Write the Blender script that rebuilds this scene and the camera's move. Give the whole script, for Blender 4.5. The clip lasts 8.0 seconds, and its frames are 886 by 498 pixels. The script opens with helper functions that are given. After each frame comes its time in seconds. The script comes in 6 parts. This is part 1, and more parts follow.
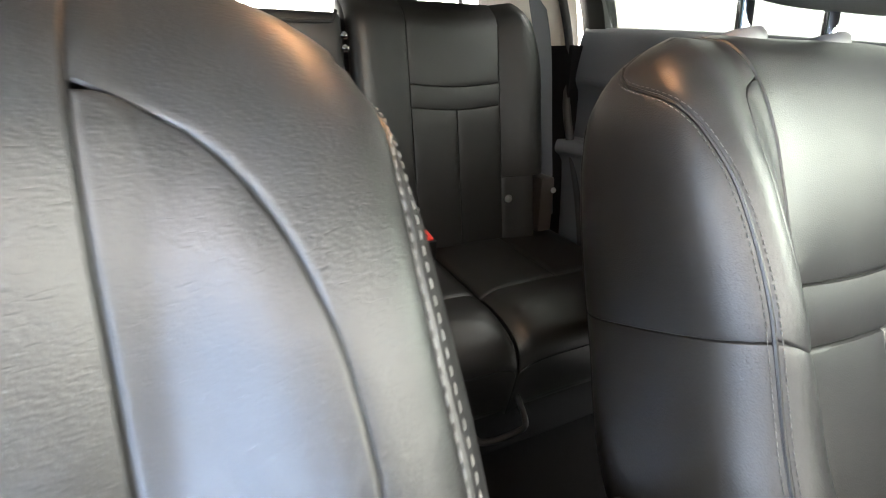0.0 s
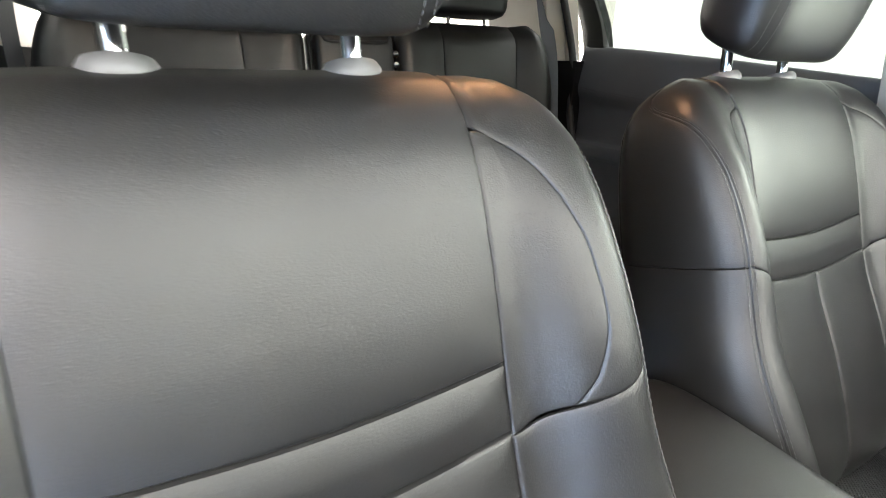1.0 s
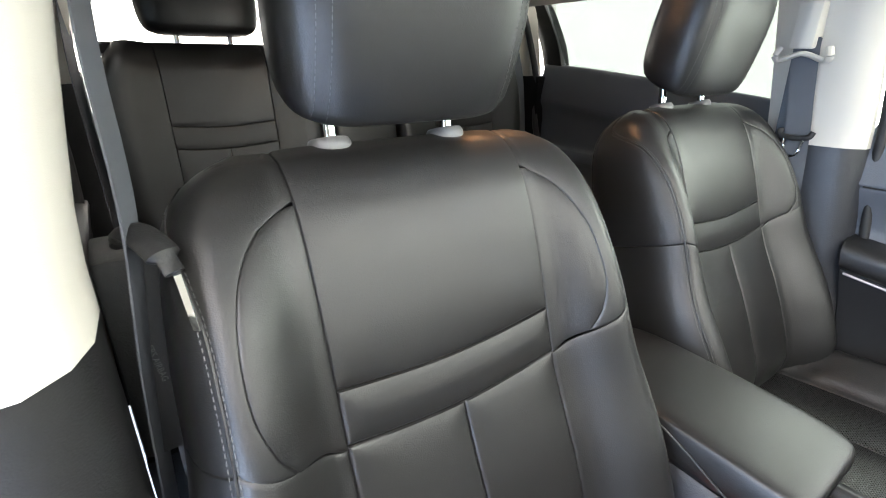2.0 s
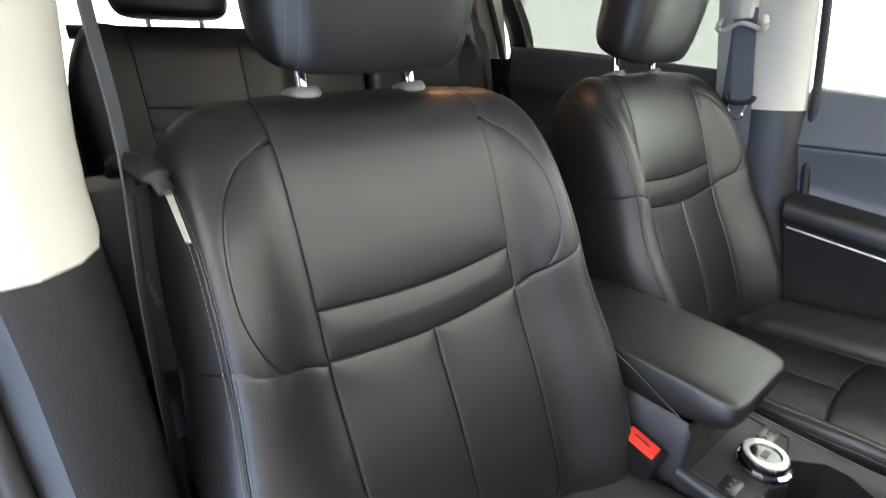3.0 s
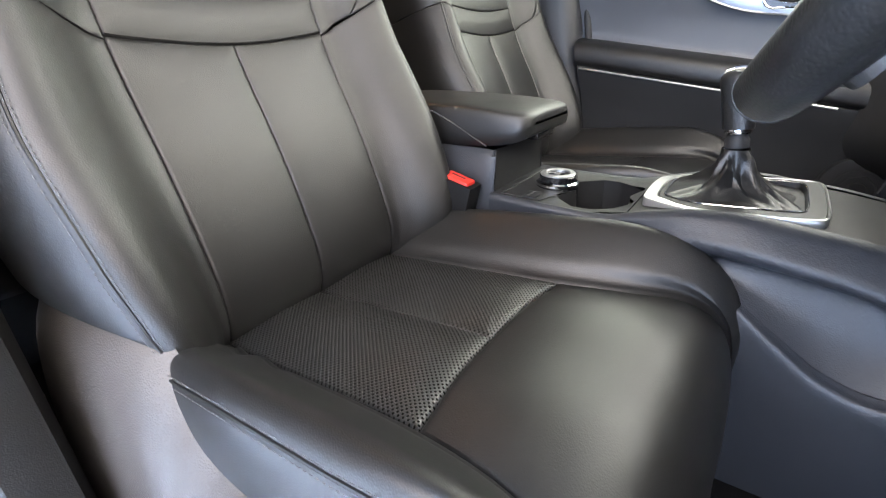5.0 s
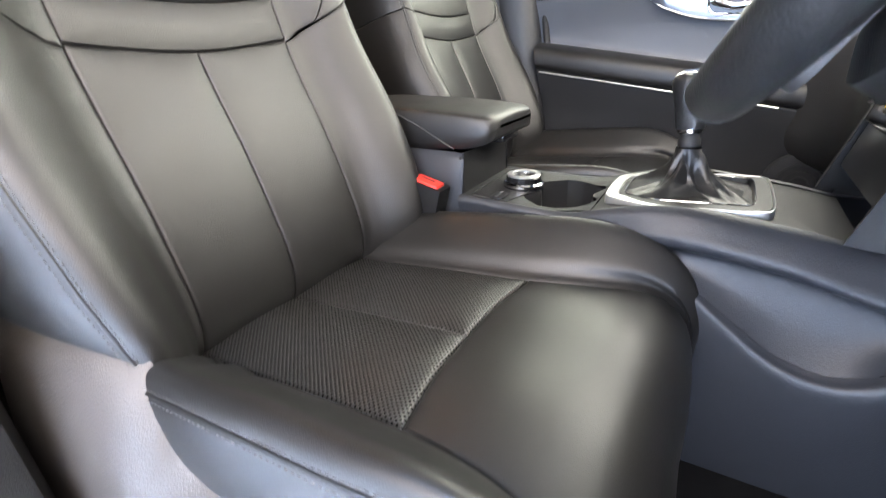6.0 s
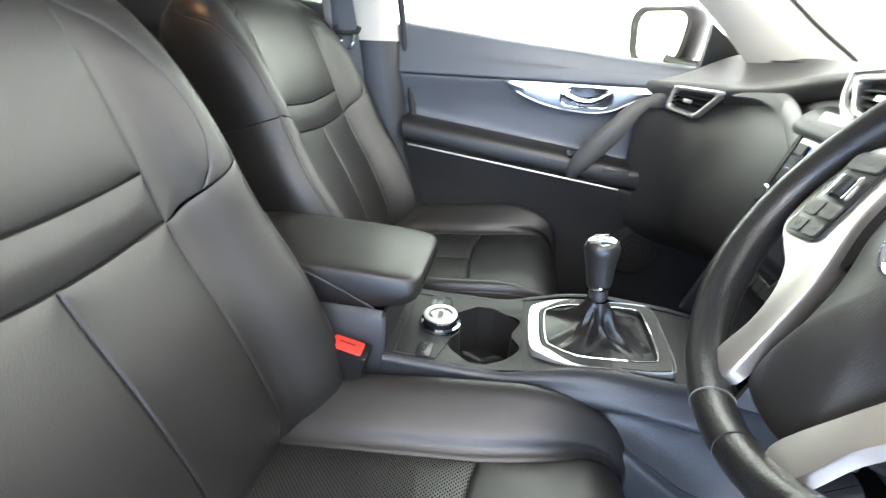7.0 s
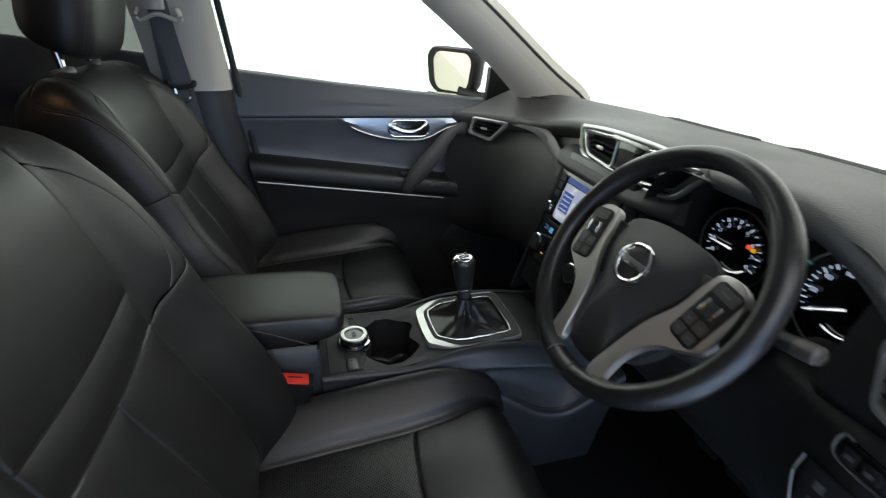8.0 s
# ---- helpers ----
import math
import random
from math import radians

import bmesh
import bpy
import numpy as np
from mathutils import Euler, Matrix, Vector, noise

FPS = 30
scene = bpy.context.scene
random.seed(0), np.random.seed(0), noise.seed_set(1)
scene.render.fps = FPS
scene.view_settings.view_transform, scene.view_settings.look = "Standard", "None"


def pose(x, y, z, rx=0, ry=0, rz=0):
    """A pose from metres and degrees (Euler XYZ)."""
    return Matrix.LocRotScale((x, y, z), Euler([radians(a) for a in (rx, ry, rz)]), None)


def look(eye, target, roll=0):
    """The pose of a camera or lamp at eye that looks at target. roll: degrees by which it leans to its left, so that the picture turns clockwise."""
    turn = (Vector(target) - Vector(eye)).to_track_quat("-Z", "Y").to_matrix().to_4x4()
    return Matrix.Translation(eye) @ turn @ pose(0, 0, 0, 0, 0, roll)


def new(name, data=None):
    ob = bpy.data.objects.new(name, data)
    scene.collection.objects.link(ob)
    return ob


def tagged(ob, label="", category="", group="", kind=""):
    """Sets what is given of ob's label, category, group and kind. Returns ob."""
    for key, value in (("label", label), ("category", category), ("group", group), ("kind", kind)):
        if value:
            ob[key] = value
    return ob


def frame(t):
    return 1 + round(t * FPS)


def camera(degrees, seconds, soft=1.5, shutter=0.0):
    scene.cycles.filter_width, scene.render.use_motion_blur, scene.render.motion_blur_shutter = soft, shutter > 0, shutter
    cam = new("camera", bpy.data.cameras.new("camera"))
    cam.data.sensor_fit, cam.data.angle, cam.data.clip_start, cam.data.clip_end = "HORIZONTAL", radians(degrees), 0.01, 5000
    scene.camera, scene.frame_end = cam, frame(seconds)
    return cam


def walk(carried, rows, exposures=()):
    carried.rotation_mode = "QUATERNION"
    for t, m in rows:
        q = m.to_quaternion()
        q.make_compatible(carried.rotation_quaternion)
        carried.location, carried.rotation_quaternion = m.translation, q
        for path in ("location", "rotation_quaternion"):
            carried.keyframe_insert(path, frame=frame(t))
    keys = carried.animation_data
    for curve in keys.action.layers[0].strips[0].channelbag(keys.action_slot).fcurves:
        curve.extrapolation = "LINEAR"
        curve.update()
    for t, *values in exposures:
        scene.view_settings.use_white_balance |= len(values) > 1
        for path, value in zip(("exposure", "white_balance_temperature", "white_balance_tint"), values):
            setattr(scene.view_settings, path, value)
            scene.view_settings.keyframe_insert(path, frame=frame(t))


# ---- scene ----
cam = camera(86.6, 8.0, soft=1.0, shutter=0.3)
PATH = [
    (0, (-0.185, -0.115, 1.253), (0.631, 1.564, 0.535), 0.4),
    (0.2, (-0.223, -0.144, 1.26), (0.585, 1.535, 0.536), 0.6),
    (0.5, (-0.286, -0.176, 1.267), (0.543, 1.494, 0.542), 0.6),
    (1, (-0.415, -0.227, 1.292), (0.499, 1.396, 0.563), 1.1),
    (1.5, (-0.548, -0.299, 1.35), (0.463, 1.262, 0.612), 1.2),
    (1.7, (-0.591, -0.317, 1.371), (0.46, 1.213, 0.628), 0.9),
    (2.8, (-0.664, -0.381, 1.364), (0.452, 1.093, 0.601), -0.2),
    (3, (-0.666, -0.405, 1.326), (0.477, 1.048, 0.564), -0.7),
    (3.5, (-0.681, -0.464, 1.228), (0.548, 0.911, 0.454), -0.7),
    (4, (-0.699, -0.517, 1.148), (0.647, 0.74, 0.368), -0.9),
    (4.5, (-0.718, -0.553, 1.073), (0.716, 0.589, 0.273), -1.6),
    (4.7, (-0.725, -0.56, 1.045), (0.735, 0.541, 0.235), -1.6),
    (5.8, (-0.76, -0.57, 0.99), (0.801, 0.384, 0.181), -2.2),
    (6, (-0.751, -0.566, 1.018), (0.824, 0.365, 0.209), -1.9),
    (6.5, (-0.695, -0.485, 1.12), (0.993, 0.188, 0.284), 0.2),
    (7, (-0.661, -0.385, 1.238), (1.128, -0.126, 0.383), 2.7),
    (7.5, (-0.692, -0.315, 1.346), (1.1, -0.496, 0.475), 3.7),
    (8, (-0.83, -0.222, 1.416), (0.882, -0.756, 0.531), 3.3),
]
# the exposure closes as the bright windows come into view
EXPOSURES = [(0, 0.85, 6550, 11), (0.5, 0.67, 6550, 11), (1.0, 0.35, 6450, 11), (1.5, 0.15, 6350, 11), (3.0, -0.70, 6450, 13), (3.5, -0.40, 6350, 12), (4.5, -0.30, 6550, 14), (6.0, 0.06, 6850, 16), (6.5, 0.16, 6650, 13), (7.0, -0.05, 6350, 11), (7.5, -1.15, 6250, 10), (8.0, -2.30, 6250, 10)]
walk(cam, [(t, look(eye, aim, roll)) for t, eye, aim, roll in PATH], EXPOSURES)

# ---- world and daylight ----
world = bpy.data.worlds.new("world")
scene.world = world
world.use_nodes = True
wn = world.node_tree.nodes
sky = wn.new("ShaderNodeTexSky")
sky.sky_type, sky.sun_disc = "NISHITA", False
sky.sun_elevation, sky.sun_rotation = radians(46), radians(246)
world.node_tree.links.new(sky.outputs[0], wn["Background"].inputs[0])
wn["Background"].inputs[1].default_value = 0.06
sun_data = bpy.data.lights.new("sun", "SUN")
sun_data.energy, sun_data.angle, sun_data.color = 2.2, radians(30), (1.0, 0.95, 0.88)
sun = new("sun", sun_data)
sun.matrix_world = look((-3.2, -1.4, 4.4), (0, 0, 0.8))

# two added area lamps stand in for blue daylight at the open driver's door
def area(name, eye, target, size_x, size_y, power, colour):
    data = bpy.data.lights.new(name, "AREA")
    data.shape, data.size, data.size_y, data.energy, data.color = "RECTANGLE", size_x, size_y, power, colour
    lamp = new(name, data)
    lamp.matrix_world = look(eye, target)
    return lamp


area("door_fill", (-3.0, -0.6, 1.25), (0.5, -0.5, 1.15), 2.4, 2.0, 140, (0.50, 0.69, 1.0))
# added narrow-beam lamp out of view; the ground beside the door bounces its blue
patch = area("blue_ground_fill", (-3.0, -0.5, 5.0), (-3.0, -0.5, 0.0), 3.0, 5.0, 1500, (0.46, 0.66, 1.0))
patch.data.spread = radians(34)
# the lit courtesy lamp over the front seats
area("courtesy_light", (0.0, 0.30, 1.590), (0.0, 0.30, 0.5), 0.10, 0.06, 0.8, (1.0, 0.48, 0.20))

# ---- materials ----
def mat(name, colour, rough=0.5, metal=0.0, coat=0.0, spec=0.5, grain=0.0, grain_scale=900.0, vary=0.0, vary_scale=9.0, lump=0.0, kind="noise"):
    """A surface with fine relief (grain) and broad unevenness (vary, lump)."""
    m = bpy.data.materials.new(name)
    m.use_nodes = True
    nt = m.node_tree
    b = nt.nodes["Principled BSDF"]
    b.inputs["Base Color"].default_value = (*colour, 1)
    b.inputs["Roughness"].default_value = rough
    b.inputs["Metallic"].default_value = metal
    b.inputs["Coat Weight"].default_value = coat
    b.inputs["Coat Roughness"].default_value = 0.08
    b.inputs["Specular IOR Level"].default_value = spec
    co = nt.nodes.new("ShaderNodeTexCoord")
    if vary:
        n = nt.nodes.new("ShaderNodeTexNoise")
        n.inputs["Scale"].default_value, n.inputs["Detail"].default_value = vary_scale, 6
        nt.links.new(co.outputs["Object"], n.inputs["Vector"])
        mix = nt.nodes.new("ShaderNodeMix")
        mix.data_type = "RGBA"
        mix.inputs["A"].default_value = (*[c * (1 - vary) for c in colour], 1)
        mix.inputs["B"].default_value = (*[c * (1 + vary) for c in colour], 1)
        nt.links.new(n.outputs["Fac"], mix.inputs["Factor"])
        nt.links.new(mix.outputs["Result"], b.inputs["Base Color"])
        r = nt.nodes.new("ShaderNodeMapRange")
        r.inputs["To Min"].default_value, r.inputs["To Max"].default_value = rough - 0.08, rough + 0.08
        nt.links.new(n.outputs["Fac"], r.inputs["Value"])
        nt.links.new(r.outputs["Result"], b.inputs["Roughness"])
    last = None
    for strength, scale, form, dist in ((grain, grain_scale, kind, 0.0006), (lump, 34.0, "noise", 0.006)):
        if not strength:
            continue
        if form == "noise":
            tex = nt.nodes.new("ShaderNodeTexNoise")
            tex.inputs["Detail"].default_value = 3
            out = tex.outputs["Fac"]
        else:
            tex = nt.nodes.new("ShaderNodeTexVoronoi")
            tex.feature = "SMOOTH_F1"
            out = tex.outputs["Distance"]
        tex.inputs["Scale"].default_value = scale
        nt.links.new(co.outputs["Object"], tex.inputs["Vector"])
        bump = nt.nodes.new("ShaderNodeBump")
        bump.inputs["Strength"].default_value, bump.inputs["Distance"].default_value = strength, dist
        nt.links.new(out, bump.inputs["Height"])
        if last:
            nt.links.new(last.outputs["Normal"], bump.inputs["Normal"])
        last = bump
    if last:
        nt.links.new(last.outputs["Normal"], b.inputs["Normal"])
    return m


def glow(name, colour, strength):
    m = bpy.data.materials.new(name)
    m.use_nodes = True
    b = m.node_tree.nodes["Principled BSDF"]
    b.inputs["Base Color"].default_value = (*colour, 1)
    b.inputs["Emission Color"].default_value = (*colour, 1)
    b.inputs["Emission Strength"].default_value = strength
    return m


def perforated(name, colour, rough):
    """Leather with rows of fine punched holes."""
    m = mat(name, colour, rough, grain=0.35, kind="voronoi", grain_scale=700, vary=0.12)
    nt = m.node_tree
    b = nt.nodes["Principled BSDF"]
    co = nt.nodes.new("ShaderNodeTexCoord")
    v = nt.nodes.new("ShaderNodeTexVoronoi")
    v.voronoi_dimensions = "2D"
    v.inputs["Scale"].default_value, v.inputs["Randomness"].default_value = 250, 0.0
    turn = nt.nodes.new("ShaderNodeMapping")
    turn.inputs["Rotation"].default_value = (0, 0, radians(45))
    nt.links.new(co.outputs["Object"], turn.inputs["Vector"])
    ramp = nt.nodes.new("ShaderNodeMapRange")
    ramp.inputs["From Min"].default_value, ramp.inputs["From Max"].default_value = 0.22, 0.36
    nt.links.new(turn.outputs["Vector"], v.inputs["Vector"])
    nt.links.new(v.outputs["Distance"], ramp.inputs["Value"])
    pits = nt.nodes.new("ShaderNodeBump")
    pits.inputs["Strength"].default_value, pits.inputs["Distance"].default_value = 0.8, 0.0009
    nt.links.new(ramp.outputs["Result"], pits.inputs["Height"])
    nt.links.new(b.inputs["Normal"].links[0].from_socket, pits.inputs["Normal"])
    nt.links.new(pits.outputs["Normal"], b.inputs["Normal"])
    shine = nt.nodes.new("ShaderNodeMath")
    shine.operation = "MULTIPLY"
    shine.inputs[1].default_value = 0.95
    nt.links.new(ramp.outputs["Result"], shine.inputs[0])
    nt.links.new(shine.outputs[0], b.inputs["Specular IOR Level"])
    old = b.inputs["Base Color"].links[0].from_socket
    mix = nt.nodes.new("ShaderNodeMix")
    mix.data_type, mix.blend_type = "RGBA", "MULTIPLY"
    mix.inputs["Factor"].default_value = 0.6
    nt.links.new(old, mix.inputs["A"])
    nt.links.new(ramp.outputs["Result"], mix.inputs["B"])
    nt.links.new(mix.outputs["Result"], b.inputs["Base Color"])
    return m


def clear_glass(name, tint, gloss=0.06):
    m = bpy.data.materials.new(name)
    m.use_nodes = True
    nt = m.node_tree
    nt.nodes.remove(nt.nodes["Principled BSDF"])
    out = nt.nodes["Material Output"]
    tr, gl, mx = nt.nodes.new("ShaderNodeBsdfTransparent"), nt.nodes.new("ShaderNodeBsdfGlossy"), nt.nodes.new("ShaderNodeMixShader")
    tr.inputs["Color"].default_value = (*tint, 1)
    gl.inputs["Roughness"].default_value = 0.02
    mx.inputs[0].default_value = gloss
    nt.links.new(tr.outputs[0], mx.inputs[1])
    nt.links.new(gl.outputs[0], mx.inputs[2])
    nt.links.new(mx.outputs[0], out.inputs["Surface"])
    return m


LEATHER = mat("black_leather", (0.0085, 0.0082, 0.0078), 0.43, spec=0.62, grain=0.22, kind="voronoi", grain_scale=760, vary=0.14, lump=0.016)


def creased(m):
    """Adds fine uneven creases and pale scuffs, as worn leather has."""
    nt = m.node_tree
    b = nt.nodes["Principled BSDF"]
    co = nt.nodes.new("ShaderNodeTexCoord")
    warp = nt.nodes.new("ShaderNodeTexNoise")
    warp.inputs["Scale"].default_value, warp.inputs["Detail"].default_value = 14, 4
    nt.links.new(co.outputs["Object"], warp.inputs["Vector"])
    add = nt.nodes.new("ShaderNodeMix")
    add.data_type = "VECTOR"
    add.inputs["Factor"].default_value = 0.12
    nt.links.new(co.outputs["Object"], add.inputs["A"])
    nt.links.new(warp.outputs["Color"], add.inputs["B"])
    cells = nt.nodes.new("ShaderNodeTexVoronoi")
    cells.feature = "DISTANCE_TO_EDGE"
    cells.inputs["Scale"].default_value = 110
    nt.links.new(add.outputs["Result"], cells.inputs["Vector"])
    line_ = nt.nodes.new("ShaderNodeMapRange")
    line_.inputs["From Max"].default_value = 0.05
    nt.links.new(cells.outputs["Distance"], line_.inputs["Value"])
    where = nt.nodes.new("ShaderNodeTexNoise")
    where.inputs["Scale"].default_value, where.inputs["Detail"].default_value = 5, 2
    nt.links.new(co.outputs["Object"], where.inputs["Vector"])
    amount = nt.nodes.new("ShaderNodeMapRange")
    amount.inputs["From Min"].default_value, amount.inputs["From Max"].default_value, amount.inputs["To Max"].default_value = 0.48, 0.72, 0.15
    nt.links.new(where.outputs["Fac"], amount.inputs["Value"])
    bump = nt.nodes.new("ShaderNodeBump")
    bump.inputs["Distance"].default_value = 0.0012
    nt.links.new(amount.outputs["Result"], bump.inputs["Strength"])
    nt.links.new(line_.outputs["Result"], bump.inputs["Height"])
    nt.links.new(b.inputs["Normal"].links[0].from_socket, bump.inputs["Normal"])
    nt.links.new(bump.outputs["Normal"], b.inputs["Normal"])
    return m


creased(LEATHER)
LEATHER_PERF = perforated("perforated_leather", (0.0085, 0.008, 0.0075), 0.44)
LEATHER_WHEEL = mat("wheel_leather", (0.016, 0.0158, 0.0155), 0.31, grain=0.4, kind="voronoi", grain_scale=520, vary=0.15)
THREAD = mat("grey_thread", (0.115, 0.114, 0.11), 0.8)
BUCKLE = mat("buckle_plastic", (0.006, 0.006, 0.0062), 0.5, spec=0.25, grain=0.2, vary=0.1)
# paler copy of the black pillar plastic, with the passenger side's light mixed in
PILLAR_LIT = mat("lit_pillar_plastic", (0.026, 0.027, 0.030), 0.40, grain=0.4, kind="voronoi", grain_scale=640, vary=0.08)
GLOVE = mat("glove_box_plastic", (0.034, 0.034, 0.034), 0.46, grain=0.5, kind="voronoi", grain_scale=480, vary=0.08)
POD = mat("switch_grey_plastic", (0.055, 0.053, 0.050), 0.42, grain=0.2, vary=0.06)
SOFT = mat("soft_dash_plastic", (0.072, 0.072, 0.070), 0.52, grain=0.7, kind="voronoi", grain_scale=420, vary=0.1)
PLASTIC = mat("black_plastic", (0.015, 0.015, 0.0152), 0.47, spec=0.36, grain=0.4, kind="voronoi", grain_scale=700, vary=0.1)
DOOR_SKIN = mat("door_trim_plastic", (0.10, 0.109, 0.125), 0.42, grain=0.5, kind="voronoi", grain_scale=520, vary=0.1)
GREY_PLASTIC = mat("grey_plastic", (0.16, 0.16, 0.16), 0.4, grain=0.2, vary=0.05)
SIDE_PLASTIC = mat("seat_side_plastic", (0.060, 0.053, 0.048), 0.44, grain=0.5, kind="voronoi", grain_scale=600, vary=0.08)
CONSOLE_SKIN = mat("console_plastic", (0.026, 0.0285, 0.034), 0.42, grain=0.4, kind="voronoi", grain_scale=640, vary=0.08)
WHEEL_SILVER = mat("wheel_silver", (0.52, 0.505, 0.48), 0.36, metal=0.75, grain=0.1, vary=0.06)
DARK_SILVER = mat("dull_silver", (0.30, 0.30, 0.29), 0.38, metal=0.7, vary=0.05)
STACK = mat("satin_black", (0.012, 0.012, 0.013), 0.3, coat=0.2, vary=0.08)
GLOSS = mat("gloss_black", (0.01, 0.01, 0.011), 0.12, coat=0.6, vary=0.05)
SILVER = mat("satin_silver", (0.62, 0.62, 0.605), 0.32, metal=0.8, vary=0.04)
CHROME = mat("chrome", (0.85, 0.85, 0.86), 0.08, metal=1.0)
RED = mat("red_button", (0.75, 0.045, 0.03), 0.35, grain=0.1)
WEB = mat("belt_webbing", (0.085, 0.092, 0.105), 0.75, grain=0.8, grain_scale=1400, vary=0.08)
BEIGE = mat("pale_pillar_trim", (0.62, 0.59, 0.52), 0.6, grain=0.3, grain_scale=1200, vary=0.03)
HEADLINER = mat("headliner_cloth", (0.74, 0.69, 0.62), 0.9, grain=0.7, grain_scale=1500, vary=0.04)
CARPET = mat("black_carpet", (0.008, 0.008, 0.0085), 0.95, spec=0.1, grain=1.0, grain_scale=1100, vary=0.3, vary_scale=25)
RUBBER = mat("black_rubber", (0.018, 0.018, 0.018), 0.6, grain=0.3, vary=0.1)
PAINT = mat("dark_car_paint", (0.03, 0.03, 0.035), 0.2, coat=0.8, vary=0.05)
BOARD = mat("ground_concrete", (0.45, 0.45, 0.44), 0.8, grain=0.8, grain_scale=120, vary=0.2, vary_scale=1.5)
LOWER_SKIN = mat("lower_trim_plastic", (0.022, 0.0225, 0.024), 0.5, spec=0.35, grain=0.5, kind="voronoi", grain_scale=520, vary=0.1)
MIRROR = mat("mirror_glass", (0.62, 0.61, 0.56), 0.02, metal=1.0)
COVER = mat("airbag_cover_plastic", (0.030, 0.0295, 0.029), 0.48, grain=0.3, kind="voronoi", grain_scale=800, vary=0.1)
DARK_GLASS = clear_glass("tinted_glass", (0.30, 0.315, 0.30), 0.05)
GLASS = clear_glass("window_glass", (0.91, 0.95, 0.90), 0.04)

# ---- shape helpers ----
def empty(name, at=(0, 0, 0), label="", category="", group="", kind=""):
    ob = new(name)
    ob.empty_display_size = 0.05
    ob.location = at
    return tagged(ob, label, category, group, kind)


def part(name, bm, material, parent=None, label="", smooth=True, bevel=0.0, segments=2):
    """Links a bmesh as one mesh object under a thing or part; its vertices are in the world's places."""
    if bevel:
        edges = [e for e in bm.edges if len(e.link_faces) == 2 and e.calc_face_angle(0) > 0.6]
        bmesh.ops.bevel(bm, geom=edges, offset=bevel, segments=segments, profile=0.6, affect="EDGES", clamp_overlap=True)
    me = bpy.data.meshes.new(name)
    at = Vector((0, 0, 0))
    if parent:
        at = parent.location.copy()
        up = parent.parent
        while up:
            at += up.location
            up = up.parent
    bmesh.ops.translate(bm, verts=bm.verts, vec=-at)
    bm.to_mesh(me)
    bm.free()
    me.materials.append(material)
    me.shade_smooth() if smooth else me.shade_flat()
    if smooth:
        me.set_sharp_from_angle(angle=radians(38))
    ob = new(name, me)
    if parent:
        ob.parent = parent
    return tagged(ob, label)


def thing(name, bm, material, label, category, group="", kind="", **more):
    return tagged(part(name, bm, material, None, **more), label, category, group, kind)


def curve(pts, t):
    """A point at t (0 to len - 1) on a smooth line through the points."""
    n = len(pts)
    t = min(max(t, 0.0), n - 1.0)
    i = min(int(t), n - 2)
    f = t - i
    p1, p2 = pts[i], pts[i + 1]
    p0 = pts[i - 1] if i else [2 * a - b for a, b in zip(p1, p2)]
    p3 = pts[i + 2] if i + 2 < n else [2 * b - a for a, b in zip(p1, p2)]
    return [0.5 * (2 * b + (c - a) * f + (2 * a - 5 * b + 4 * c - d) * f * f + (3 * b - a - 3 * c + d) * f ** 3) for a, b, c, d in zip(p0, p1, p2, p3)]


def line(pts, n):
    """n points at even steps along a smooth line."""
    return [Vector(curve(pts, i * (len(pts) - 1) / (n - 1))) for i in range(n)]


def table(rows, x):
    """A smooth value at x from rows of (x, value)."""
    xs = [r[0] for r in rows]
    if x <= xs[0]:
        return rows[0][1]
    if x >= xs[-1]:
        return rows[-1][1]
    i = max(k for k in range(len(xs) - 1) if xs[k] <= x)
    return curve([[r[1]] for r in rows], i + (x - xs[i]) / (xs[i + 1] - xs[i]))[0]


def mix(a, b, f):
    return a + (b - a) * f


def dense(n):
    return [0.5 - 0.5 * math.cos(math.pi * i / n) for i in range(n + 1)]


def panel_bm(surf, k0, k1, v0, v1, na, nb, groove=(1, 1, 1, 1), depth=0.0022, puff=0.003, wide=0.0009, roll=0.016, extra=None, flip=False):
    """A padded panel on a surface surf(k, v) between k0(v)..k1(v) and v0(a)..v1(a), dipping into a seam at the edges flagged (k0, k1, v0, v1)."""
    fn = lambda f: f if callable(f) else (lambda _: f)
    k0, k1, v0, v1 = fn(k0), fn(k1), fn(v0), fn(v1)
    aa, bb = dense(na), dense(nb)

    def uv(a, b):
        v = mix(v0(a), v1(a), b)
        return mix(k0(v), k1(v), a), v
    bm, grid = bmesh.new(), []
    pts = [[surf(*uv(a, b)) for a in aa] for b in bb]
    for j, b in enumerate(bb):
        row = []
        wa = sum((pts[j][i + 1] - pts[j][i]).length for i in range(na))
        for i, a in enumerate(aa):
            k, v = uv(a, b)
            wb = sum((pts[m + 1][i] - pts[m][i]).length for m in range(0, nb))
            e = 0.004
            n = (surf(k + e, v) - surf(k - e, v)).cross(surf(k, v + e) - surf(k, v - e))
            n = n.normalized() * (-1 if flip else 1) if n.length > 1e-12 else Vector((0, -1, 0))
            ds = [d for d, on in zip((a * wa, (1 - a) * wa, b * wb, (1 - b) * wb), groove) if on]
            off = puff
            if ds:
                m = min(ds)
                off = 0.45 * puff * (1 - math.exp(-m / roll)) - depth * math.exp(-(m / wide) ** 2)
            if extra:
                off += extra(k, v)
            row.append(bm.verts.new(pts[j][i] + n * off))
        grid.append(row)
    for j in range(nb):
        for i in range(na):
            f = (grid[j][i], grid[j][i + 1], grid[j + 1][i + 1], grid[j + 1][i])
            bm.faces.new(f[::-1] if flip else f)
    return bm


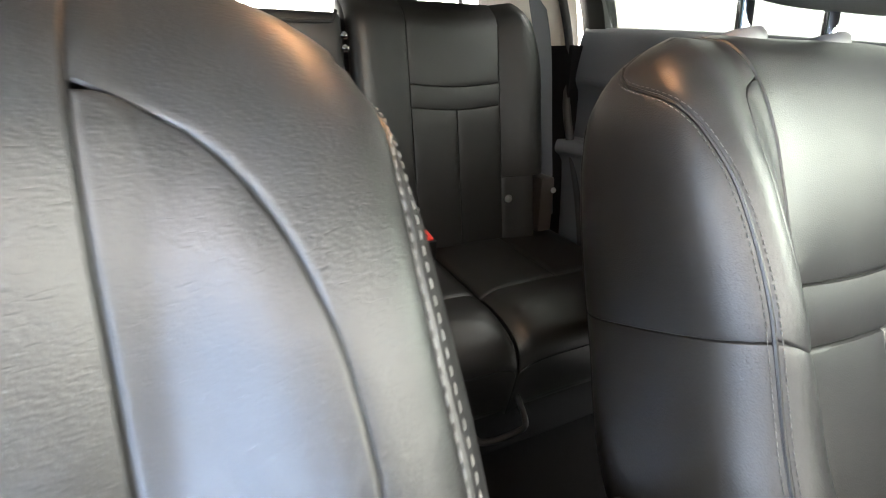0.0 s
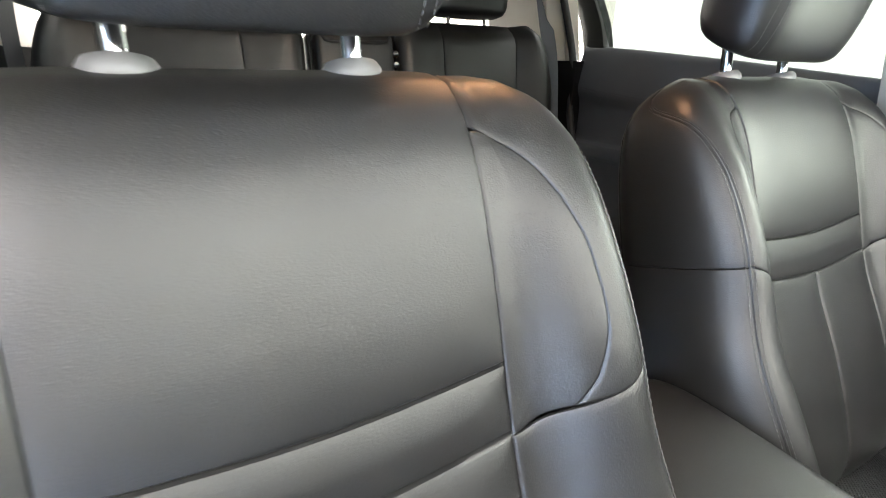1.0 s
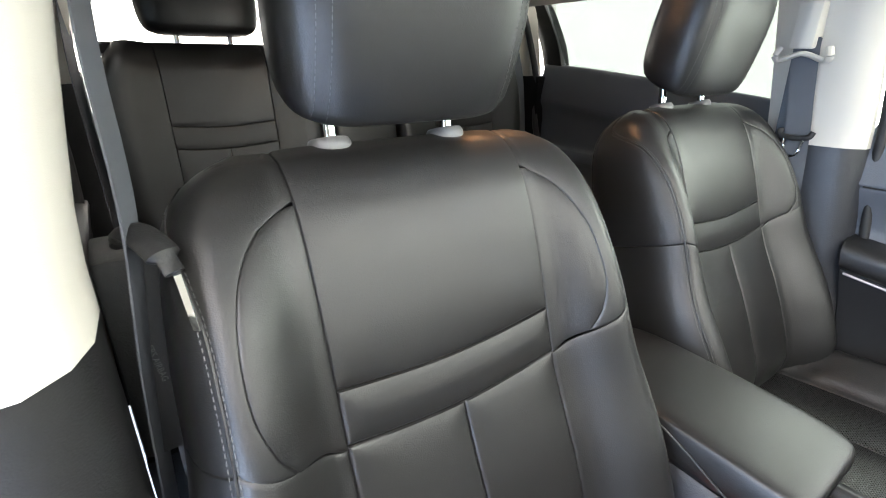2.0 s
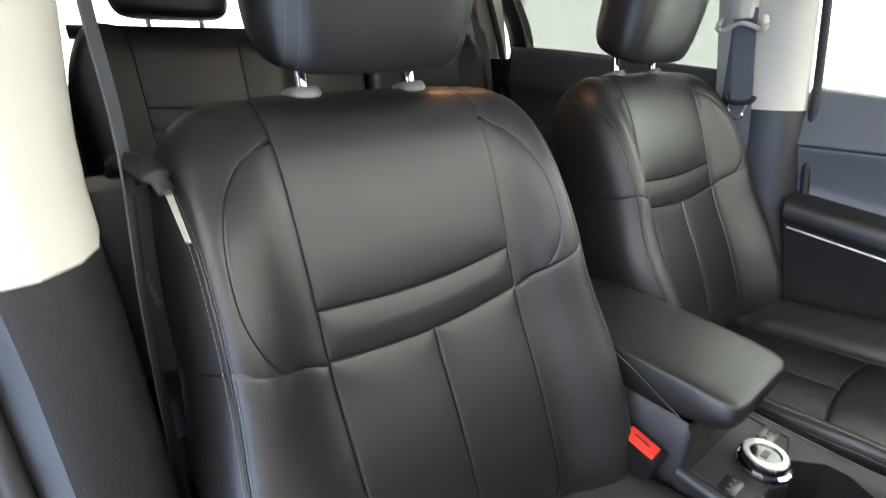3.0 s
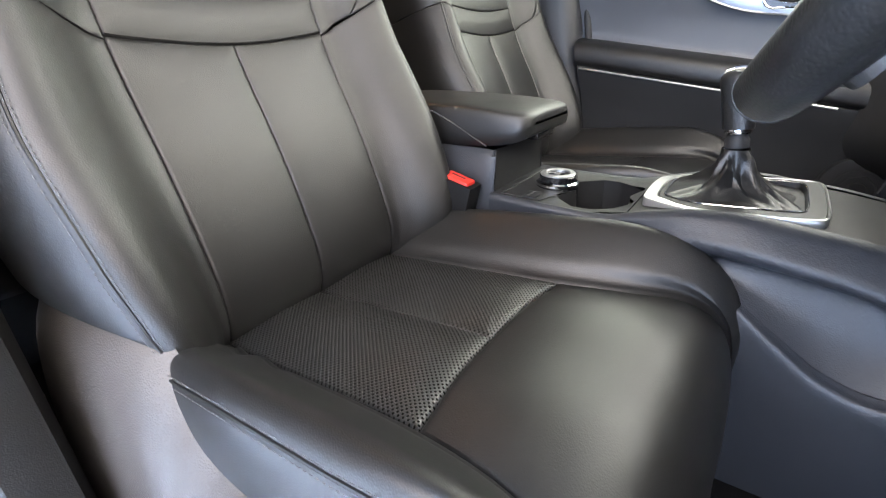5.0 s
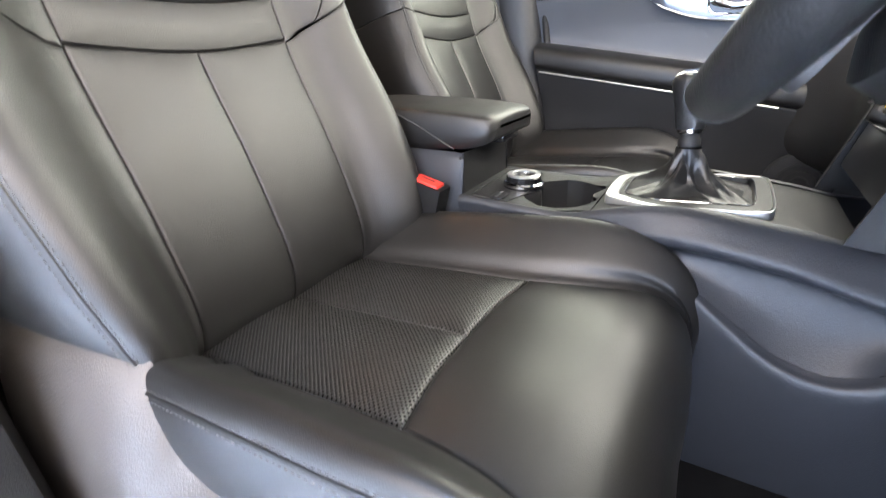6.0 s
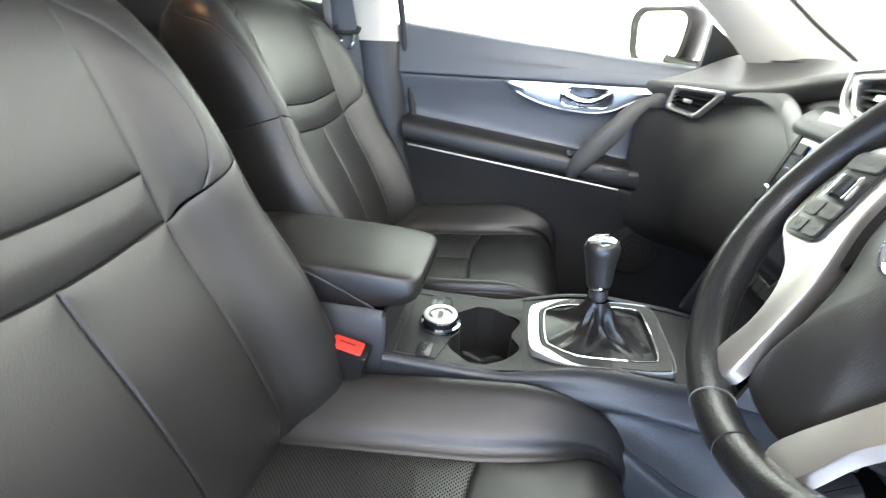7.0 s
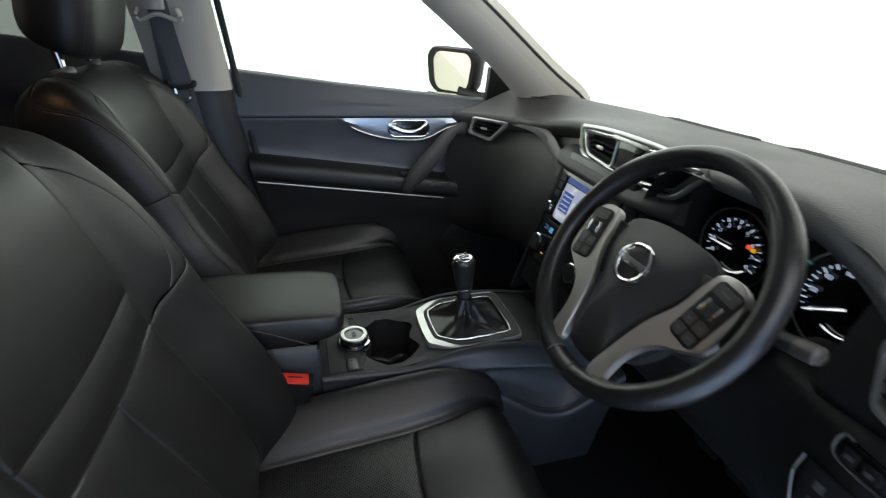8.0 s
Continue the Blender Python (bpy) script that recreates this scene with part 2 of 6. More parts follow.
def loft(rings, cap=True, close=True, ends=None):
    """A skin over rings of points."""
    bm = bmesh.new()
    rows = [[bm.verts.new(p) for p in r] for r in rings]
    n = len(rows[0])
    for a, b in zip(rows, rows[1:]):
        for i in range(n if close else n - 1):
            j = (i + 1) % n
            bm.faces.new((a[i], a[j], b[j], b[i]))
    if cap and close:
        bm.faces.new(rows[0][::-1])
        bm.faces.new(rows[-1])
    bmesh.ops.recalc_face_normals(bm, faces=bm.faces)
    return bm


def tube(pts, r, n=10, cap=True, squash=1.0, up=Vector((0, 0, 1))):
    """A round bar along points; r a number or one for each point."""
    rings = []
    for i, p in enumerate(pts):
        d = (pts[min(i + 1, len(pts) - 1)] - pts[max(i - 1, 0)]).normalized()
        s = d.cross(up)
        s = s.normalized() if s.length > 1e-4 else Vector((1, 0, 0))
        u = s.cross(d)
        q = r[i] if isinstance(r, (list, tuple)) else r
        rings.append([p + s * q * math.cos(2 * math.pi * k / n) + u * q * squash * math.sin(2 * math.pi * k / n) for k in range(n)])
    return loft(rings, cap)


def box(x0, x1, y0, y1, z0, z1):
    bm = bmesh.new()
    bmesh.ops.create_cube(bm, size=1)
    for v in bm.verts:
        v.co = Vector((mix(x0, x1, v.co.x + 0.5), mix(y0, y1, v.co.y + 0.5), mix(z0, z1, v.co.z + 0.5)))
    return bm


def slab(outline, out, thick):
    """A plate: a closed outline of points pushed by the vector out * thick."""
    bm = bmesh.new()
    a = [bm.verts.new(Vector(p)) for p in outline]
    b = [bm.verts.new(Vector(p) + Vector(out) * thick) for p in outline]
    n = len(a)
    for i in range(n):
        bm.faces.new((a[i], a[(i + 1) % n], b[(i + 1) % n], b[i]))
    bm.faces.new(a[::-1])
    bm.faces.new(b)
    bmesh.ops.recalc_face_normals(bm, faces=bm.faces)
    return bm


def join(*bms):
    out = bmesh.new()
    for b in bms:
        me = bpy.data.meshes.new("joined")
        b.to_mesh(me)
        b.free()
        out.from_mesh(me)
        bpy.data.meshes.remove(me)
    return out


def turned(bm, m):
    bmesh.ops.transform(bm, matrix=m, verts=bm.verts)
    return bm


def lathe(profile, n=32):
    """A turned shape about z from (radius, z) pairs."""
    hollow = profile[0][0] > 0.004 and profile[-1][0] > 0.004
    profile = list(profile) + ([profile[0]] if hollow else [])
    return loft([[Vector((r * math.cos(2 * math.pi * k / n), r * math.sin(2 * math.pi * k / n), z)) for k in range(n)] for r, z in profile], cap=not hollow)


def rounded(w, h, r, n=5):
    """The outline of a rounded rectangle, as (a, b) pairs."""
    out = []
    for cx, cy, a0 in ((w / 2 - r, h / 2 - r, 0), (-w / 2 + r, h / 2 - r, 90), (-w / 2 + r, -h / 2 + r, 180), (w / 2 - r, -h / 2 + r, 270)):
        for k in range(n + 1):
            a = radians(a0 + 90 * k / n)
            out.append((cx + r * math.cos(a), cy + r * math.sin(a)))
    return out


def stitches(pts, ups, length=0.0042, gap=0.0020, size=0.0004):
    """A row of thread stitches along points, lying on the surface with normals ups."""
    bm = bmesh.new()
    run, total = [0.0], 0.0
    for a, b in zip(pts, pts[1:]):
        total += (b - a).length
        run.append(total)

    def at(s):
        i = max(k for k in range(len(run) - 1) if run[k] <= s + 1e-9)
        f = (s - run[i]) / max(run[i + 1] - run[i], 1e-9)
        return pts[i].lerp(pts[i + 1], f), ups[i].lerp(ups[i + 1], f).normalized()
    s = 0.0
    while s + length < total:
        (p, u), (q, w) = at(s), at(s + length)
        d = (q - p).normalized()
        side = d.cross(u).normalized() * size
        vs = [bm.verts.new(x) for x in (p - side, p + side, q + side, q - side)]
        m0, m1 = bm.verts.new(p.lerp(q, 0.2) + u * size * 1.6), bm.verts.new(p.lerp(q, 0.8) + u * size * 1.6)
        bm.faces.new((vs[0], vs[1], m0))
        bm.faces.new((vs[1], vs[2], m1, m0))
        bm.faces.new((vs[2], vs[3], m1))
        bm.faces.new((vs[3], vs[0], m0, m1))
        s += length + gap
    return bm

# ---- setting: ground, bright surroundings and the car's shell ----
thing("ground", box(-40, 40, -40, 40, -0.3, 0.0), BOARD, "pale grey concrete floor under the car", "ground", kind="structure", smooth=False)
# glowing backdrops, brightest abeam, dimmer and creamier behind; strengths set to light the cabin
# the last arc is added out of view to brighten surfaces facing the open door
for a0, a1, z0, colour, power, words in ((-105, -42, 0.0, (1.0, 0.99, 0.955), 4.3, "plain glowing white backdrop ahead of the car"), (-42, 38, 0.0, (0.975, 1.0, 0.965), 9.0, "plain glowing white backdrop beside the car"), (38, 106, 0.0, (1.0, 0.95, 0.87), 4.0, "plain glowing cream backdrop behind the car"), (162, 255, 3.0, (1.0, 0.95, 0.94), 5.6, "added unseen glowing white panel high on the driver side")):
    bm = bmesh.new()
    arc = [(6.5 * math.cos(radians(mix(a0, a1, i / 16))), 8.0 * math.sin(radians(mix(a0, a1, i / 16)))) for i in range(17)]
    lo = [bm.verts.new((x, y, z0)) for x, y in arc]
    hi = [bm.verts.new((x, y, 11.0)) for x, y in arc]
    for i in range(16):
        bm.faces.new((lo[i], lo[i + 1], hi[i + 1], hi[i]))
    thing("backdrop", bm, glow("glowing_backdrop", colour, power), words, "backdrop", kind="structure")


def structure(nm, bm, mt, label, category, **m):
    return thing(nm, bm, mt, label, category, kind="structure", **m)


structure("floor", box(-0.70, 0.72, -1.55, 2.1, 0.36, 0.42), CARPET, "black carpeted car floor", "car floor", smooth=False)
structure("floor_step", box(-0.70, 0.72, 0.60, 2.1, 0.421, 0.60), CARPET, "raised black carpeted rear floor", "car floor", smooth=False)
structure("bulkhead", box(-0.74, 0.76, -1.58, -1.28, 0.36, 1.07), CARPET, "black bulkhead lining ahead of the footwells", "bulkhead", smooth=False)
# roof lining, gently arched
rows_ = []
for i in range(15):
    y = mix(-0.42, 2.05, i / 14)
    rows_.append([Vector((x, y, 1.635 - 0.10 * (x / 0.64) ** 4 - 0.02 * ((y - 0.6) / 1.4) ** 2)) for x in [mix(-0.64, 0.64, j / 20) for j in range(21)]])
inner = loft(rows_, cap=False, close=False)
outer = loft([[p + Vector((0, 0, 0.035)) for p in r] for r in rows_], cap=False, close=False)
structure("ceiling", join(inner, outer), HEADLINER, "pale cloth headliner of the roof", "ceiling")
structure("wall_rear", box(-0.70, 0.70, 2.05, 2.10, 0.42, 1.15), PLASTIC, "black tailgate trim", "tailgate", smooth=False)


def pillar_a(s, nm):
    win = [(0.668, -0.985, 1.135), (0.655, -0.915, 1.185), (0.642, -0.785, 1.297), (0.625, -0.565, 1.455), (0.60, -0.40, 1.555)]
    scr = [(0.612, -1.16, 1.16), (0.598, -1.105, 1.205), (0.588, -0.985, 1.280), (0.570, -0.728, 1.463), (0.545, -0.52, 1.590)]
    rings = []
    for i in range(17):
        a, b = Vector(curve(win, i / 4)), Vector(curve(scr, i / 4))
        a.x, b.x = a.x * s, b.x * s
        out = Vector((s * 0.05, -0.035, 0.03))
        inn = Vector((-s * 0.016, 0.012, 0.0))
        rings.append([a, a.lerp(b, 0.2) + inn, a.lerp(b, 0.5) + inn * 1.3, a.lerp(b, 0.8) + inn, b, b + out, a + out])
    p = structure(nm, loft(rings), BEIGE, "pale grey windscreen pillar trim", "pillar")
    edge = [Vector(curve(scr, i / 4)) for i in range(17)]
    part("seal", tube([Vector((p_.x * s, p_.y, p_.z)) + Vector((s * 0.004, -0.004, 0.004)) for p_ in edge], 0.006, 8), RUBBER, p)
    return p


pillar_a(1, "pillar_a_left")
pillar_a(-1, "pillar_a_right")


def pillar_b(s, nm):
    """Pale trim above, black trim below, with a door seal along the front."""
    p = empty(nm, (s * 0.70, 0.06, 0.42), "door pillar with pale upper and black lower trim", "pillar", kind="structure")

    def ring(z, grow=0.0):
        lean = 0.17 * max(0.0, z - 1.25) ** 1.1
        back = 0.10 * max(0.0, z - 1.2) - 0.0
        fl = max(0.0, 1.19 - z)
        w = 0.10 * fl ** 1.4
        pts = [(0.775, -0.004 - fl * 0.10), (0.748, -0.012 - fl * 0.12), (0.722, -0.036 - fl * 0.13), (0.700, -0.035 - fl * 0.13), (0.678, -0.016 - fl * 0.12 - w * 0.4), (0.666, 0.012 - fl * 0.10 - w * 0.5), (0.662, 0.06 - fl * 0.05), (0.668, 0.12 + w), (0.690, 0.16 + w), (0.775, 0.165 + w)]
        return [Vector((s * (x - lean - grow), y + back, z)) for x, y in pts]
    up = [ring(mix(1.196, 1.58, i / 10)) for i in range(11)]
    part("upper_trim", loft(up), BEIGE, p, "pale beige upper trim")
    lowr = [ring(mix(1.1955, 0.40, i / 12), 0.0 if i else -0.002) for i in range(13)]
    # same trim on both pillars; the left one's colour is lightened for its light
    part("lower_trim", loft(lowr), PILLAR_LIT if s > 0 else PLASTIC, p, "black lower trim")
    seal = [Vector((s * (0.752 - 0.17 * max(0, z - 1.25) ** 1.1), -0.018 - max(0, 1.19 - z) * 0.125 + 0.10 * max(0, z - 1.2), z)) for z in [mix(0.42, 1.57, i / 24) for i in range(25)]]
    part("door_seal", tube(seal, 0.0085, 10, up=Vector((0, 1, 0))), RUBBER, p)
    return p


pb_left = pillar_b(1, "pillar_b_left")
pb_right = pillar_b(-1, "pillar_b_right")
# bright outer flange and latch plate on the open driver side
part("flange", tube([Vector((-0.768, -0.022 - max(0, 1.19 - z) * 0.12 + 0.10 * max(0, z - 1.2), z)) for z in [mix(0.42, 1.5, i / 20) for i in range(21)]], 0.005, 8), SILVER, pb_right, "bright painted door flange")
latch = part("latch_plate", box(-0.80, -0.776, -0.005, 0.10, 0.92, 1.05), PAINT, pb_right)
part("striker", tube(line([(-0.79, -0.006, 1.0), (-0.79, -0.045, 1.0), (-0.79, -0.045, 0.96), (-0.79, -0.006, 0.96)], 12), 0.006, 8), CHROME, pb_right, "steel door striker")

# small white tag at the foot of the pillar
part("paper_tag", slab([(-0.659, 0.045, 0.715), (-0.659, 0.058, 0.705), (-0.661, 0.004, 0.676), (-0.661, -0.004, 0.690)], (1, 0, 0), 0.002), HEADLINER, pb_right, "small white paper tag")
# belt cover with its airbag wording
part("belt_cover", box(-0.664, -0.616, 0.095, 0.17, 1.02, 1.22), PLASTIC, pb_right, bevel=0.006)
fc = bpy.data.curves.new("airbag_wording", "FONT")
fc.body, fc.size, fc.align_x, fc.align_y = "SRS AIRBAG", 0.0075, "CENTER", "CENTER"
fc.materials.append(THREAD)
fo = new("airbag_wording", fc)
fo.matrix_world = Matrix.Translation(-pb_right.location) @ Matrix.Translation((-0.636, 0.0945, 1.118)) @ pose(0, 0, 0, 90, 0, 0) @ Matrix.Rotation(radians(-82), 4, "Z")
fo.parent = pb_right


# sill of the driver's door opening and inner sill trims
structure("sill", box(-0.80, -0.70, -1.10, 0.0, 0.36, 0.455), PAINT, "dark painted door sill", "door sill", bevel=0.012)
structure("sill_trim", box(-0.715, -0.655, -1.05, -0.02, 0.421, 0.468), PLASTIC, "black plastic sill trim", "door sill", bevel=0.008)

# passenger's front door
BELT = [(-1.0, 1.158), (-0.83, 1.172), (-0.34, 1.214), (-0.02, 1.250), (0.18, 1.281), (0.5, 1.317), (0.88, 1.350), (1.0, 1.36)]
door = empty("front_door", (0.72, -0.45, 0.45), "closed front door with black and satin trim, armrest and silver handle", "car door", kind="")
dp = lambda nm, bm, mt=DOOR_SKIN, lb="", **m: part(nm, bm, mt, door, lb, **m)
Y0, Y1 = -1.02, -0.028


def slope(y):
    return (y + 0.13) * 0.135


def door_rows(levels, n=48, close=False, back=None):
    out = []
    for i in range(n + 1):
        y = mix(Y0, Y1, i / n)
        sec = []
        for x, z, kind in levels:
            zz = z + (slope(y) if kind == "s" else (table(BELT, y) - 1.25) if kind == "b" else 0.0)
            lean = 0.15 * max(0.0, 1.19 - zz)
            yy = y - lean * (y - Y0) / (Y1 - Y0)
            sec.append((x, yy, zz))
        out.append([Vector(curve(sec, j * (len(sec) - 1) / (4 * (len(sec) - 1)))) for j in range(4 * (len(sec) - 1) + 1)])
    return out


dp("window_ledge", loft(door_rows([(0.790, 1.243, "b"), (0.772, 1.249, "b"), (0.752, 1.247, "b"), (0.738, 1.236, "b"), (0.722, 1.20, "b"), (0.706, 1.150, ""), (0.698, 1.124, ""), (0.702, 1.117, "")]), cap=False, close=False), DOOR_SKIN, "soft black window ledge")
dp("middle_panel", loft(door_rows([(0.712, 1.1185, ""), (0.704, 1.1165, ""), (0.702, 1.108, ""), (0.712, 1.08, ""), (0.724, 1.04, ""), (0.728, 1.01, "s"), (0.722, 0.990, "s")]), cap=False, close=False), DOOR_SKIN, "black padded middle panel")
dp("armrest", loft(door_rows([(0.724, 0.993, "s"), (0.700, 0.990, "s"), (0.674, 0.982, "s"), (0.662, 0.970, "s"), (0.658, 0.950, "s"), (0.660, 0.930, "s"), (0.672, 0.921, "s")]), cap=False, close=False), LEATHER, "padded black armrest")
dp("lower_panel", loft(door_rows([(0.676, 0.922, "s"), (0.670, 0.916, "s"), (0.676, 0.885, "s"), (0.692, 0.82, "s"), (0.698, 0.74, "s"), (0.700, 0.60, ""), (0.712, 0.44, "")]), cap=False, close=False), LOWER_SKIN, "hard black lower panel")
dp("outer_skin", slab([(0.80, y, z) for y, z in ((Y0, 0.42), (Y1 - 0.10, 0.42), (Y1, 1.2), (Y1, 1.242), (-0.34, 1.206), (-0.83, 1.164), (Y0, 1.150))], (1, 0, 0), 0.05), PAINT)
dp("chrome_line", tube([Vector((0.6665, y, 0.9195 + slope(y))) for y in [mix(-0.68, -0.075, i / 24) for i in range(25)]], 0.0028, 8), SILVER, "thin satin line")
# dark seal round the rear edge of the door and its window
edge_ = [Vector((0.722 - 0.17 * max(0.0, z - 1.25) ** 1.1, -0.050 - max(0.0, 1.19 - z) * 0.145 + 0.10 * max(0.0, z - 1.2), z)) for z in [mix(0.60, 1.575, i / 30) for i in range(31)]]
dp("window_frame", tube(edge_, 0.0095, 10, up=Vector((0, 1, 0))), RUBBER, "black rubber-lined window frame")
# seam between ledge and middle panel
dp("panel_seam", tube([Vector((0.7015, y, 1.1172)) for y in [mix(-0.84, -0.05, i / 24) for i in range(25)]], 0.0022, 6), RUBBER)
# satin inlay with the handle
lo_ = [(-0.330, 1.1120), (-0.390, 1.077), (-0.47, 1.052), (-0.57, 1.042), (-0.63, 1.052), (-0.69, 1.082), (-0.75, 1.092), (-0.82, 1.094)]
bm = bmesh.new()
N = 48
ra, rb, rc = [], [], []
for i in range(N + 1):
    y, z = curve(lo_, i * 7 / N)
    zt_ = 1.1140
    ra.append(bm.verts.new((0.6985, y, zt_)))
    rb.append(bm.verts.new((0.6935 - 0.0, y, mix(z, zt_, 0.5))))
    rc.append(bm.verts.new((0.7005, y, z)))
rd = [bm.verts.new((v.co.x + 0.02, v.co.y, v.co.z)) for v in rc]
re_ = [bm.verts.new((v.co.x + 0.02, v.co.y, v.co.z)) for v in ra]
for a, b in ((ra, rb), (rb, rc), (rc, rd), (re_, ra)):
    for i in range(N):
        bm.faces.new((a[i], a[i + 1], b[i + 1], b[i]))
bmesh.ops.recalc_face_normals(bm, faces=bm.faces)
BLUE_SATIN = mat("satin_inlay", (0.50, 0.56, 0.66), 0.34, metal=0.85, coat=0.3, vary=0.06)
inlay_ = dp("inlay", bm, BLUE_SATIN, "satin blue-grey inlay")
dp("inlay_edge", tube([Vector((0.699, *curve(lo_, i * 7 / 40))) for i in range(4, 41)], 0.0022, 6), SILVER, "thin bright edge")
# handle cup and lever
cup = [(0.6925, -0.556 + a, 1.083 + b) for a, b in rounded(0.135, 0.052, 0.024, 8)]
hc_ = dp("handle_cup", slab(cup, (-1, 0, 0), 0.003), GLOSS, "dark handle recess")
part("cup_rim", tube([Vector((0.689, p[1], p[2])) for p in cup + [cup[0]]], 0.0028, 8, cap=False, up=Vector((1, 0, 0))), CHROME, hc_, "chrome rim")
lvr = line([(0.688, -0.497, 1.092), (0.682, -0.512, 1.083), (0.676, -0.545, 1.074), (0.674, -0.58, 1.078), (0.678, -0.606, 1.094), (0.684, -0.613, 1.102)], 24)
part("handle_lever", tube(lvr, [0.011] * 4 + [0.009] * 6 + [0.008] * 8 + [0.007] * 6, 12, squash=0.7, up=Vector((1, 0, 0))), CHROME, hc_, "chrome door handle")
part("lock_knob", box(0.679, 0.690, -0.514, -0.486, 1.084, 1.102), CHROME, hc_, "chrome lock button", bevel=0.003)
# diagonal pull handle
pull = line([(0.690, -0.80, 1.080), (0.672, -0.735, 1.088), (0.655, -0.685, 1.070), (0.645, -0.635, 1.010), (0.644, -0.585, 0.950), (0.650, -0.555, 0.905), (0.664, -0.545, 0.872)], 30)
dp("pull_handle", tube(pull, [0.014 + 0.016 * math.sin(math.pi * min(1, (29 - i) / 22)) ** 1 if i > 6 else 0.020 for i in range(30)], 14, squash=0.55, up=Vector((1, 0, 0))), SOFT, "black diagonal pull handle")
sp = dp("window_switch", slab([(0.662, y, 0.985 + slope(y)) for y in (-0.585, -0.525)] + [(0.692, -0.525, 0.990 + slope(-0.525)), (0.692, -0.585, 0.990 + slope(-0.585))], (0, 0, 1), 0.005), GLOSS, "gloss black window switch", bevel=0.001)
dp("pull_cup", slab([(0.650, -0.63, 0.905), (0.650, -0.69, 0.905), (0.668, -0.70, 0.880), (0.668, -0.62, 0.880)], (1, 0, 0), 0.006), SILVER, bevel=0.002)
# speaker grille low in the door
spk = dp("speaker", turned(lathe([(0, 0.006), (0.06, 0.006), (0.075, 0.004), (0.08, -0.004), (0.08, -0.02), (0, -0.02)], 36), Matrix.Translation((0.690, -0.76, 0.66)) @ pose(0, 0, 0, 0, -90, 0)), LOWER_SKIN, "round speaker grille")
for r in (0.02, 0.035, 0.05):
    part("grille_ring", tube([Vector((0.683, -0.76 + r * math.cos(2 * math.pi * i / 32), 0.66 + r * math.sin(2 * math.pi * i / 32))) for i in range(33)], 0.002, 6, cap=False, up=Vector((1, 0, 0))), RUBBER, spk)
tagged(door, category="car door")
# mirror sail and door mirror
structure("mirror_sail", slab([(0.738, -0.835, 1.160), (0.738, -1.02, 1.150), (0.730, -0.93, 1.205), (0.722, -0.835, 1.275)], (1, 0, 0), 0.03), PLASTIC, "black mirror mounting panel", "trim", bevel=0.003)
mirror = empty("door_mirror", (0.93, -0.78, 1.15), "black door mirror with clear glass on the passenger side", "wing mirror")
MM = Matrix.Translation((0.925, -0.765, 1.238)) @ pose(0, 0, 0, 0, 0, 34)
out_ = [(x * (1 + 0.10 * (z / 0.075)), z) for x, z in rounded(0.196, 0.150, 0.045, 8)]
rings = []
for yy, g in ((0.010, 1.02), (-0.002, 1.10), (-0.03, 1.10), (-0.06, 1.0), (-0.085, 0.78), (-0.10, 0.45)):
    rings.append([Vector((x * g * 1.06 + 0.005, yy, z * g)) for x, z in out_])
part("housing", turned(loft(rings), MM), PLASTIC, mirror, "gloss black housing")
part("glass", turned(slab([(x * 0.84 - 0.006, 0.0105, z * 0.88) for x, z in out_], (0, 1, 0), 0.002), MM), MIRROR, mirror, "clear mirror glass")
part("mirror_arm", tube([Vector((0.77, -0.86, 1.165)), Vector((0.83, -0.83, 1.165)), Vector((0.89, -0.80, 1.18))], [0.03, 0.026, 0.03], 12, squash=0.7), PLASTIC, mirror)

# rear door on the passenger's side
rdoor = empty("rear_door", (0.74, 0.5, 0.5), "closed rear door with dark trim and window", "car door")
rp_ = lambda nm, bm, mt=DOOR_SKIN, lb="", **m: part(nm, bm, mt, rdoor, lb, **m)
rows_ = []
for i in range(25):
    y = mix(0.14, 0.955, i / 24)
    bz = table(BELT, y)
    rows_.append([Vector((x, y, z)) for x, z in [curve([(0.79, bz - 0.004), (0.765, bz), (0.748, bz - 0.008), (0.734, bz - 0.05), (0.722, bz - 0.11), (0.722, bz - 0.135), (0.735, bz - 0.17), (0.735, 1.09), (0.722, 1.075), (0.690, 1.068), (0.684, 1.04), (0.700, 1.01), (0.712, 0.85), (0.72, 0.6)], j * 13 / 52) for j in range(53)]])
rp_("trim_panel", loft(rows_, cap=False, close=False))
rp_("panel_seam", tube([Vector((0.7225, y, table(BELT, y) - 0.122)) for y in [mix(0.2, 0.94, i / 20) for i in range(21)]], 0.002, 6), RUBBER)
rp_("outer_skin", slab([(0.80, y, z) for y, z in ((0.14, 0.5), (0.95, 0.6), (0.97, 1.345), (0.5, 1.305), (0.14, 1.262))], (1, 0, 0), 0.05), PAINT)
# frame at the rear of that window
fr = [Vector((0.765, 0.885, 1.335)), Vector((0.755, 0.905, 1.42)), Vector((0.725, 0.940, 1.52)), Vector((0.69, 0.96, 1.58))]
rings = [[p + Vector(o) for o in ((-0.012, -0.004, 0), (-0.014, 0.050, 0), (-0.006, 0.085, 0), (0.03, 0.085, 0), (0.03, -0.004, 0))] for p in [Vector(curve([tuple(q) for q in fr], i / 4)) for i in range(13)]]
rp_("window_frame", loft(rings), PLASTIC, "black window frame")
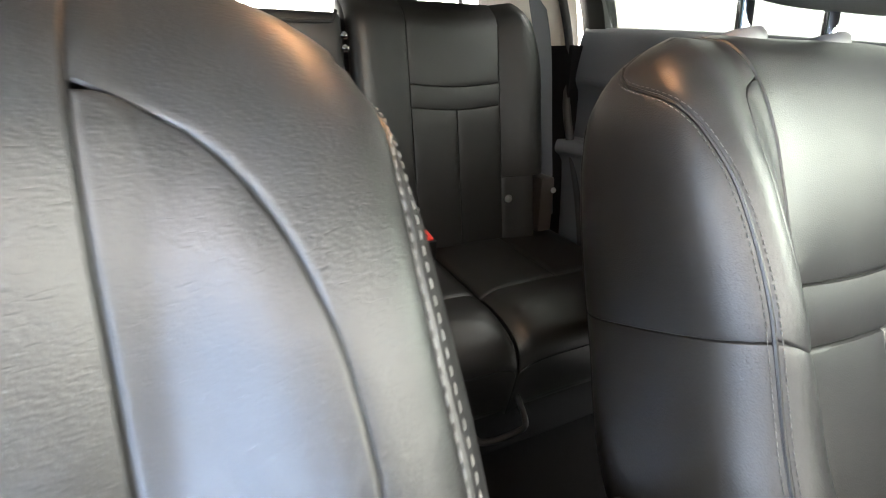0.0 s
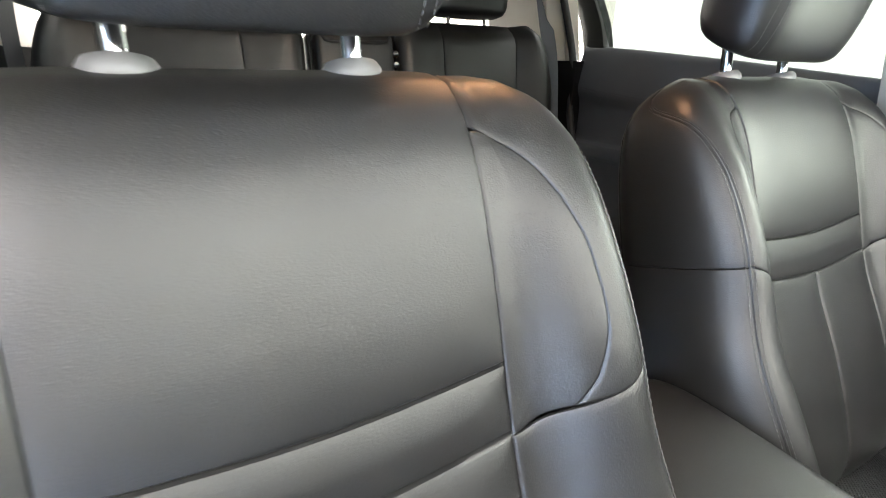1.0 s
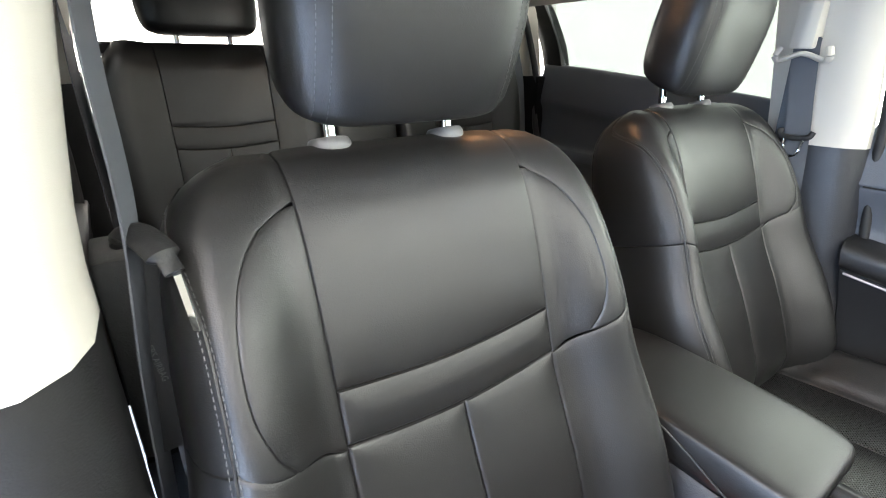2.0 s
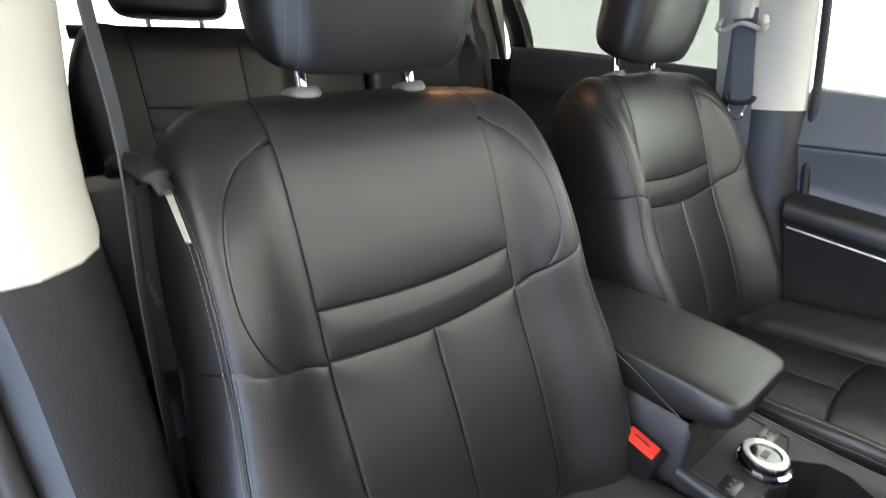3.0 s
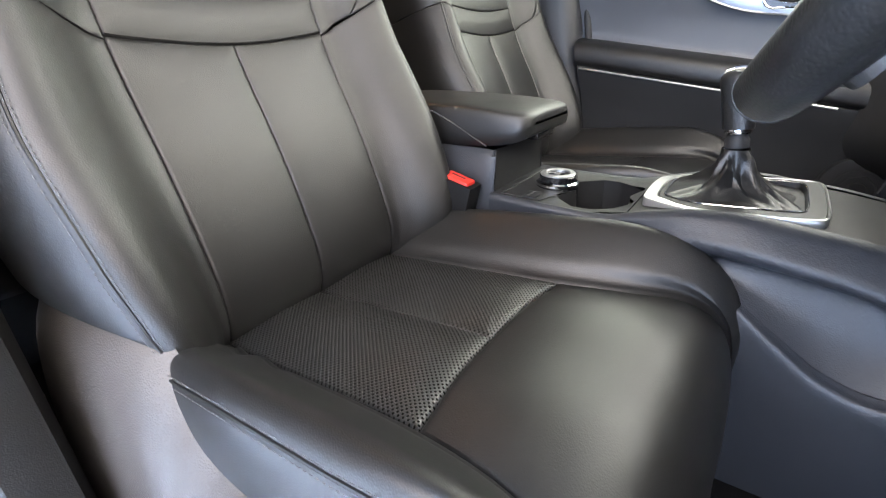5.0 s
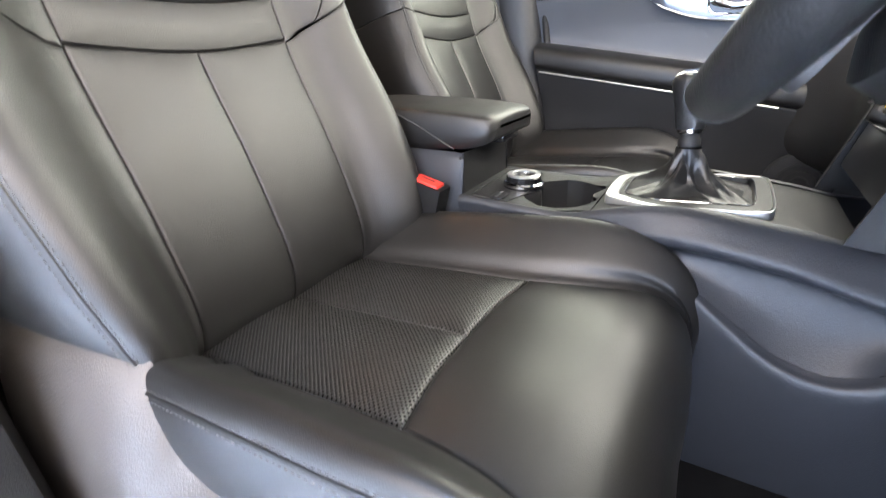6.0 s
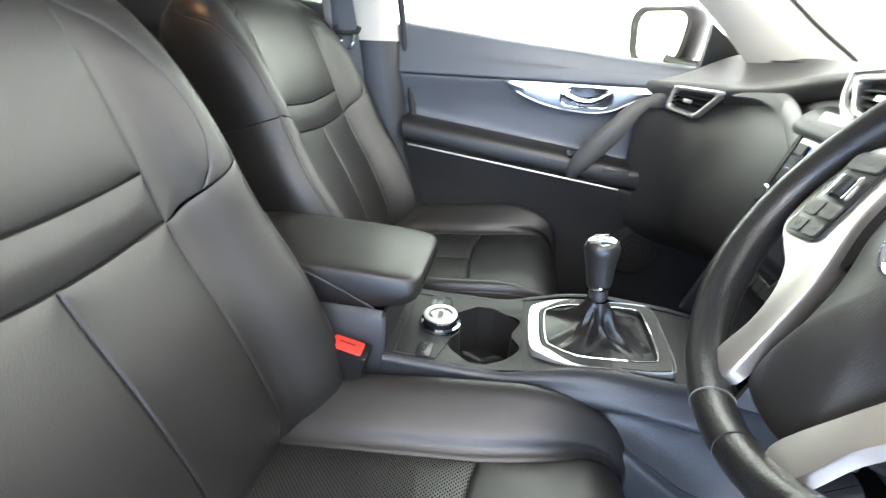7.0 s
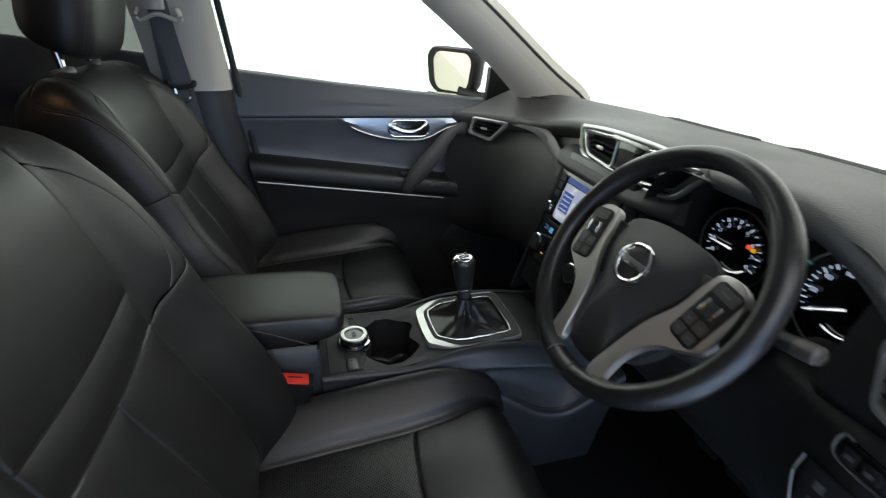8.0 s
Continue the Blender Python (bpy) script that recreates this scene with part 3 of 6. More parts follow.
structure("pillar_c_left", loft([[Vector((x - 0.20 * max(0, z - 1.3), y, z)) for x, y in ((0.70, 0.985), (0.665, 1.02), (0.66, 1.15), (0.68, 1.36), (0.76, 1.36), (0.76, 0.985))] for z in (1.312, 1.36, 1.45, 1.58)]), BEIGE, "pale rear pillar trim", "pillar")
structure("pillar_c_right", loft([[Vector((-(x - 0.20 * max(0, z - 1.3)), y, z)) for x, y in ((0.70, 0.985), (0.665, 1.02), (0.66, 1.15), (0.68, 1.36), (0.76, 1.36), (0.76, 0.985))] for z in (1.312, 1.36, 1.45, 1.58)]), BEIGE, "pale rear pillar trim", "pillar")
for s, nm in ((1, "quarter_trim_left"), (-1, "quarter_trim_right")):
    structure(nm, loft([[Vector((s * x, y, z)) for x, y in ((0.70, 0.94), (0.66, 1.02), (0.645, 1.2), (0.645, 2.05), (0.78, 2.05), (0.78, 0.94))] for z in (0.60, 0.95, 1.25, 1.311)]), CARPET, "black side trim behind the rear seat", "trim")
    structure("seal_" + ("left" if s > 0 else "right"), tube(line([(s * 0.712, 0.80, 0.62), (s * 0.708, 0.86, 0.9), (s * 0.704, 0.945, 1.15), (s * 0.704, 0.955, 1.3), (s * 0.67, 0.975, 1.45), (s * 0.63, 0.99, 1.57)], 30), 0.011, 10, up=Vector((0, 1, 0))), RUBBER, "black rubber door seal", "door seal")
    structure("roof_rail_" + ("left" if s > 0 else "right"), tube(line([(s * 0.60, -0.40, 1.575), (s * 0.635, 0.1, 1.585), (s * 0.635, 0.9, 1.585), (s * 0.60, 2.0, 1.55)], 20), 0.032, 10), BEIGE, "pale roof side trim", "trim")
# rear door on the driver's side: inner trim and the frame beside the open door
rows_ = []
for i in range(19):
    y = mix(0.17, 0.955, i / 18)
    bz = table(BELT, y)
    rows_.append([Vector((-x, y, z)) for x, z in [curve([(0.79, bz - 0.004), (0.765, bz), (0.745, bz - 0.02), (0.722, bz - 0.12), (0.735, bz - 0.17), (0.735, 1.09), (0.690, 1.068), (0.700, 1.01), (0.712, 0.85), (0.72, 0.6)], j * 9 / 36) for j in range(37)]])
rdr = empty("rear_door", (-0.74, 0.5, 0.5), "closed rear door with dark trim behind the driver", "car door")
part("trim_panel", loft(rows_, cap=False, close=False), PLASTIC, rdr)
part("outer_skin", slab([(-0.80, y, z) for y, z in ((0.03, 0.42), (0.95, 0.5), (0.97, 1.345), (0.5, 1.305), (0.08, 1.262))], (-1, 0, 0), 0.05), PAINT, rdr)
rings = [[Vector((-(x - 0.20 * max(0.0, z - 1.3)), y + 0.10 * (z - 1.3), z)) for x, y in ((0.704, 0.905), (0.700, 0.93), (0.702, 0.955), (0.78, 0.955), (0.78, 0.88), (0.735, 0.88))] for z in (1.24, 1.32, 1.40, 1.48, 1.56)]
part("window_frame", loft(rings), PLASTIC, rdr, "black window frame", bevel=0.004)
# glazing
def pane(nm, pts, lb):
    ob = structure(nm, slab(pts, ((Vector(pts[1]) - Vector(pts[0])).cross(Vector(pts[2]) - Vector(pts[0]))).normalized(), 0.004), DARK_GLASS if "rear" in lb else GLASS, lb, "window", smooth=False)
    ob.visible_shadow = "rear" in lb
    return ob
pane("window_1", [(0.772, -0.84, 1.165), (0.772, -0.02, 1.245), (0.70, 0.03, 1.57), (0.665, -0.38, 1.55)], "clear front door glass")
pane("window_2", [(0.775, 0.17, 1.275), (0.775, 0.88, 1.345), (0.71, 0.95, 1.57), (0.70, 0.18, 1.58)], "tinted rear door glass")
pane("window_3", [(-0.775, 0.17, 1.275), (-0.775, 0.88, 1.345), (-0.71, 0.95, 1.57), (-0.70, 0.18, 1.58)], "tinted rear door glass")
wind = bmesh.new()
ws = []
for j in range(9):
    f = j / 8
    row_ = []
    for i in range(21):
        x = mix(-1, 1, i / 20)
        yb = -1.235 + 0.17 * x * x
        yt = -0.52 + 0.09 * x * x
        row_.append(wind.verts.new((x * mix(0.63, 0.55, f), mix(yb, yt, f), mix(1.165, 1.60, f) + 0.03 * math.sin(math.pi * f))))
    ws.append(row_)
for a, b in zip(ws, ws[1:]):
    for i in range(20):
        wind.faces.new((a[i], a[i + 1], b[i + 1], b[i]))
wo = structure("windscreen", wind, GLASS, "clear curved windscreen", "window")
wo.visible_shadow = False

# courtesy lamp on the roof lining
lampu = empty("courtesy_lamp", (0.0, 0.30, 1.62), "pale plastic courtesy lamp lit warm on the headliner", "roof lamp")
part("lamp_housing", box(-0.08, 0.08, 0.22, 0.38, 1.606, 1.645), BEIGE, lampu, bevel=0.008)
part("lamp_lens", box(-0.05, 0.05, 0.27, 0.33, 1.598, 1.6065), glow("warm_lamp_lens", (1.0, 0.62, 0.32), 6.0), lampu, "lit warm lens")

for s, nm in ((1, "cowl_side_left"), (-1, "cowl_side_right")):
    structure(nm, box(*sorted((s * 0.705, s * 0.80)), -1.60, -1.021, 0.36, 1.06), CARPET, "black kick panel at the side of the footwell", "trim", smooth=False)
structure("floor_edge", box(0.69, 0.80, -1.02, 2.05, 0.36, 0.445), PLASTIC, "black sill trim along the floor", "door sill", smooth=False)

# ---- front seats ----
B_WIDTH = [(-0.385, 0.195), (-0.35, 0.23), (-0.32, 0.248), (-0.285, 0.262), (-0.22, 0.275), (-0.1, 0.283), (0, 0.270), (0.1, 0.263), (0.17, 0.256), (0.21, 0.248), (0.235, 0.235), (0.25, 0.221), (0.262, 0.202), (0.272, 0.175)]
B_FRONT = [(-0.385, -0.045), (-0.36, -0.012), (-0.335, 0.013), (-0.30, 0.027), (-0.25, 0.029), (-0.15, 0.021), (-0.03, 0.003), (0.1, 0.0), (0.17, -0.004), (0.21, -0.011), (0.24, -0.023), (0.26, -0.040), (0.272, -0.064)]
B_RIDGE = [(-0.385, 0.040), (-0.35, 0.056), (-0.3, 0.068), (-0.2, 0.065), (-0.1, 0.057), (0.05, 0.052), (0.14, 0.037), (0.2, 0.02), (0.245, 0.008), (0.272, 0.0)]
B_BACK = [(-0.37, -0.11), (0, -0.142), (0.15, -0.142), (0.22, -0.130), (0.25, -0.110), (0.264, -0.09), (0.272, -0.070)]
C_LINE = [(-0.05, 0.693), (-0.13, 0.701), (-0.25, 0.712), (-0.365, 0.721), (-0.46, 0.727), (-0.525, 0.722), (-0.565, 0.695), (-0.582, 0.65), (-0.58, 0.60), (-0.57, 0.55)]
C_RIDGE = [(0, 0.042), (1, 0.054), (2, 0.059), (3, 0.061), (4, 0.060), (5, 0.045), (6, 0.022), (7, 0.006), (9, 0.0)]
C_SEAM = [(0, 0.143), (3, 0.147), (4, 0.160), (5, 0.182), (6, 0.192), (7, 0.190), (9, 0.186)]
C_WIDE = [(0, 0.238), (3, 0.246), (4, 0.243), (5, 0.232), (6, 0.220), (7, 0.214), (9, 0.210)]


def front_seat(name, cx, dy, dz, out, recline, label):
    """A front seat; out is -1 where its outer side faces -x, else +1."""
    seat = empty(name, (cx, dy - 0.3, 0.42 + dz), label, "car seat", "front seats")
    cr, sr = math.cos(radians(recline)), math.sin(radians(recline))
    base = Vector((cx, 0.003 + dy, 1.03 + dz))
    UP, FWD = Vector((0, sr, cr)), Vector((0, -cr, sr))

    def back(k, v):
        s, a = (1, k) if k >= 0 else (-1, -k)
        w, d, b, t = table(B_WIDTH, v), table(B_FRONT, v), table(B_RIDGE, v), table(B_BACK, v)
        xi = lambda f: 0.141 + f * (w - 0.141)
        pts = [(-0.07, d + 0.001), (0, d), (0.07, d + 0.001), (0.141, d + 0.004), (xi(0.2), d + 0.25 * b), (xi(0.42), d + 0.72 * b), (xi(0.62), d + b), (xi(0.8), d + 0.86 * b),
               (xi(0.96), d + 0.3 * b - 0.01 * (w > 0.2)), (w, mix(d, t, 0.45)), (xi(0.93), mix(d, t, 0.8)), (xi(0.6), t), (0.07, t), (0, t)]
        x, f = curve(pts, a + 1)
        return base + Vector((s * x, 0, 0)) + FWD * f + UP * (v + 0.010 * max(0.0, (v - 0.06) / 0.212) ** 1.5)

    def cushion(k, s):
        g, a = (1, k) if k >= 0 else (-1, -k)
        y, z = curve(C_LINE, s)
        y2, z2 = curve(C_LINE, min(s + 0.05, 9))
        y1, z1 = curve(C_LINE, max(s - 0.05, 0))
        t = Vector((0, y2 - y1, z2 - z1)).normalized()
        n = Vector((0, t.z, -t.y))
        h, m, w = table(C_RIDGE, s), table(C_SEAM, s), table(C_WIDE, s)
        xi = lambda f: m + f * (w - m)
        pts = [(-0.075, 0.002), (0, 0), (0.075, 0.002), (m, 0.001), (xi(0.25), 0.40 * h), (xi(0.5), 0.74 * h), (xi(0.76), 1.02 * h), (xi(0.93), 0.93 * h), (xi(1.02), 0.35 * h), (w + 0.002, -0.03), (w - 0.004, -0.085), (w - 0.02, -0.13)]
        x, f = curve(pts, a + 1)
        return Vector((cx + g * x, y + dy, z + dz)) + n * f
    q = lambda nm, bm, mt=LEATHER, lb="": part(nm, bm, mt, seat, lb)
    # backrest: centre panels
    top = lambda a: 0.0525 - 0.011 * math.sin(math.pi * a)
    low = lambda a: -0.004 - 0.012 * math.sin(math.pi * a)
    q("upper_back_panel", panel_bm(back, -2, 2, top, 0.2715, 34, 34, (1, 1, 1, 0), puff=0.009, roll=0.02, depth=0.002))
    q("back_band", panel_bm(back, -2, 2, low, top, 30, 16, puff=0.013, roll=0.02, depth=0.003))
    half = lambda c0, c1: (lambda a: low(mix(c0, c1, a)))
    q("lower_back_panel", panel_bm(back, -2, 0, -0.385, half(0, 0.5), 22, 40, (1, 1, 0, 1), puff=0.012, roll=0.02, depth=0.0028))
    q("lower_back_panel", panel_bm(back, 0, 2, -0.385, half(0.5, 1), 22, 40, (1, 1, 0, 1), puff=0.012, roll=0.02, depth=0.0028))
    # bolsters: an inset, an edge strip and the lower part on each side
    ARC = [(0.0, 3.5), (0.015, 4.05), (0.035, 4.6), (0.07, 5.1), (0.105, 5.2), (0.14, 5.1), (0.17, 4.75), (0.19, 4.3), (0.205, 3.75), (0.216, 3.0), (0.222, 2.05)]
    STITCH = [(0.0, 6.0), (0.03, 6.0), (0.08, 6.0), (0.12, 6.05), (0.155, 6.2), (0.185, 6.5), (0.205, 6.9), (0.222, 7.5), (0.237, 8.1), (0.25, 8.4), (0.272, 8.5)]
    seam = lambda v: table(STITCH, v)
    for s in (-1, 1):
        arc = lambda v: s * max(2.02, 2 + (table(ARC, v) - 2) * (1.0 if s == out else 0.84))
        lo_i = lambda a: mix(-0.008, 0.012, a if s > 0 else 1 - a)
        lo_o = lambda a: mix(0.012, 0.037, a if s > 0 else 1 - a)
        lo_w = lambda a: mix(-0.008, 0.037, a if s > 0 else 1 - a)
        e1, e2 = (lambda v: s * 2.0, arc) if s > 0 else (arc, lambda v: s * 2.0)
        worn = (lambda k, v: -0.0007 * max(0.0, math.sin(2 * math.pi * v / 0.0062 + 2.6 * math.sin(5 * k) + 9 * v)) ** 3 * math.exp(-((abs(k) - 4.1) / 0.38) ** 2 - ((v - 0.105) / 0.035) ** 2)) if out < 0 and s > 0 else None
        fine = (40, 110) if worn else (16, 24)
        q("bolster_inset", panel_bm(back, e1, e2, lo_i, 0.222, *fine, (1, 1, 1, 1), puff=0.005, depth=0.0012, wide=0.0008, extra=worn), LEATHER, "creased worn leather" if worn else "")
        inner = lambda v: s * 2.0 if v > 0.222 else arc(v)
        e1, e2 = (inner, lambda v: s * seam(v)) if s > 0 else (lambda v: s * seam(v), inner)
        q("bolster_edge", panel_bm(back, e1, e2, lo_o, 0.2715, 16, 36, (1, 1, 1, 0), puff=0.002, depth=0.0012))
        e1, e2 = (2, 6) if s > 0 else (-6, -2)
        q("lower_bolster", panel_bm(back, e1, e2, lambda a: mix(-0.385, -0.30, (a if s > 0 else 1 - a) ** 4) - 0.01 * a * (1 - a), lo_w, 26, 32, (1, 1, 0, 1), puff=0.004))
        e1, e2 = (6, 9.3) if s > 0 else (-9.3, -6)
        e3, e4 = (seam, 9.3) if s > 0 else (-9.3, lambda v: -seam(v))
        q("upper_side_panel", panel_bm(back, e3, e4, 0.035, 0.2715, 14, 24, (1, 1, 1, 0), puff=0.002))
        q("lower_side_panel", panel_bm(back, e1, e2, lambda a: mix(-0.30, -0.19, (a if s > 0 else 1 - a) ** 0.8), 0.035, 14, 24, (1, 1, 1, 1), puff=0.002))
        # twin stitched seam down the bolster
        for shift in (-0.14, 0.13):
            rows = [(s * (seam(v) + shift), v) for v in [mix(-0.295, 0.238, i / 90) for i in range(91)]]
            ps = [back(*r) for r in rows]
            ns = [((back(k + 0.01, v) - back(k - 0.01, v)).cross(back(k, v + 0.01) - back(k, v - 0.01))).normalized() for k, v in rows]
            q("stitching", stitches([p + n * 0.0014 for p, n in zip(ps, ns)], ns), THREAD)
        rows = [(s * seam(v), v) for v in [mix(-0.298, 0.25, i / 60) for i in range(61)]]
        q("seam_welt", tube([back(*r) for r in rows], 0.0017, 6))
    q("back_cover", join(panel_bm(back, 9.3, 12, -0.368, 0.2715, 10, 24, (1, 0, 0, 0)), panel_bm(back, -12, -9.3, -0.368, 0.2715, 10, 24, (0, 1, 0, 0))))
    # cushion
    crease = lambda g: (lambda k, v: -0.0022 * math.exp(-((v - 1.5 - 0.25 * (abs(k) - 1)) / 0.10) ** 2 - ((abs(k) - 1.05) / 0.42) ** 2))
    bow = lambda k: 3 + 0.14 * (k / 2) ** 2
    q("cushion_panel", panel_bm(cushion, -2, 0, 0.2, lambda a: bow(2 - 2 * a), 24, 30, (1, 1, 0, 1), flip=True, puff=0.018, roll=0.022, depth=0.003, extra=crease(-1)), LEATHER_PERF, "perforated leather")
    q("cushion_panel", panel_bm(cushion, 0, 2, 0.2, lambda a: bow(2 * a), 24, 30, (1, 1, 0, 1), flip=True, puff=0.018, roll=0.022, depth=0.003, extra=crease(1)), LEATHER_PERF, "perforated leather")
    q("thigh_panel", panel_bm(cushion, -2, 2, lambda a: bow(4 * a - 2), 8.9, 34, 40, (1, 1, 1, 0), flip=True, puff=0.014, roll=0.022, depth=0.003))
    for s in (-1, 1):
        e1, e2 = (2, 6.4) if s > 0 else (-6.4, -2)
        wr = (lambda k, v: (0.0030 * math.sin(24 * v + 2.2 * abs(k) + 1.5 * math.sin(5 * v)) + 0.0012 * math.sin(47 * v - 3.1 * abs(k))) * math.exp(-((v - 1.25) / 0.55) ** 2)) if s == out else None
        q("cushion_bolster", panel_bm(cushion, e1, e2, 0.4, 8.9, 26, 54, (1, 1, 0, 0), flip=True, puff=0.003, extra=wr))
        e1, e2 = (6.4, 10) if s > 0 else (-10, -6.4)
        q("cushion_side", panel_bm(cushion, e1, e2, 0.6, 8.9, 12, 40, (1, 1, 0, 0), flip=True, puff=0.002))
        for shift in (-0.14, 0.14):
            rows = [(s * (6.4 + shift), mix(0.8, 6.6, i / 70)) for i in range(71)]
            ps = [cushion(*r) for r in rows]
            ns = [((cushion(k + 0.01, v) - cushion(k - 0.01, v)).cross(cushion(k, v + 0.01) - cushion(k, v - 0.01))).normalized() for k, v in rows]
            ns = [-n for n in ns]
            q("stitching", stitches([p + n * 0.0012 for p, n in zip(ps, ns)], ns), THREAD)
        q("seam_welt", tube([cushion(s * 6.4, mix(0.7, 6.8, i / 50)) for i in range(51)], 0.0017, 6))
    q("cushion_base", turned(loft([[Vector((x, y, z)) for x, y in ((0.2, -0.53), (-0.2, -0.53), (-0.2, 0.02), (0.2, 0.02))] for z in (0.50, 0.66)]), pose(cx, dy, dz)), PLASTIC)
    # outer valance: a smooth plastic shell below the leather, rising behind the backrest's foot
    xo = cx + out * 0.248
    top = [(-0.60, 0.545), (-0.57, 0.60), (-0.50, 0.645), (-0.40, 0.688), (-0.31, 0.698), (-0.25, 0.700), (-0.215, 0.716), (-0.195, 0.745), (-0.16, 0.778), (-0.10, 0.805), (-0.03, 0.825), (0.03, 0.82), (0.07, 0.77), (0.085, 0.70)]
    rings = []
    for i in range(53):
        y, zt_ = curve(top, i * 13 / 52)
        ring = []
        for j in range(19):
            f = j / 18
            z = mix(zt_, 0.455, f)
            bulge = 0.056 * (1 - math.exp(-(zt_ - z) / 0.045)) - 0.018 + 0.012 * f - 0.05 * max(0.0, f - 0.8) ** 1.2
            ends = max(0.0, (y - 0.02) / 0.065) ** 2 * 0.03 + max(0.0, (-0.52 - y) / 0.08) ** 2 * 0.04
            ring.append(Vector((xo + out * (bulge - ends - 0.004), y + dy + 0.02 * f * (y > 0), z + dz)))
        rings.append([Vector((xo - out * 0.02, y + dy, zt_ + dz - 0.004))] + ring)
    part("side_valance", loft(rings, cap=False, close=False), SIDE_PLASTIC, seat, "smooth grey plastic valance")
    # recliner hinge cover and side lever
    q("recline_lever", tube([Vector((xo + out * 0.056, y + dy, z + dz - 0.06)) for y, z in ((-0.08, 0.60), (-0.16, 0.60), (-0.24, 0.605), (-0.28, 0.615))], [0.016, 0.015, 0.013, 0.008], 10, squash=0.6), PLASTIC)
    # steel end of the buckle strap between backrest and cushion, on the inner side
    q("anchor_plate", turned(box(-0.004, 0.004, -0.026, 0.020, -0.020, 0.020), Matrix.Translation((cx - out * 0.208, -0.118 + dy, 0.728 + dz)) @ pose(0, 0, 0, -35, 0, out * 12)), SILVER, "bare steel anchor plate")
    # runners
    for x in (-0.19, 0.19):
        q("seat_rail", box(cx + x - 0.02, cx + x + 0.02, -0.56 + dy, 0.06 + dy, 0.424, 0.50 + dz), PLASTIC)
    # headrest on two posts, more upright than the backrest
    PU = Vector((0, math.sin(radians(6)), math.cos(radians(6))))
    HU, HF = Vector((0, -math.sin(radians(24)), math.cos(radians(24)))), Vector((0, -math.cos(radians(24)), -math.sin(radians(24))))
    for x in (-0.075, 0.075):
        p = base + Vector((x, 0, 0)) + UP * 0.270 - FWD * 0.066
        q("headrest_post", tube([p - PU * 0.03, p, p + PU * 0.05, p + PU * 0.10], 0.0078, 12), CHROME, "chrome post")
        ring = [(0.0, 0.0), (0.021, 0.0), (0.023, 0.003), (0.023, 0.009), (0.02, 0.013), (0.0, 0.0135)]
        bm = lathe(ring, 24)
        for v in bm.verts:
            v.co.x *= 1.02
            v.co.z *= 1.25
        q("post_guide", turned(bm, Matrix.Translation(p + UP * 0.004) @ pose(0, 0, 0, -16)), GREY_PLASTIC, "grey plastic guide")
    hc = base + UP * 0.270 - FWD * 0.066 + PU * 0.061 + HU * 0.095 - HF * 0.006 + Vector((0.004, 0, 0))
    rings = []
    for j in range(25):
        e = -1 + 2 * j / 24
        z = 0.098 * math.sin(e * math.pi / 2)
        g = max(0.0, 1 - abs(e) ** 3.2) ** 0.42
        wd, th = 0.140 * (0.93 + 0.07 * (1 - abs(e))) * (0.70 + 0.30 * g), 0.077 * (0.25 + 0.75 * g)
        ring = []
        for i in range(48):
            a = 2 * math.pi * i / 48
            c, s_ = math.cos(a), math.sin(a)
            x = wd * math.copysign(abs(c) ** 0.62, c)
            y = th * math.copysign(abs(s_) ** 0.75, s_)
            y += 0.014 * (1 - (x / 0.142) ** 2) * (1 if s_ < 0 else 0)
            dent = 0.0035 * math.exp(-((abs(x) - 0.108) / 0.004) ** 2) * g
            x -= math.copysign(dent * 0.3, x)
            y -= math.copysign(dent, y)
            ring.append(hc + Vector((x, 0, 0)) - HF * y + HU * z - HF * 0.02 * (z / 0.1))
        rings.append(ring)
    head = q("headrest", loft(rings), LEATHER)
    for s in (-1, 1):
        for off in (-0.006, 0.006):
            ps, ns = [], []
            for j in range(3, 22):
                ring = rings[j]
                xs = hc.x + s * (0.108 + off)
                cut = [a.lerp(b, (xs - a.x) / (b.x - a.x)) for a, b in zip(ring, ring[1:] + ring[:1]) if (a.x - xs) * (b.x - xs) < 0]
                if cut:
                    ps.append(max(cut, key=lambda p: (p - hc).dot(HF)) + HF * 0.0012)
                    ns.append(HF.copy())
            part("stitching", stitches(ps, ns), THREAD, head)
    return seat


driver_seat = front_seat("front_seat_unit", -0.3645, 0.0, 0.0, -1, 16, "black leather driver seat with worn bolster, stitched seams and headrest")
passenger_seat = front_seat("front_seat_unit", 0.379, 0.063, 0.003, 1, 18.5, "black leather front passenger seat with stitched seams and headrest")

# ---- steering wheel, column and stalks ----
WHEEL_AT = (-0.37, -0.649, 1.124)
WM = pose(*WHEEL_AT, 58, 0, 180)


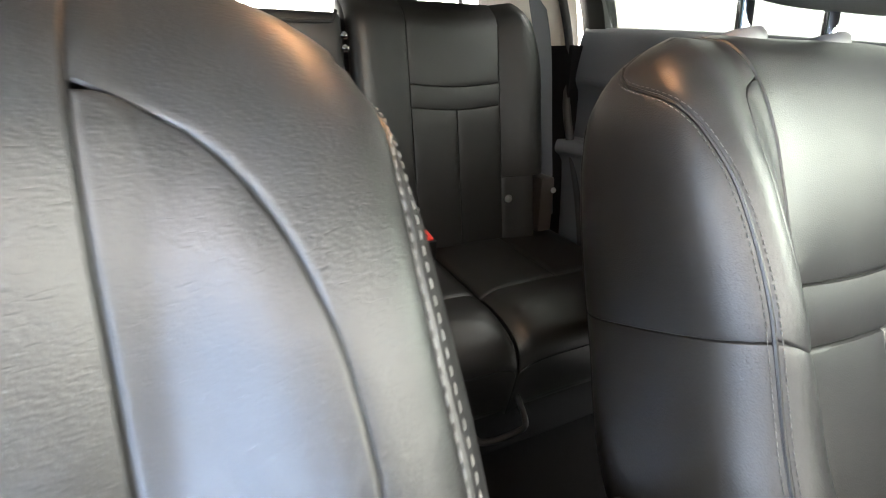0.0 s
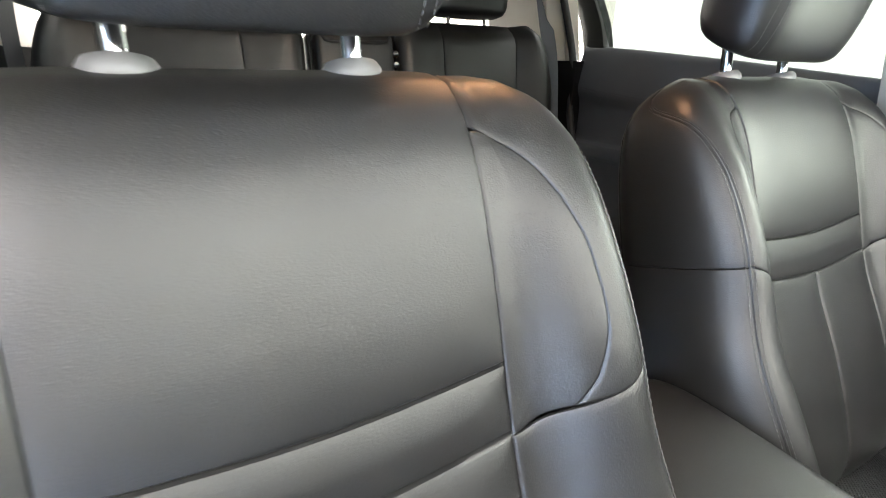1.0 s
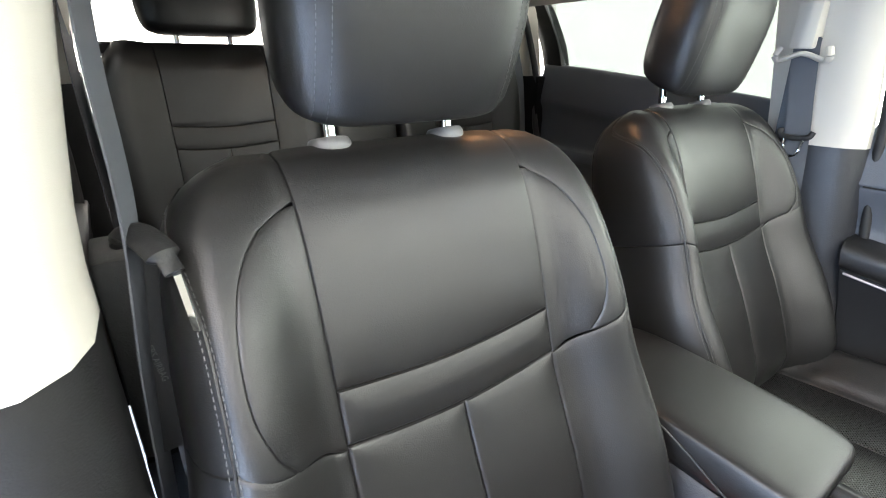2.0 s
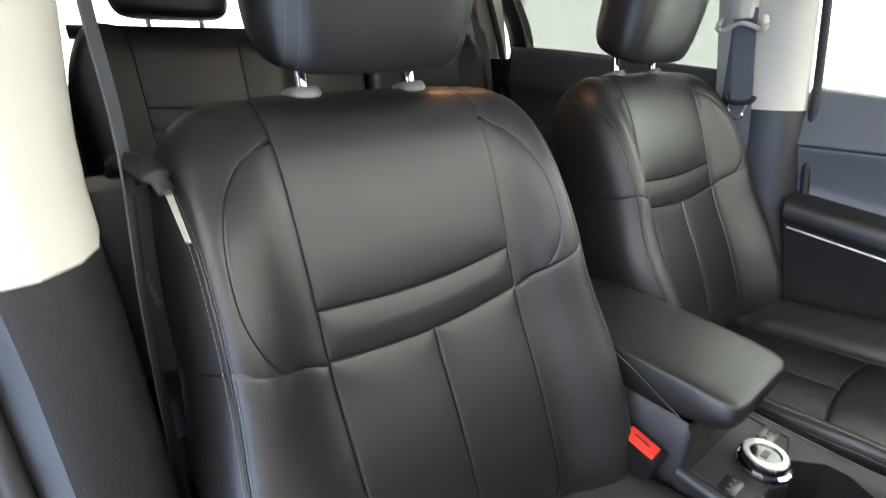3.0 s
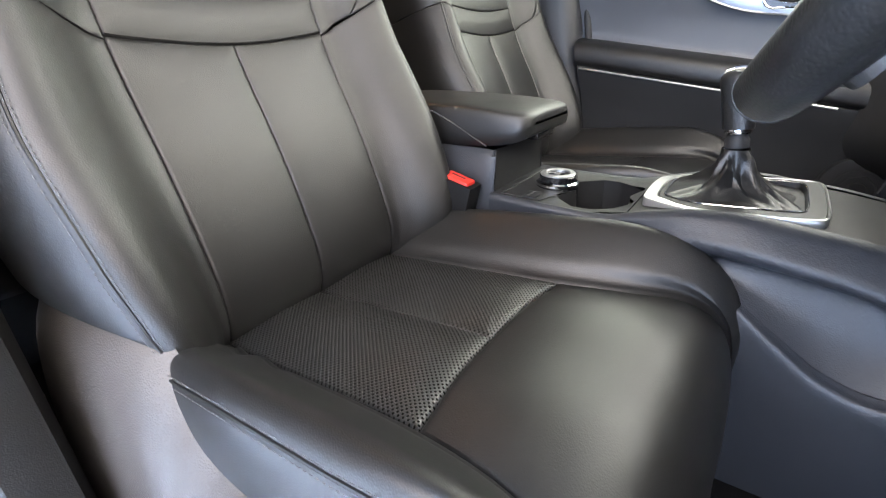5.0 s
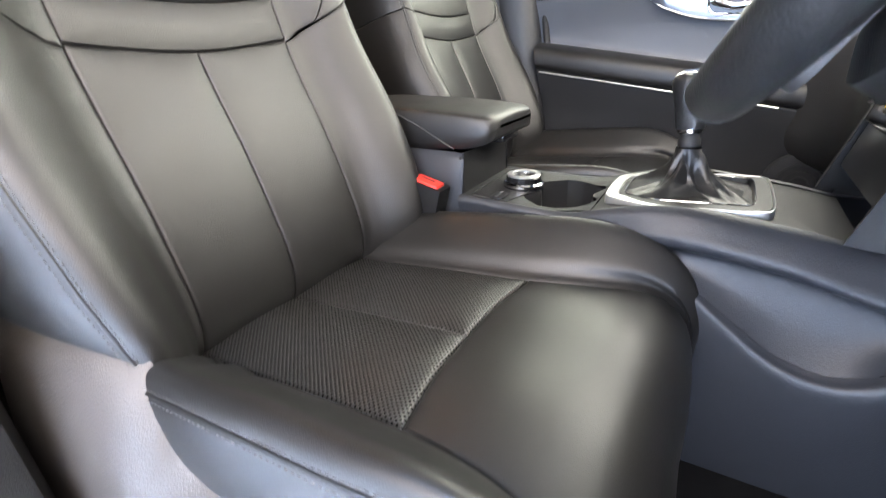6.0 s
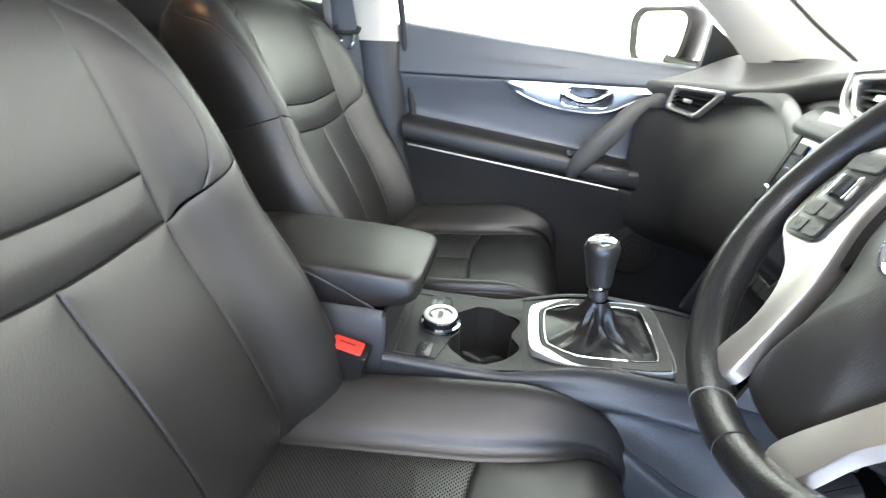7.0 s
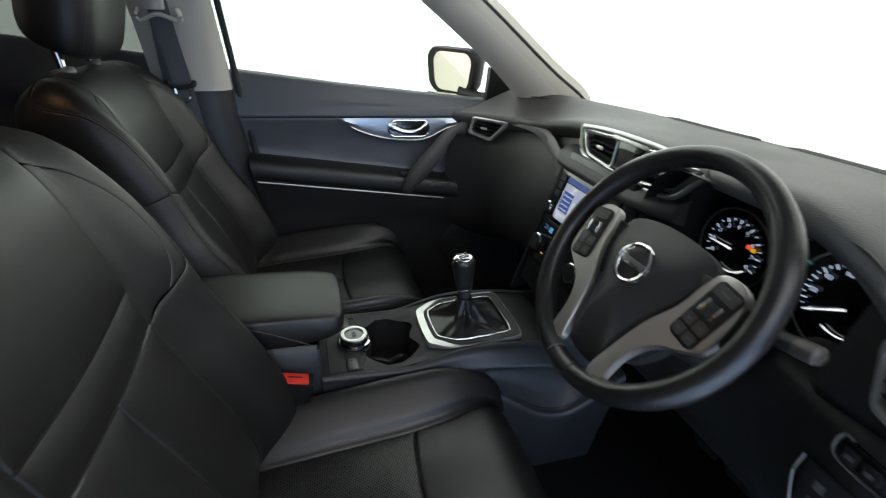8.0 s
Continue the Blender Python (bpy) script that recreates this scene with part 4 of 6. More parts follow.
def dome(outline, rim_z, top_z, steps=8, power=2.2, shrink=0.0):
    """A padded cap over a closed flat outline of (x, y), from rim_z at its edge to top_z."""
    cx, cy = sum(p[0] for p in outline) / len(outline), sum(p[1] for p in outline) / len(outline)
    bm = bmesh.new()
    rows = []
    for j in range(steps + 1):
        f = j / steps
        z = mix(rim_z, top_z, (1 - f ** power) if j else 1)
        rows.append([bm.verts.new((mix(cx, x, f), mix(cy, y, f), z)) for x, y in outline] if j else [bm.verts.new((cx, cy, top_z))])
    n = len(outline)
    for i in range(n):
        bm.faces.new((rows[0][0], rows[1][i], rows[1][(i + 1) % n]))
    for a, b in zip(rows[1:], rows[2:]):
        for i in range(n):
            bm.faces.new((a[i], b[i], b[(i + 1) % n], a[(i + 1) % n]))
    low = [bm.verts.new((x, y, rim_z - 0.02)) for x, y in outline]
    for i in range(n):
        bm.faces.new((rows[-1][i], low[i], low[(i + 1) % n], rows[-1][(i + 1) % n]))
    bmesh.ops.recalc_face_normals(bm, faces=bm.faces)
    return bm


def smooth_outline(pts, n=60):
    loop = list(pts) + [pts[0], pts[1], pts[2]]
    return [tuple(curve(loop, 1 + len(pts) * i / n)) for i in range(n)]


wheel = empty("steering_wheel", WHEEL_AT, "black leather three-spoke steering wheel with satin silver trim", "steering wheel")
rings = []
for i in range(97):
    a = 2 * math.pi * i / 96
    c = Vector((math.cos(a), math.sin(a), 0))
    fat = 1 + 0.10 * math.exp(-((math.degrees(a) % 180 - 35) / 16) ** 2) + 0.10 * math.exp(-((math.degrees(a) % 180 - 145) / 16) ** 2)
    rings.append([c * (0.1715 + 0.0150 * fat * math.cos(b)) + Vector((0, 0, 0.0178 * fat * math.sin(b))) for b in [2 * math.pi * k / 16 for k in range(16)]])
rim = part("rim", turned(loft(rings, cap=False), WM), LEATHER_WHEEL, wheel)
# seams across the rim and laced stitching on the inside
for deg in (28, 152, 208, 332, 262, 278):
    a = radians(deg)
    c, t = Vector((math.cos(a), math.sin(a), 0)), Vector((-math.sin(a), math.cos(a), 0))
    ring = [c * (0.1715 + 0.0153 * math.cos(b)) + Vector((0, 0, 0.0181 * math.sin(b))) for b in [2 * math.pi * k / 20 for k in range(21)]]
    part("rim_seam", turned(tube(ring, 0.0007, 6, cap=False, up=t), WM), GREY_PLASTIC if deg in (262,) else RUBBER, rim)
for a0, a1 in ((112, 150), (30, 68)):
    bm = bmesh.new()
    pieces = []
    for k in range(15):
        a = radians(mix(a0, a1, k / 14))
        c = Vector((math.cos(a), math.sin(a), 0))
        t = Vector((-math.sin(a), math.cos(a), 0))
        pieces.append(tube([c * 0.1575 + Vector((0, 0, 0.007)), c * 0.1555 + t * 0.002, c * 0.1575 + Vector((0, 0, -0.007)) + t * 0.003], 0.0009, 5))
    part("lacing", turned(join(*pieces), WM), RUBBER, rim)
cover = smooth_outline([(-0.088, 0.030), (-0.075, 0.055), (-0.03, 0.066), (0.03, 0.066), (0.075, 0.055), (0.088, 0.030), (0.080, -0.008), (0.058, -0.050), (0.044, -0.098), (0.034, -0.142), (-0.034, -0.142), (-0.044, -0.098), (-0.058, -0.050), (-0.080, -0.008)], 84)
hub = part("airbag_cover", turned(dome(cover, -0.012, 0.016, 10, 2.6), WM), COVER, wheel)
back = smooth_outline([(-0.10, 0.03), (-0.06, 0.055), (0.06, 0.055), (0.10, 0.03), (0.07, -0.06), (0.03, -0.12), (-0.03, -0.12), (-0.07, -0.06)], 48)
part("hub_back", turned(dome(back, -0.055, -0.02, 6), WM), PLASTIC, wheel)
for s in (-1, 1):
    arm = [(s * x, y) for x, y in ((0.06, 0.040), (0.10, 0.040), (0.135, 0.034), (0.166, 0.030), (0.168, -0.012), (0.135, -0.022), (0.10, -0.034), (0.06, -0.04))]
    bm = slab([(x, y, -0.016) for x, y in arm], (0, 0, 1), 0.012)
    spoke = part("spoke", turned(bm, WM), PLASTIC, wheel, bevel=0.003)
    # satin plate hugging the cover, from the foot of the wheel up round the switch pod
    rimline = [(0.036, -0.150), (0.045, -0.100), (0.060, -0.050), (0.081, -0.008), (0.090, 0.030), (0.100, 0.050), (0.124, 0.052), (0.141, 0.040), (0.148, 0.005), (0.142, -0.034), (0.120, -0.050), (0.096, -0.062), (0.078, -0.082), (0.066, -0.112), (0.061, -0.152)]
    plate = smooth_outline(rimline, 90)
    cxp, cyp = 0.092, -0.030
    rings = []
    for shrink, z in ((1.0, -0.010), (1.0, 0.001), (0.985, 0.0032), (0.96, 0.0042)):
        rings.append([Vector((s * mix(cxp, x, shrink), mix(cyp, y, shrink), z)) for x, y in plate])
    part("silver_trim", turned(loft(rings), WM), WHEEL_SILVER, wheel, "satin silver trim")
    pod = Matrix.Translation((s * 0.1175, 0.001, 0.0)) @ pose(0, 0, 0, 0, 0, s * -9)
    pad = part("switch_pad", turned(turned(slab([(x, y, 0.003) for x, y in rounded(0.041, 0.084, 0.009)], (0, 0, 1), 0.0030), pod), WM), STACK, wheel, "black switch pad", bevel=0.0008)
    for bx, by, bw, bh in ((0.0, 0.031, 0.034, 0.014), (-0.0095, -0.014, 0.0165, 0.014), (0.0095, -0.014, 0.0165, 0.014), (-0.0095, -0.031, 0.0165, 0.013), (0.0095, -0.031, 0.0165, 0.013)):
        bm = slab([(bx + x, by + y, 0.0055) for x, y in rounded(bw, bh, 0.003, 3)], (0, 0, 1), 0.0024)
        part("button", turned(turned(bm, pod), WM), POD, pad)
        part("button_mark", turned(turned(slab([(bx + x, by + y, 0.0079) for x, y in rounded(bw * 0.4, 0.0022, 0.0006, 2)], (0, 0, 1), 0.0004), pod), WM), THREAD, pad)
    part("rocker", turned(turned(tube([Vector((0.0, -0.001, 0.0065)), Vector((0.0, 0.0165, 0.0065))], 0.0062, 14), pod), WM), RUBBER, pad)
    for bx in (-0.0095, 0.0095):
        part("rocker_bar", turned(turned(box(bx - 0.0022, bx + 0.0022, -0.002, 0.018, 0.0055, 0.0088), pod), WM), CHROME, pad, "chrome bar", bevel=0.0008)
# plain badge: ring and bar
ringpts = [Vector((0.0265 * math.cos(2 * math.pi * k / 40), 0.0265 * math.sin(2 * math.pi * k / 40), 0.0195)) for k in range(41)]
part("badge_ring", turned(tube(ringpts, 0.0035, 8, cap=False), WM), CHROME, hub, "chrome ring badge")
part("badge_bar", turned(box(-0.030, 0.030, -0.0055, 0.0055, 0.0165, 0.0215), WM), CHROME, hub, "chrome bar badge", bevel=0.001)
# column shroud and stalks
column = empty("steering_column", (-0.37, -0.76, 1.06), "black plastic steering column shroud with stalks", "steering column")
ax = (WM.to_3x3() @ Vector((0, 0, -1))).normalized()
c0 = Vector(WHEEL_AT)
rings = []
for d, w, h in ((0.045, 0.052, 0.045), (0.06, 0.066, 0.058), (0.10, 0.074, 0.066), (0.17, 0.078, 0.068), (0.26, 0.074, 0.064)):
    rings.append([c0 + ax * d + WM.to_3x3() @ Vector((w * math.copysign(abs(math.cos(a)) ** 0.7, math.cos(a)), h * math.copysign(abs(math.sin(a)) ** 0.7, math.sin(a)) - 0.012, 0)) for a in [2 * math.pi * k / 28 for k in range(28)]])
part("shroud", loft(rings), PLASTIC, column)
for s in (-1, 1):
    base = c0 + ax * 0.085 + WM.to_3x3() @ Vector((s * 0.06, 0.012, 0))
    tip = base + WM.to_3x3() @ Vector((s * 0.135, 0.022, 0.012))
    pts = [base.lerp(tip, f) for f in (0, 0.3, 0.6, 0.78, 0.8, 0.97, 1.0)]
    stalk = part("stalk", tube(pts, [0.008, 0.010, 0.0125, 0.014, 0.0135, 0.013, 0.009], 14, squash=0.75), PLASTIC, column)
    part("stalk_end", tube([base.lerp(tip, 0.82), base.lerp(tip, 0.985), base.lerp(tip, 1.012)], [0.0142, 0.0142, 0.009], 14, squash=0.78), SIDE_PLASTIC, stalk)
    for f in (0.5, 0.6, 0.7):
        p = base.lerp(tip, f) + WM.to_3x3() @ Vector((0, 0.0, 0.0100))
        part("stalk_mark", turned(box(-0.003, 0.003, -0.0035, 0.0035, -0.0012, 0.0012), Matrix.Translation(p) @ WM.to_3x3().to_4x4()), THREAD, stalk)

# ---- centre console ----
CX = -0.010
console = empty("centre_console", (CX, -0.42, 0.42), "black plastic centre console with cup holders and silver gear surround", "console")
k = lambda nm, bm, mt=PLASTIC, lb="", **m: part(nm, bm, mt, console, lb, **m)
# main body: along y the deck's half width and height, the rail's bulge and lower edge, the lower ridge's bulge and height
BODY = [(-0.222, 0.105, 0.790, 0.0, 0.752, 0.0, 0.690), (-0.32, 0.107, 0.787, 0.0, 0.750, 0.0, 0.690), (-0.40, 0.108, 0.787, 0.002, 0.752, 0.001, 0.695), (-0.45, 0.109, 0.800, 0.009, 0.765, 0.006, 0.71),
        (-0.50, 0.110, 0.812, 0.018, 0.772, 0.018, 0.727), (-0.56, 0.110, 0.817, 0.025, 0.774, 0.030, 0.722), (-0.61, 0.110, 0.813, 0.028, 0.770, 0.038, 0.692), (-0.67, 0.110, 0.807, 0.030, 0.762, 0.044, 0.655),
        (-0.73, 0.110, 0.797, 0.032, 0.748, 0.050, 0.647), (-0.79, 0.110, 0.800, 0.034, 0.735, 0.055, 0.680), (-0.86, 0.110, 0.835, 0.036, 0.745, 0.058, 0.73)]
rows = [(0.14, 0.085, 0.855), (-0.2195, 0.090, 0.853)] + [r[:3] for r in BODY]
HOLE_Y0, HOLE_Y1 = -0.418, -0.318


def console_z(y):
    r = sorted((a, c) for a, b, c in rows)
    return float(np.interp(y, [q[0] for q in r], [q[1] for q in r]))


def body(y, g):
    """Section of the console's side at y, from the deck (g = 0) over rail, crease and ridge to the foot (g = 12), as (x, z) out from the middle."""
    w, z, rb, lz, tb, rz = [table([(-r[0], r[i]) for r in BODY], -y) for i in range(1, 7)]
    return curve([(w - 0.011, z), (w - 0.004, z + 0.0015), (w + 0.002 + rb * 0.25, z - 0.005), (w + rb * 0.75, mix(z, lz, 0.5)), (w + rb, lz + 0.008), (w + rb - 0.004, lz - 0.003), (w + rb * 0.35, lz - 0.012),
                  (w + 0.003 + rb * 0.2 + tb * 0.15, mix(lz, rz, 0.55)), (w + 0.004 + tb * 0.75, rz + 0.008), (w + 0.005 + tb, rz - 0.006), (w + 0.004 + tb * 0.9, rz - 0.05), (w + 0.004 + tb * 0.5, rz - 0.14), (w + 0.006, 0.425)], g)


for s in (-1, 1):
    for nm, g0, g1, n in (("side_rail", 0, 5, 30), ("side_panel", 5, 8, 20), ("lower_panel", 8.03, 12, 24)):
        rings = [[Vector((CX + s * x, y, z)) for x, z in [body(y, mix(g0, g1, j / n)) for j in range(n + 1)]] for y in [mix(-0.222, -0.86, i / 64) for i in range(65)]]
        k(nm, loft(rings, cap=False, close=False), CONSOLE_SKIN)
    # box below the armrest
    rings = [[Vector((CX + s * x, y, z)) for x, z in ((0.10, 0.425), (0.10, 0.60), (mix(0.098, w + 0.004, 0.7), 0.80), (w, 0.845), (w - 0.009, z1))] for y, w, z1 in ((0.14, 0.085, 0.855), (-0.19, 0.089, 0.855), (-0.216, 0.090, 0.854), (-0.2225, 0.086, 0.848))]
    k("box_side", loft(rings, cap=False, close=False), CONSOLE_SKIN)
# top deck, left open over the two cup holders
bm = bmesh.new()
def strip(y0, y1, x0, x1, n=6):
    pts = [[bm.verts.new((mix(x0, x1, i / n), y, console_z(y))) for i in range(n + 1)] for y in (y0, y1)]
    for i in range(n):
        bm.faces.new((pts[0][i], pts[0][i + 1], pts[1][i + 1], pts[1][i]))
L, R = CX - 0.0985, CX + 0.0985
for a, b in ((-0.222, -0.262), (-0.262, -0.300)):
    strip(a, b, L, R)
# outline of the cup wells: a waisted slot
def well(f):
    """Half-outline of the well: y at either end for x fraction f."""
    x = mix(CX - 0.086, CX + 0.072, f)
    wob = -0.016 * math.cos(4 * math.pi * f)
    ends = 0.040 * (abs(2 * f - 1) ** 4)
    return x, -0.306 - ends * 0.55 + wob * 0.5 - 0.012, -0.418 + ends * 0.9 - wob * 0.45
N = 32
pr = []
for i in range(N + 1):
    x, y1, y0 = well(i / N)
    pr.append((bm.verts.new((x, -0.300, console_z(-0.300))), bm.verts.new((x, y1, console_z(y1) - 0.001)), bm.verts.new((x, y0, console_z(y0) - 0.001)), bm.verts.new((x, -0.428, console_z(-0.428)))))
for a, b in zip(pr, pr[1:]):
    bm.faces.new((a[0], b[0], b[1], a[1]))
    bm.faces.new((a[2], b[2], b[3], a[3]))
for x0, x1, c in ((L, CX - 0.086, 0), (CX + 0.072, R, N)):
    q = pr[c]
    e = [bm.verts.new((x0 if c == 0 else x1, v.co.y, v.co.z)) for v in q]
    for i in range(3):
        bm.faces.new((e[i], q[i], q[i + 1], e[i + 1]))
bmesh.ops.recalc_face_normals(bm, faces=bm.faces)
k("cup_deck", bm, PLASTIC, "smooth black deck")
bm = bmesh.new()
def wellring(z, grow):
    out = []
    for i in range(N + 1):
        x, y1, y0 = well(i / N)
        out.append((x, mix(-0.365, y1, grow), z))
    for i in range(N, -1, -1):
        x, y1, y0 = well(i / N)
        out.append((x, mix(-0.365, y0, grow), z))
    return out
bm = loft([wellring(0.785, 1.0), wellring(0.775, 0.97), wellring(0.70, 0.92), wellring(0.695, 0.8), wellring(0.694, 0.0)], cap=False)
k("cup_well", bm, PLASTIC)
k("well_divider", tube(line([(CX - 0.01, -0.318, 0.70), (CX - 0.01, -0.335, 0.738), (CX - 0.01, -0.365, 0.728), (CX - 0.01, -0.395, 0.738), (CX - 0.01, -0.412, 0.70)], 16), 0.007, 8), PLASTIC)
# mode dial and its two switches
def switch(x, y, w, h, nm):
    z = console_z(y)
    pad = k(nm, slab([(CX + x + a, y + b, z) for a, b in rounded(w, h, 0.004, 3)], (0, 0, 1), 0.003), STACK, "satin black switch", bevel=0.001)
    for d in (-0.3, 0.0, 0.3):
        part("switch_mark", box(CX + x + d * w - 0.0015, CX + x + d * w + 0.0015, y - 0.002, y + 0.002, z + 0.0038, z + 0.0046), THREAD, pad)
switch(-0.074, -0.280, 0.036, 0.022, "heater_switch")
switch(0.066, -0.276, 0.036, 0.022, "heater_switch")
zd = console_z(-0.295)
dial = k("mode_dial", turned(lathe([(0.0, -0.02), (0.034, -0.02), (0.034, 0.004), (0.032, 0.006), (0.029, 0.006), (0.029, 0.017), (0.027, 0.019), (0.0, 0.0192)], 40), pose(CX, -0.292, zd)), GLOSS, "gloss black rotary dial")
part("dial_ring", turned(lathe([(0.0305, 0.003), (0.0345, 0.003), (0.0345, 0.007), (0.031, 0.009), (0.0305, 0.007)], 40), pose(CX, -0.292, zd)), CHROME, dial, "chrome ring")
part("dial_cap", turned(lathe([(0.0195, 0.0192), (0.0275, 0.0185), (0.0285, 0.0205), (0.0265, 0.0222), (0.0205, 0.0222), (0.0195, 0.0212)], 40), pose(CX, -0.292, zd)), SILVER, dial, "brushed silver cap")
part("dial_mark", box(CX - 0.008, CX + 0.008, -0.296, -0.288, zd + 0.0192, zd + 0.0205), THREAD, dial)
# inlay frame round the dial
pts = [Vector((CX + x, y, console_z(y) + 0.0008)) for x, y in ((-0.09, -0.236), (0.085, -0.236), (0.085, -0.298), (0.04, -0.31), (-0.045, -0.312), (-0.09, -0.30), (-0.09, -0.236))]
k("dial_plate_seam", tube(pts, 0.0011, 6), RUBBER)
# storage box under the armrest
k("box_top", box(CX - 0.082, CX + 0.082, 0.06, 0.140, 0.838, 0.853), PLASTIC, bevel=0.004)
k("box_back", box(CX - 0.085, CX + 0.085, 0.134, 0.1405, 0.43, 0.838), PLASTIC)
k("box_front", slab([(CX - 0.088, -0.2185, 0.78), (CX + 0.088, -0.2185, 0.78), (CX + 0.085, -0.2185, 0.855), (CX - 0.085, -0.2185, 0.855)], (0, -1, 0), 0.004), PLASTIC)
# armrest: padded leather lid
rings = []
ARM = [(0.098, 0.088, 0.892, 0.86), (0.088, 0.094, 0.910, 0.856), (0.03, 0.097, 0.920, 0.855), (-0.08, 0.097, 0.920, 0.856), (-0.18, 0.096, 0.917, 0.858), (-0.232, 0.094, 0.913, 0.863), (-0.257, 0.089, 0.910, 0.870), (-0.2675, 0.078, 0.906, 0.878), (-0.2705, 0.064, 0.901, 0.886)]
for i in range(41):
    y, w, zt, zb = curve(ARM, i * 8 / 40)
    sec = [(-w + 0.004, zb), (-w, zb + 0.01), (-w - 0.001, mix(zb, zt, 0.45)), (-w + 0.0025, zt - 0.009), (-w + 0.011, zt - 0.0015), (-w * 0.5, zt + 0.001), (0, zt + 0.002), (w * 0.5, zt + 0.001), (w - 0.011, zt - 0.0015), (w - 0.0025, zt - 0.009), (w + 0.001, mix(zb, zt, 0.45)), (w, zb + 0.01), (w - 0.004, zb)]
    dense_sec = [curve(sec, j * 12 / 36) for j in range(37)]
    rings.append([Vector((CX + 0.012 + x, y, z)) for x, z in dense_sec])
arm = k("armrest_lid", loft(rings), LEATHER, "black leather armrest lid")
seam = [Vector((CX + 0.012 - 0.0985, y, z)) for y, z in ((-0.085, 0.912), (-0.11, 0.905), (-0.145, 0.890), (-0.18, 0.872), (-0.205, 0.86))]
part("lid_seam", tube(line([tuple(p) for p in seam], 20), 0.0016, 6), RUBBER, arm)
part("stitching", stitches([p + Vector((-0.0005, 0.006, 0.004)) for p in line([tuple(p) for p in seam], 20)], [Vector((-1, 0, 0))] * 20), THREAD, arm)
part("latch", box(CX - 0.02, CX + 0.045, -0.262, -0.232, 0.862, 0.878), GLOSS, arm, "black release latch", bevel=0.003)
# gear surround: silver frame round a leather boot
GEAR = [(0.038, -0.437), (-0.058, -0.437), (-0.082, -0.455), (-0.101, -0.495), (-0.103, -0.56), (-0.101, -0.622), (-0.086, -0.642), (-0.009, -0.645), (0.068, -0.642), (0.083, -0.622), (0.085, -0.56), (0.083, -0.495), (0.064, -0.455)]


def frame_ring(shrink):
    """Outline of the gear surround drawn in towards its middle, as (x, y)."""
    o = smooth_outline(GEAR, 72)
    return [(mix(-0.009, x, shrink), mix(-0.548, y, shrink)) for x, y in o]


def zt(y):
    return 0.802 + (-y - 0.44) * 0.055
bm = bmesh.new()
def band(loops):
    rows_ = [[bm.verts.new((x, y, zt(y) + dz)) for x, y in lp] for lp, dz in loops]
    for a, b in zip(rows_, rows_[1:]):
        for i in range(len(a)):
            bm.faces.new((a[i], a[(i + 1) % len(a)], b[(i + 1) % len(a)], b[i]))
def open_ring(less):
    """The surround's inner edge: wide towards the rear, a thin rim at the front."""
    out_ = []
    for x, y in frame_ring(1.0):
        f = min(1.0, max(0.0, (-y - 0.445) / 0.075))
        g = mix(0.855, 0.975, f * f * (3 - 2 * f)) - less
        out_.append((mix(-0.009, x, g), mix(-0.548, y, g)))
    return out_
band([(frame_ring(1.0), -0.006), (frame_ring(1.0), 0.003), (frame_ring(0.992), 0.0055), (open_ring(0.0), 0.0062), (open_ring(0.012), 0.004), (open_ring(0.02), -0.004)])
k("gear_surround", bm, SILVER, "satin silver gear surround")
bm = bmesh.new()
band([(open_ring(0.01), 0.003), (open_ring(0.025), 0.0055), (frame_ring(0.77), 0.0065), (frame_ring(0.755), 0.0), (frame_ring(0.75), -0.008)])
k("gear_inner_ring", bm, PLASTIC, "black inner ring")
k("gear_chrome", tube([Vector((x, y, zt(y) + 0.0070)) for x, y in frame_ring(0.772) + frame_ring(0.772)[:1]], 0.0009, 6, cap=False), CHROME, "thin chrome ring")
# deck around and ahead of the surround
bm = bmesh.new()
ys = [-0.428 - 0.01 * i for i in range(31)]
prev = None
for y in ys:
    z = console_z(y) - 0.002
    row = [bm.verts.new((CX + x, y, z)) for x in (-0.0985, -0.05, 0.0, 0.05, 0.0985)]
    if prev:
        for i in range(4):
            bm.faces.new((prev[i], prev[i + 1], row[i + 1], row[i]))
    prev = row
k("front_deck", bm, PLASTIC)
# rear air outlet at the back of the console
vent = k("rear_outlet", box(CX - 0.075, CX + 0.075, 0.141, 0.150, 0.66, 0.78), GLOSS, "gloss black rear outlet", bevel=0.003)
for i in range(4):
    part("slat", box(CX - 0.066, CX + 0.066, 0.147, 0.156, 0.675 + 0.026 * i, 0.681 + 0.026 * i), PLASTIC, vent)

# gear lever
lever = empty("gear_lever", (CX, -0.53, 0.80), "black leather gear lever with chrome shift plate and gathered boot", "gear lever")
rings = []
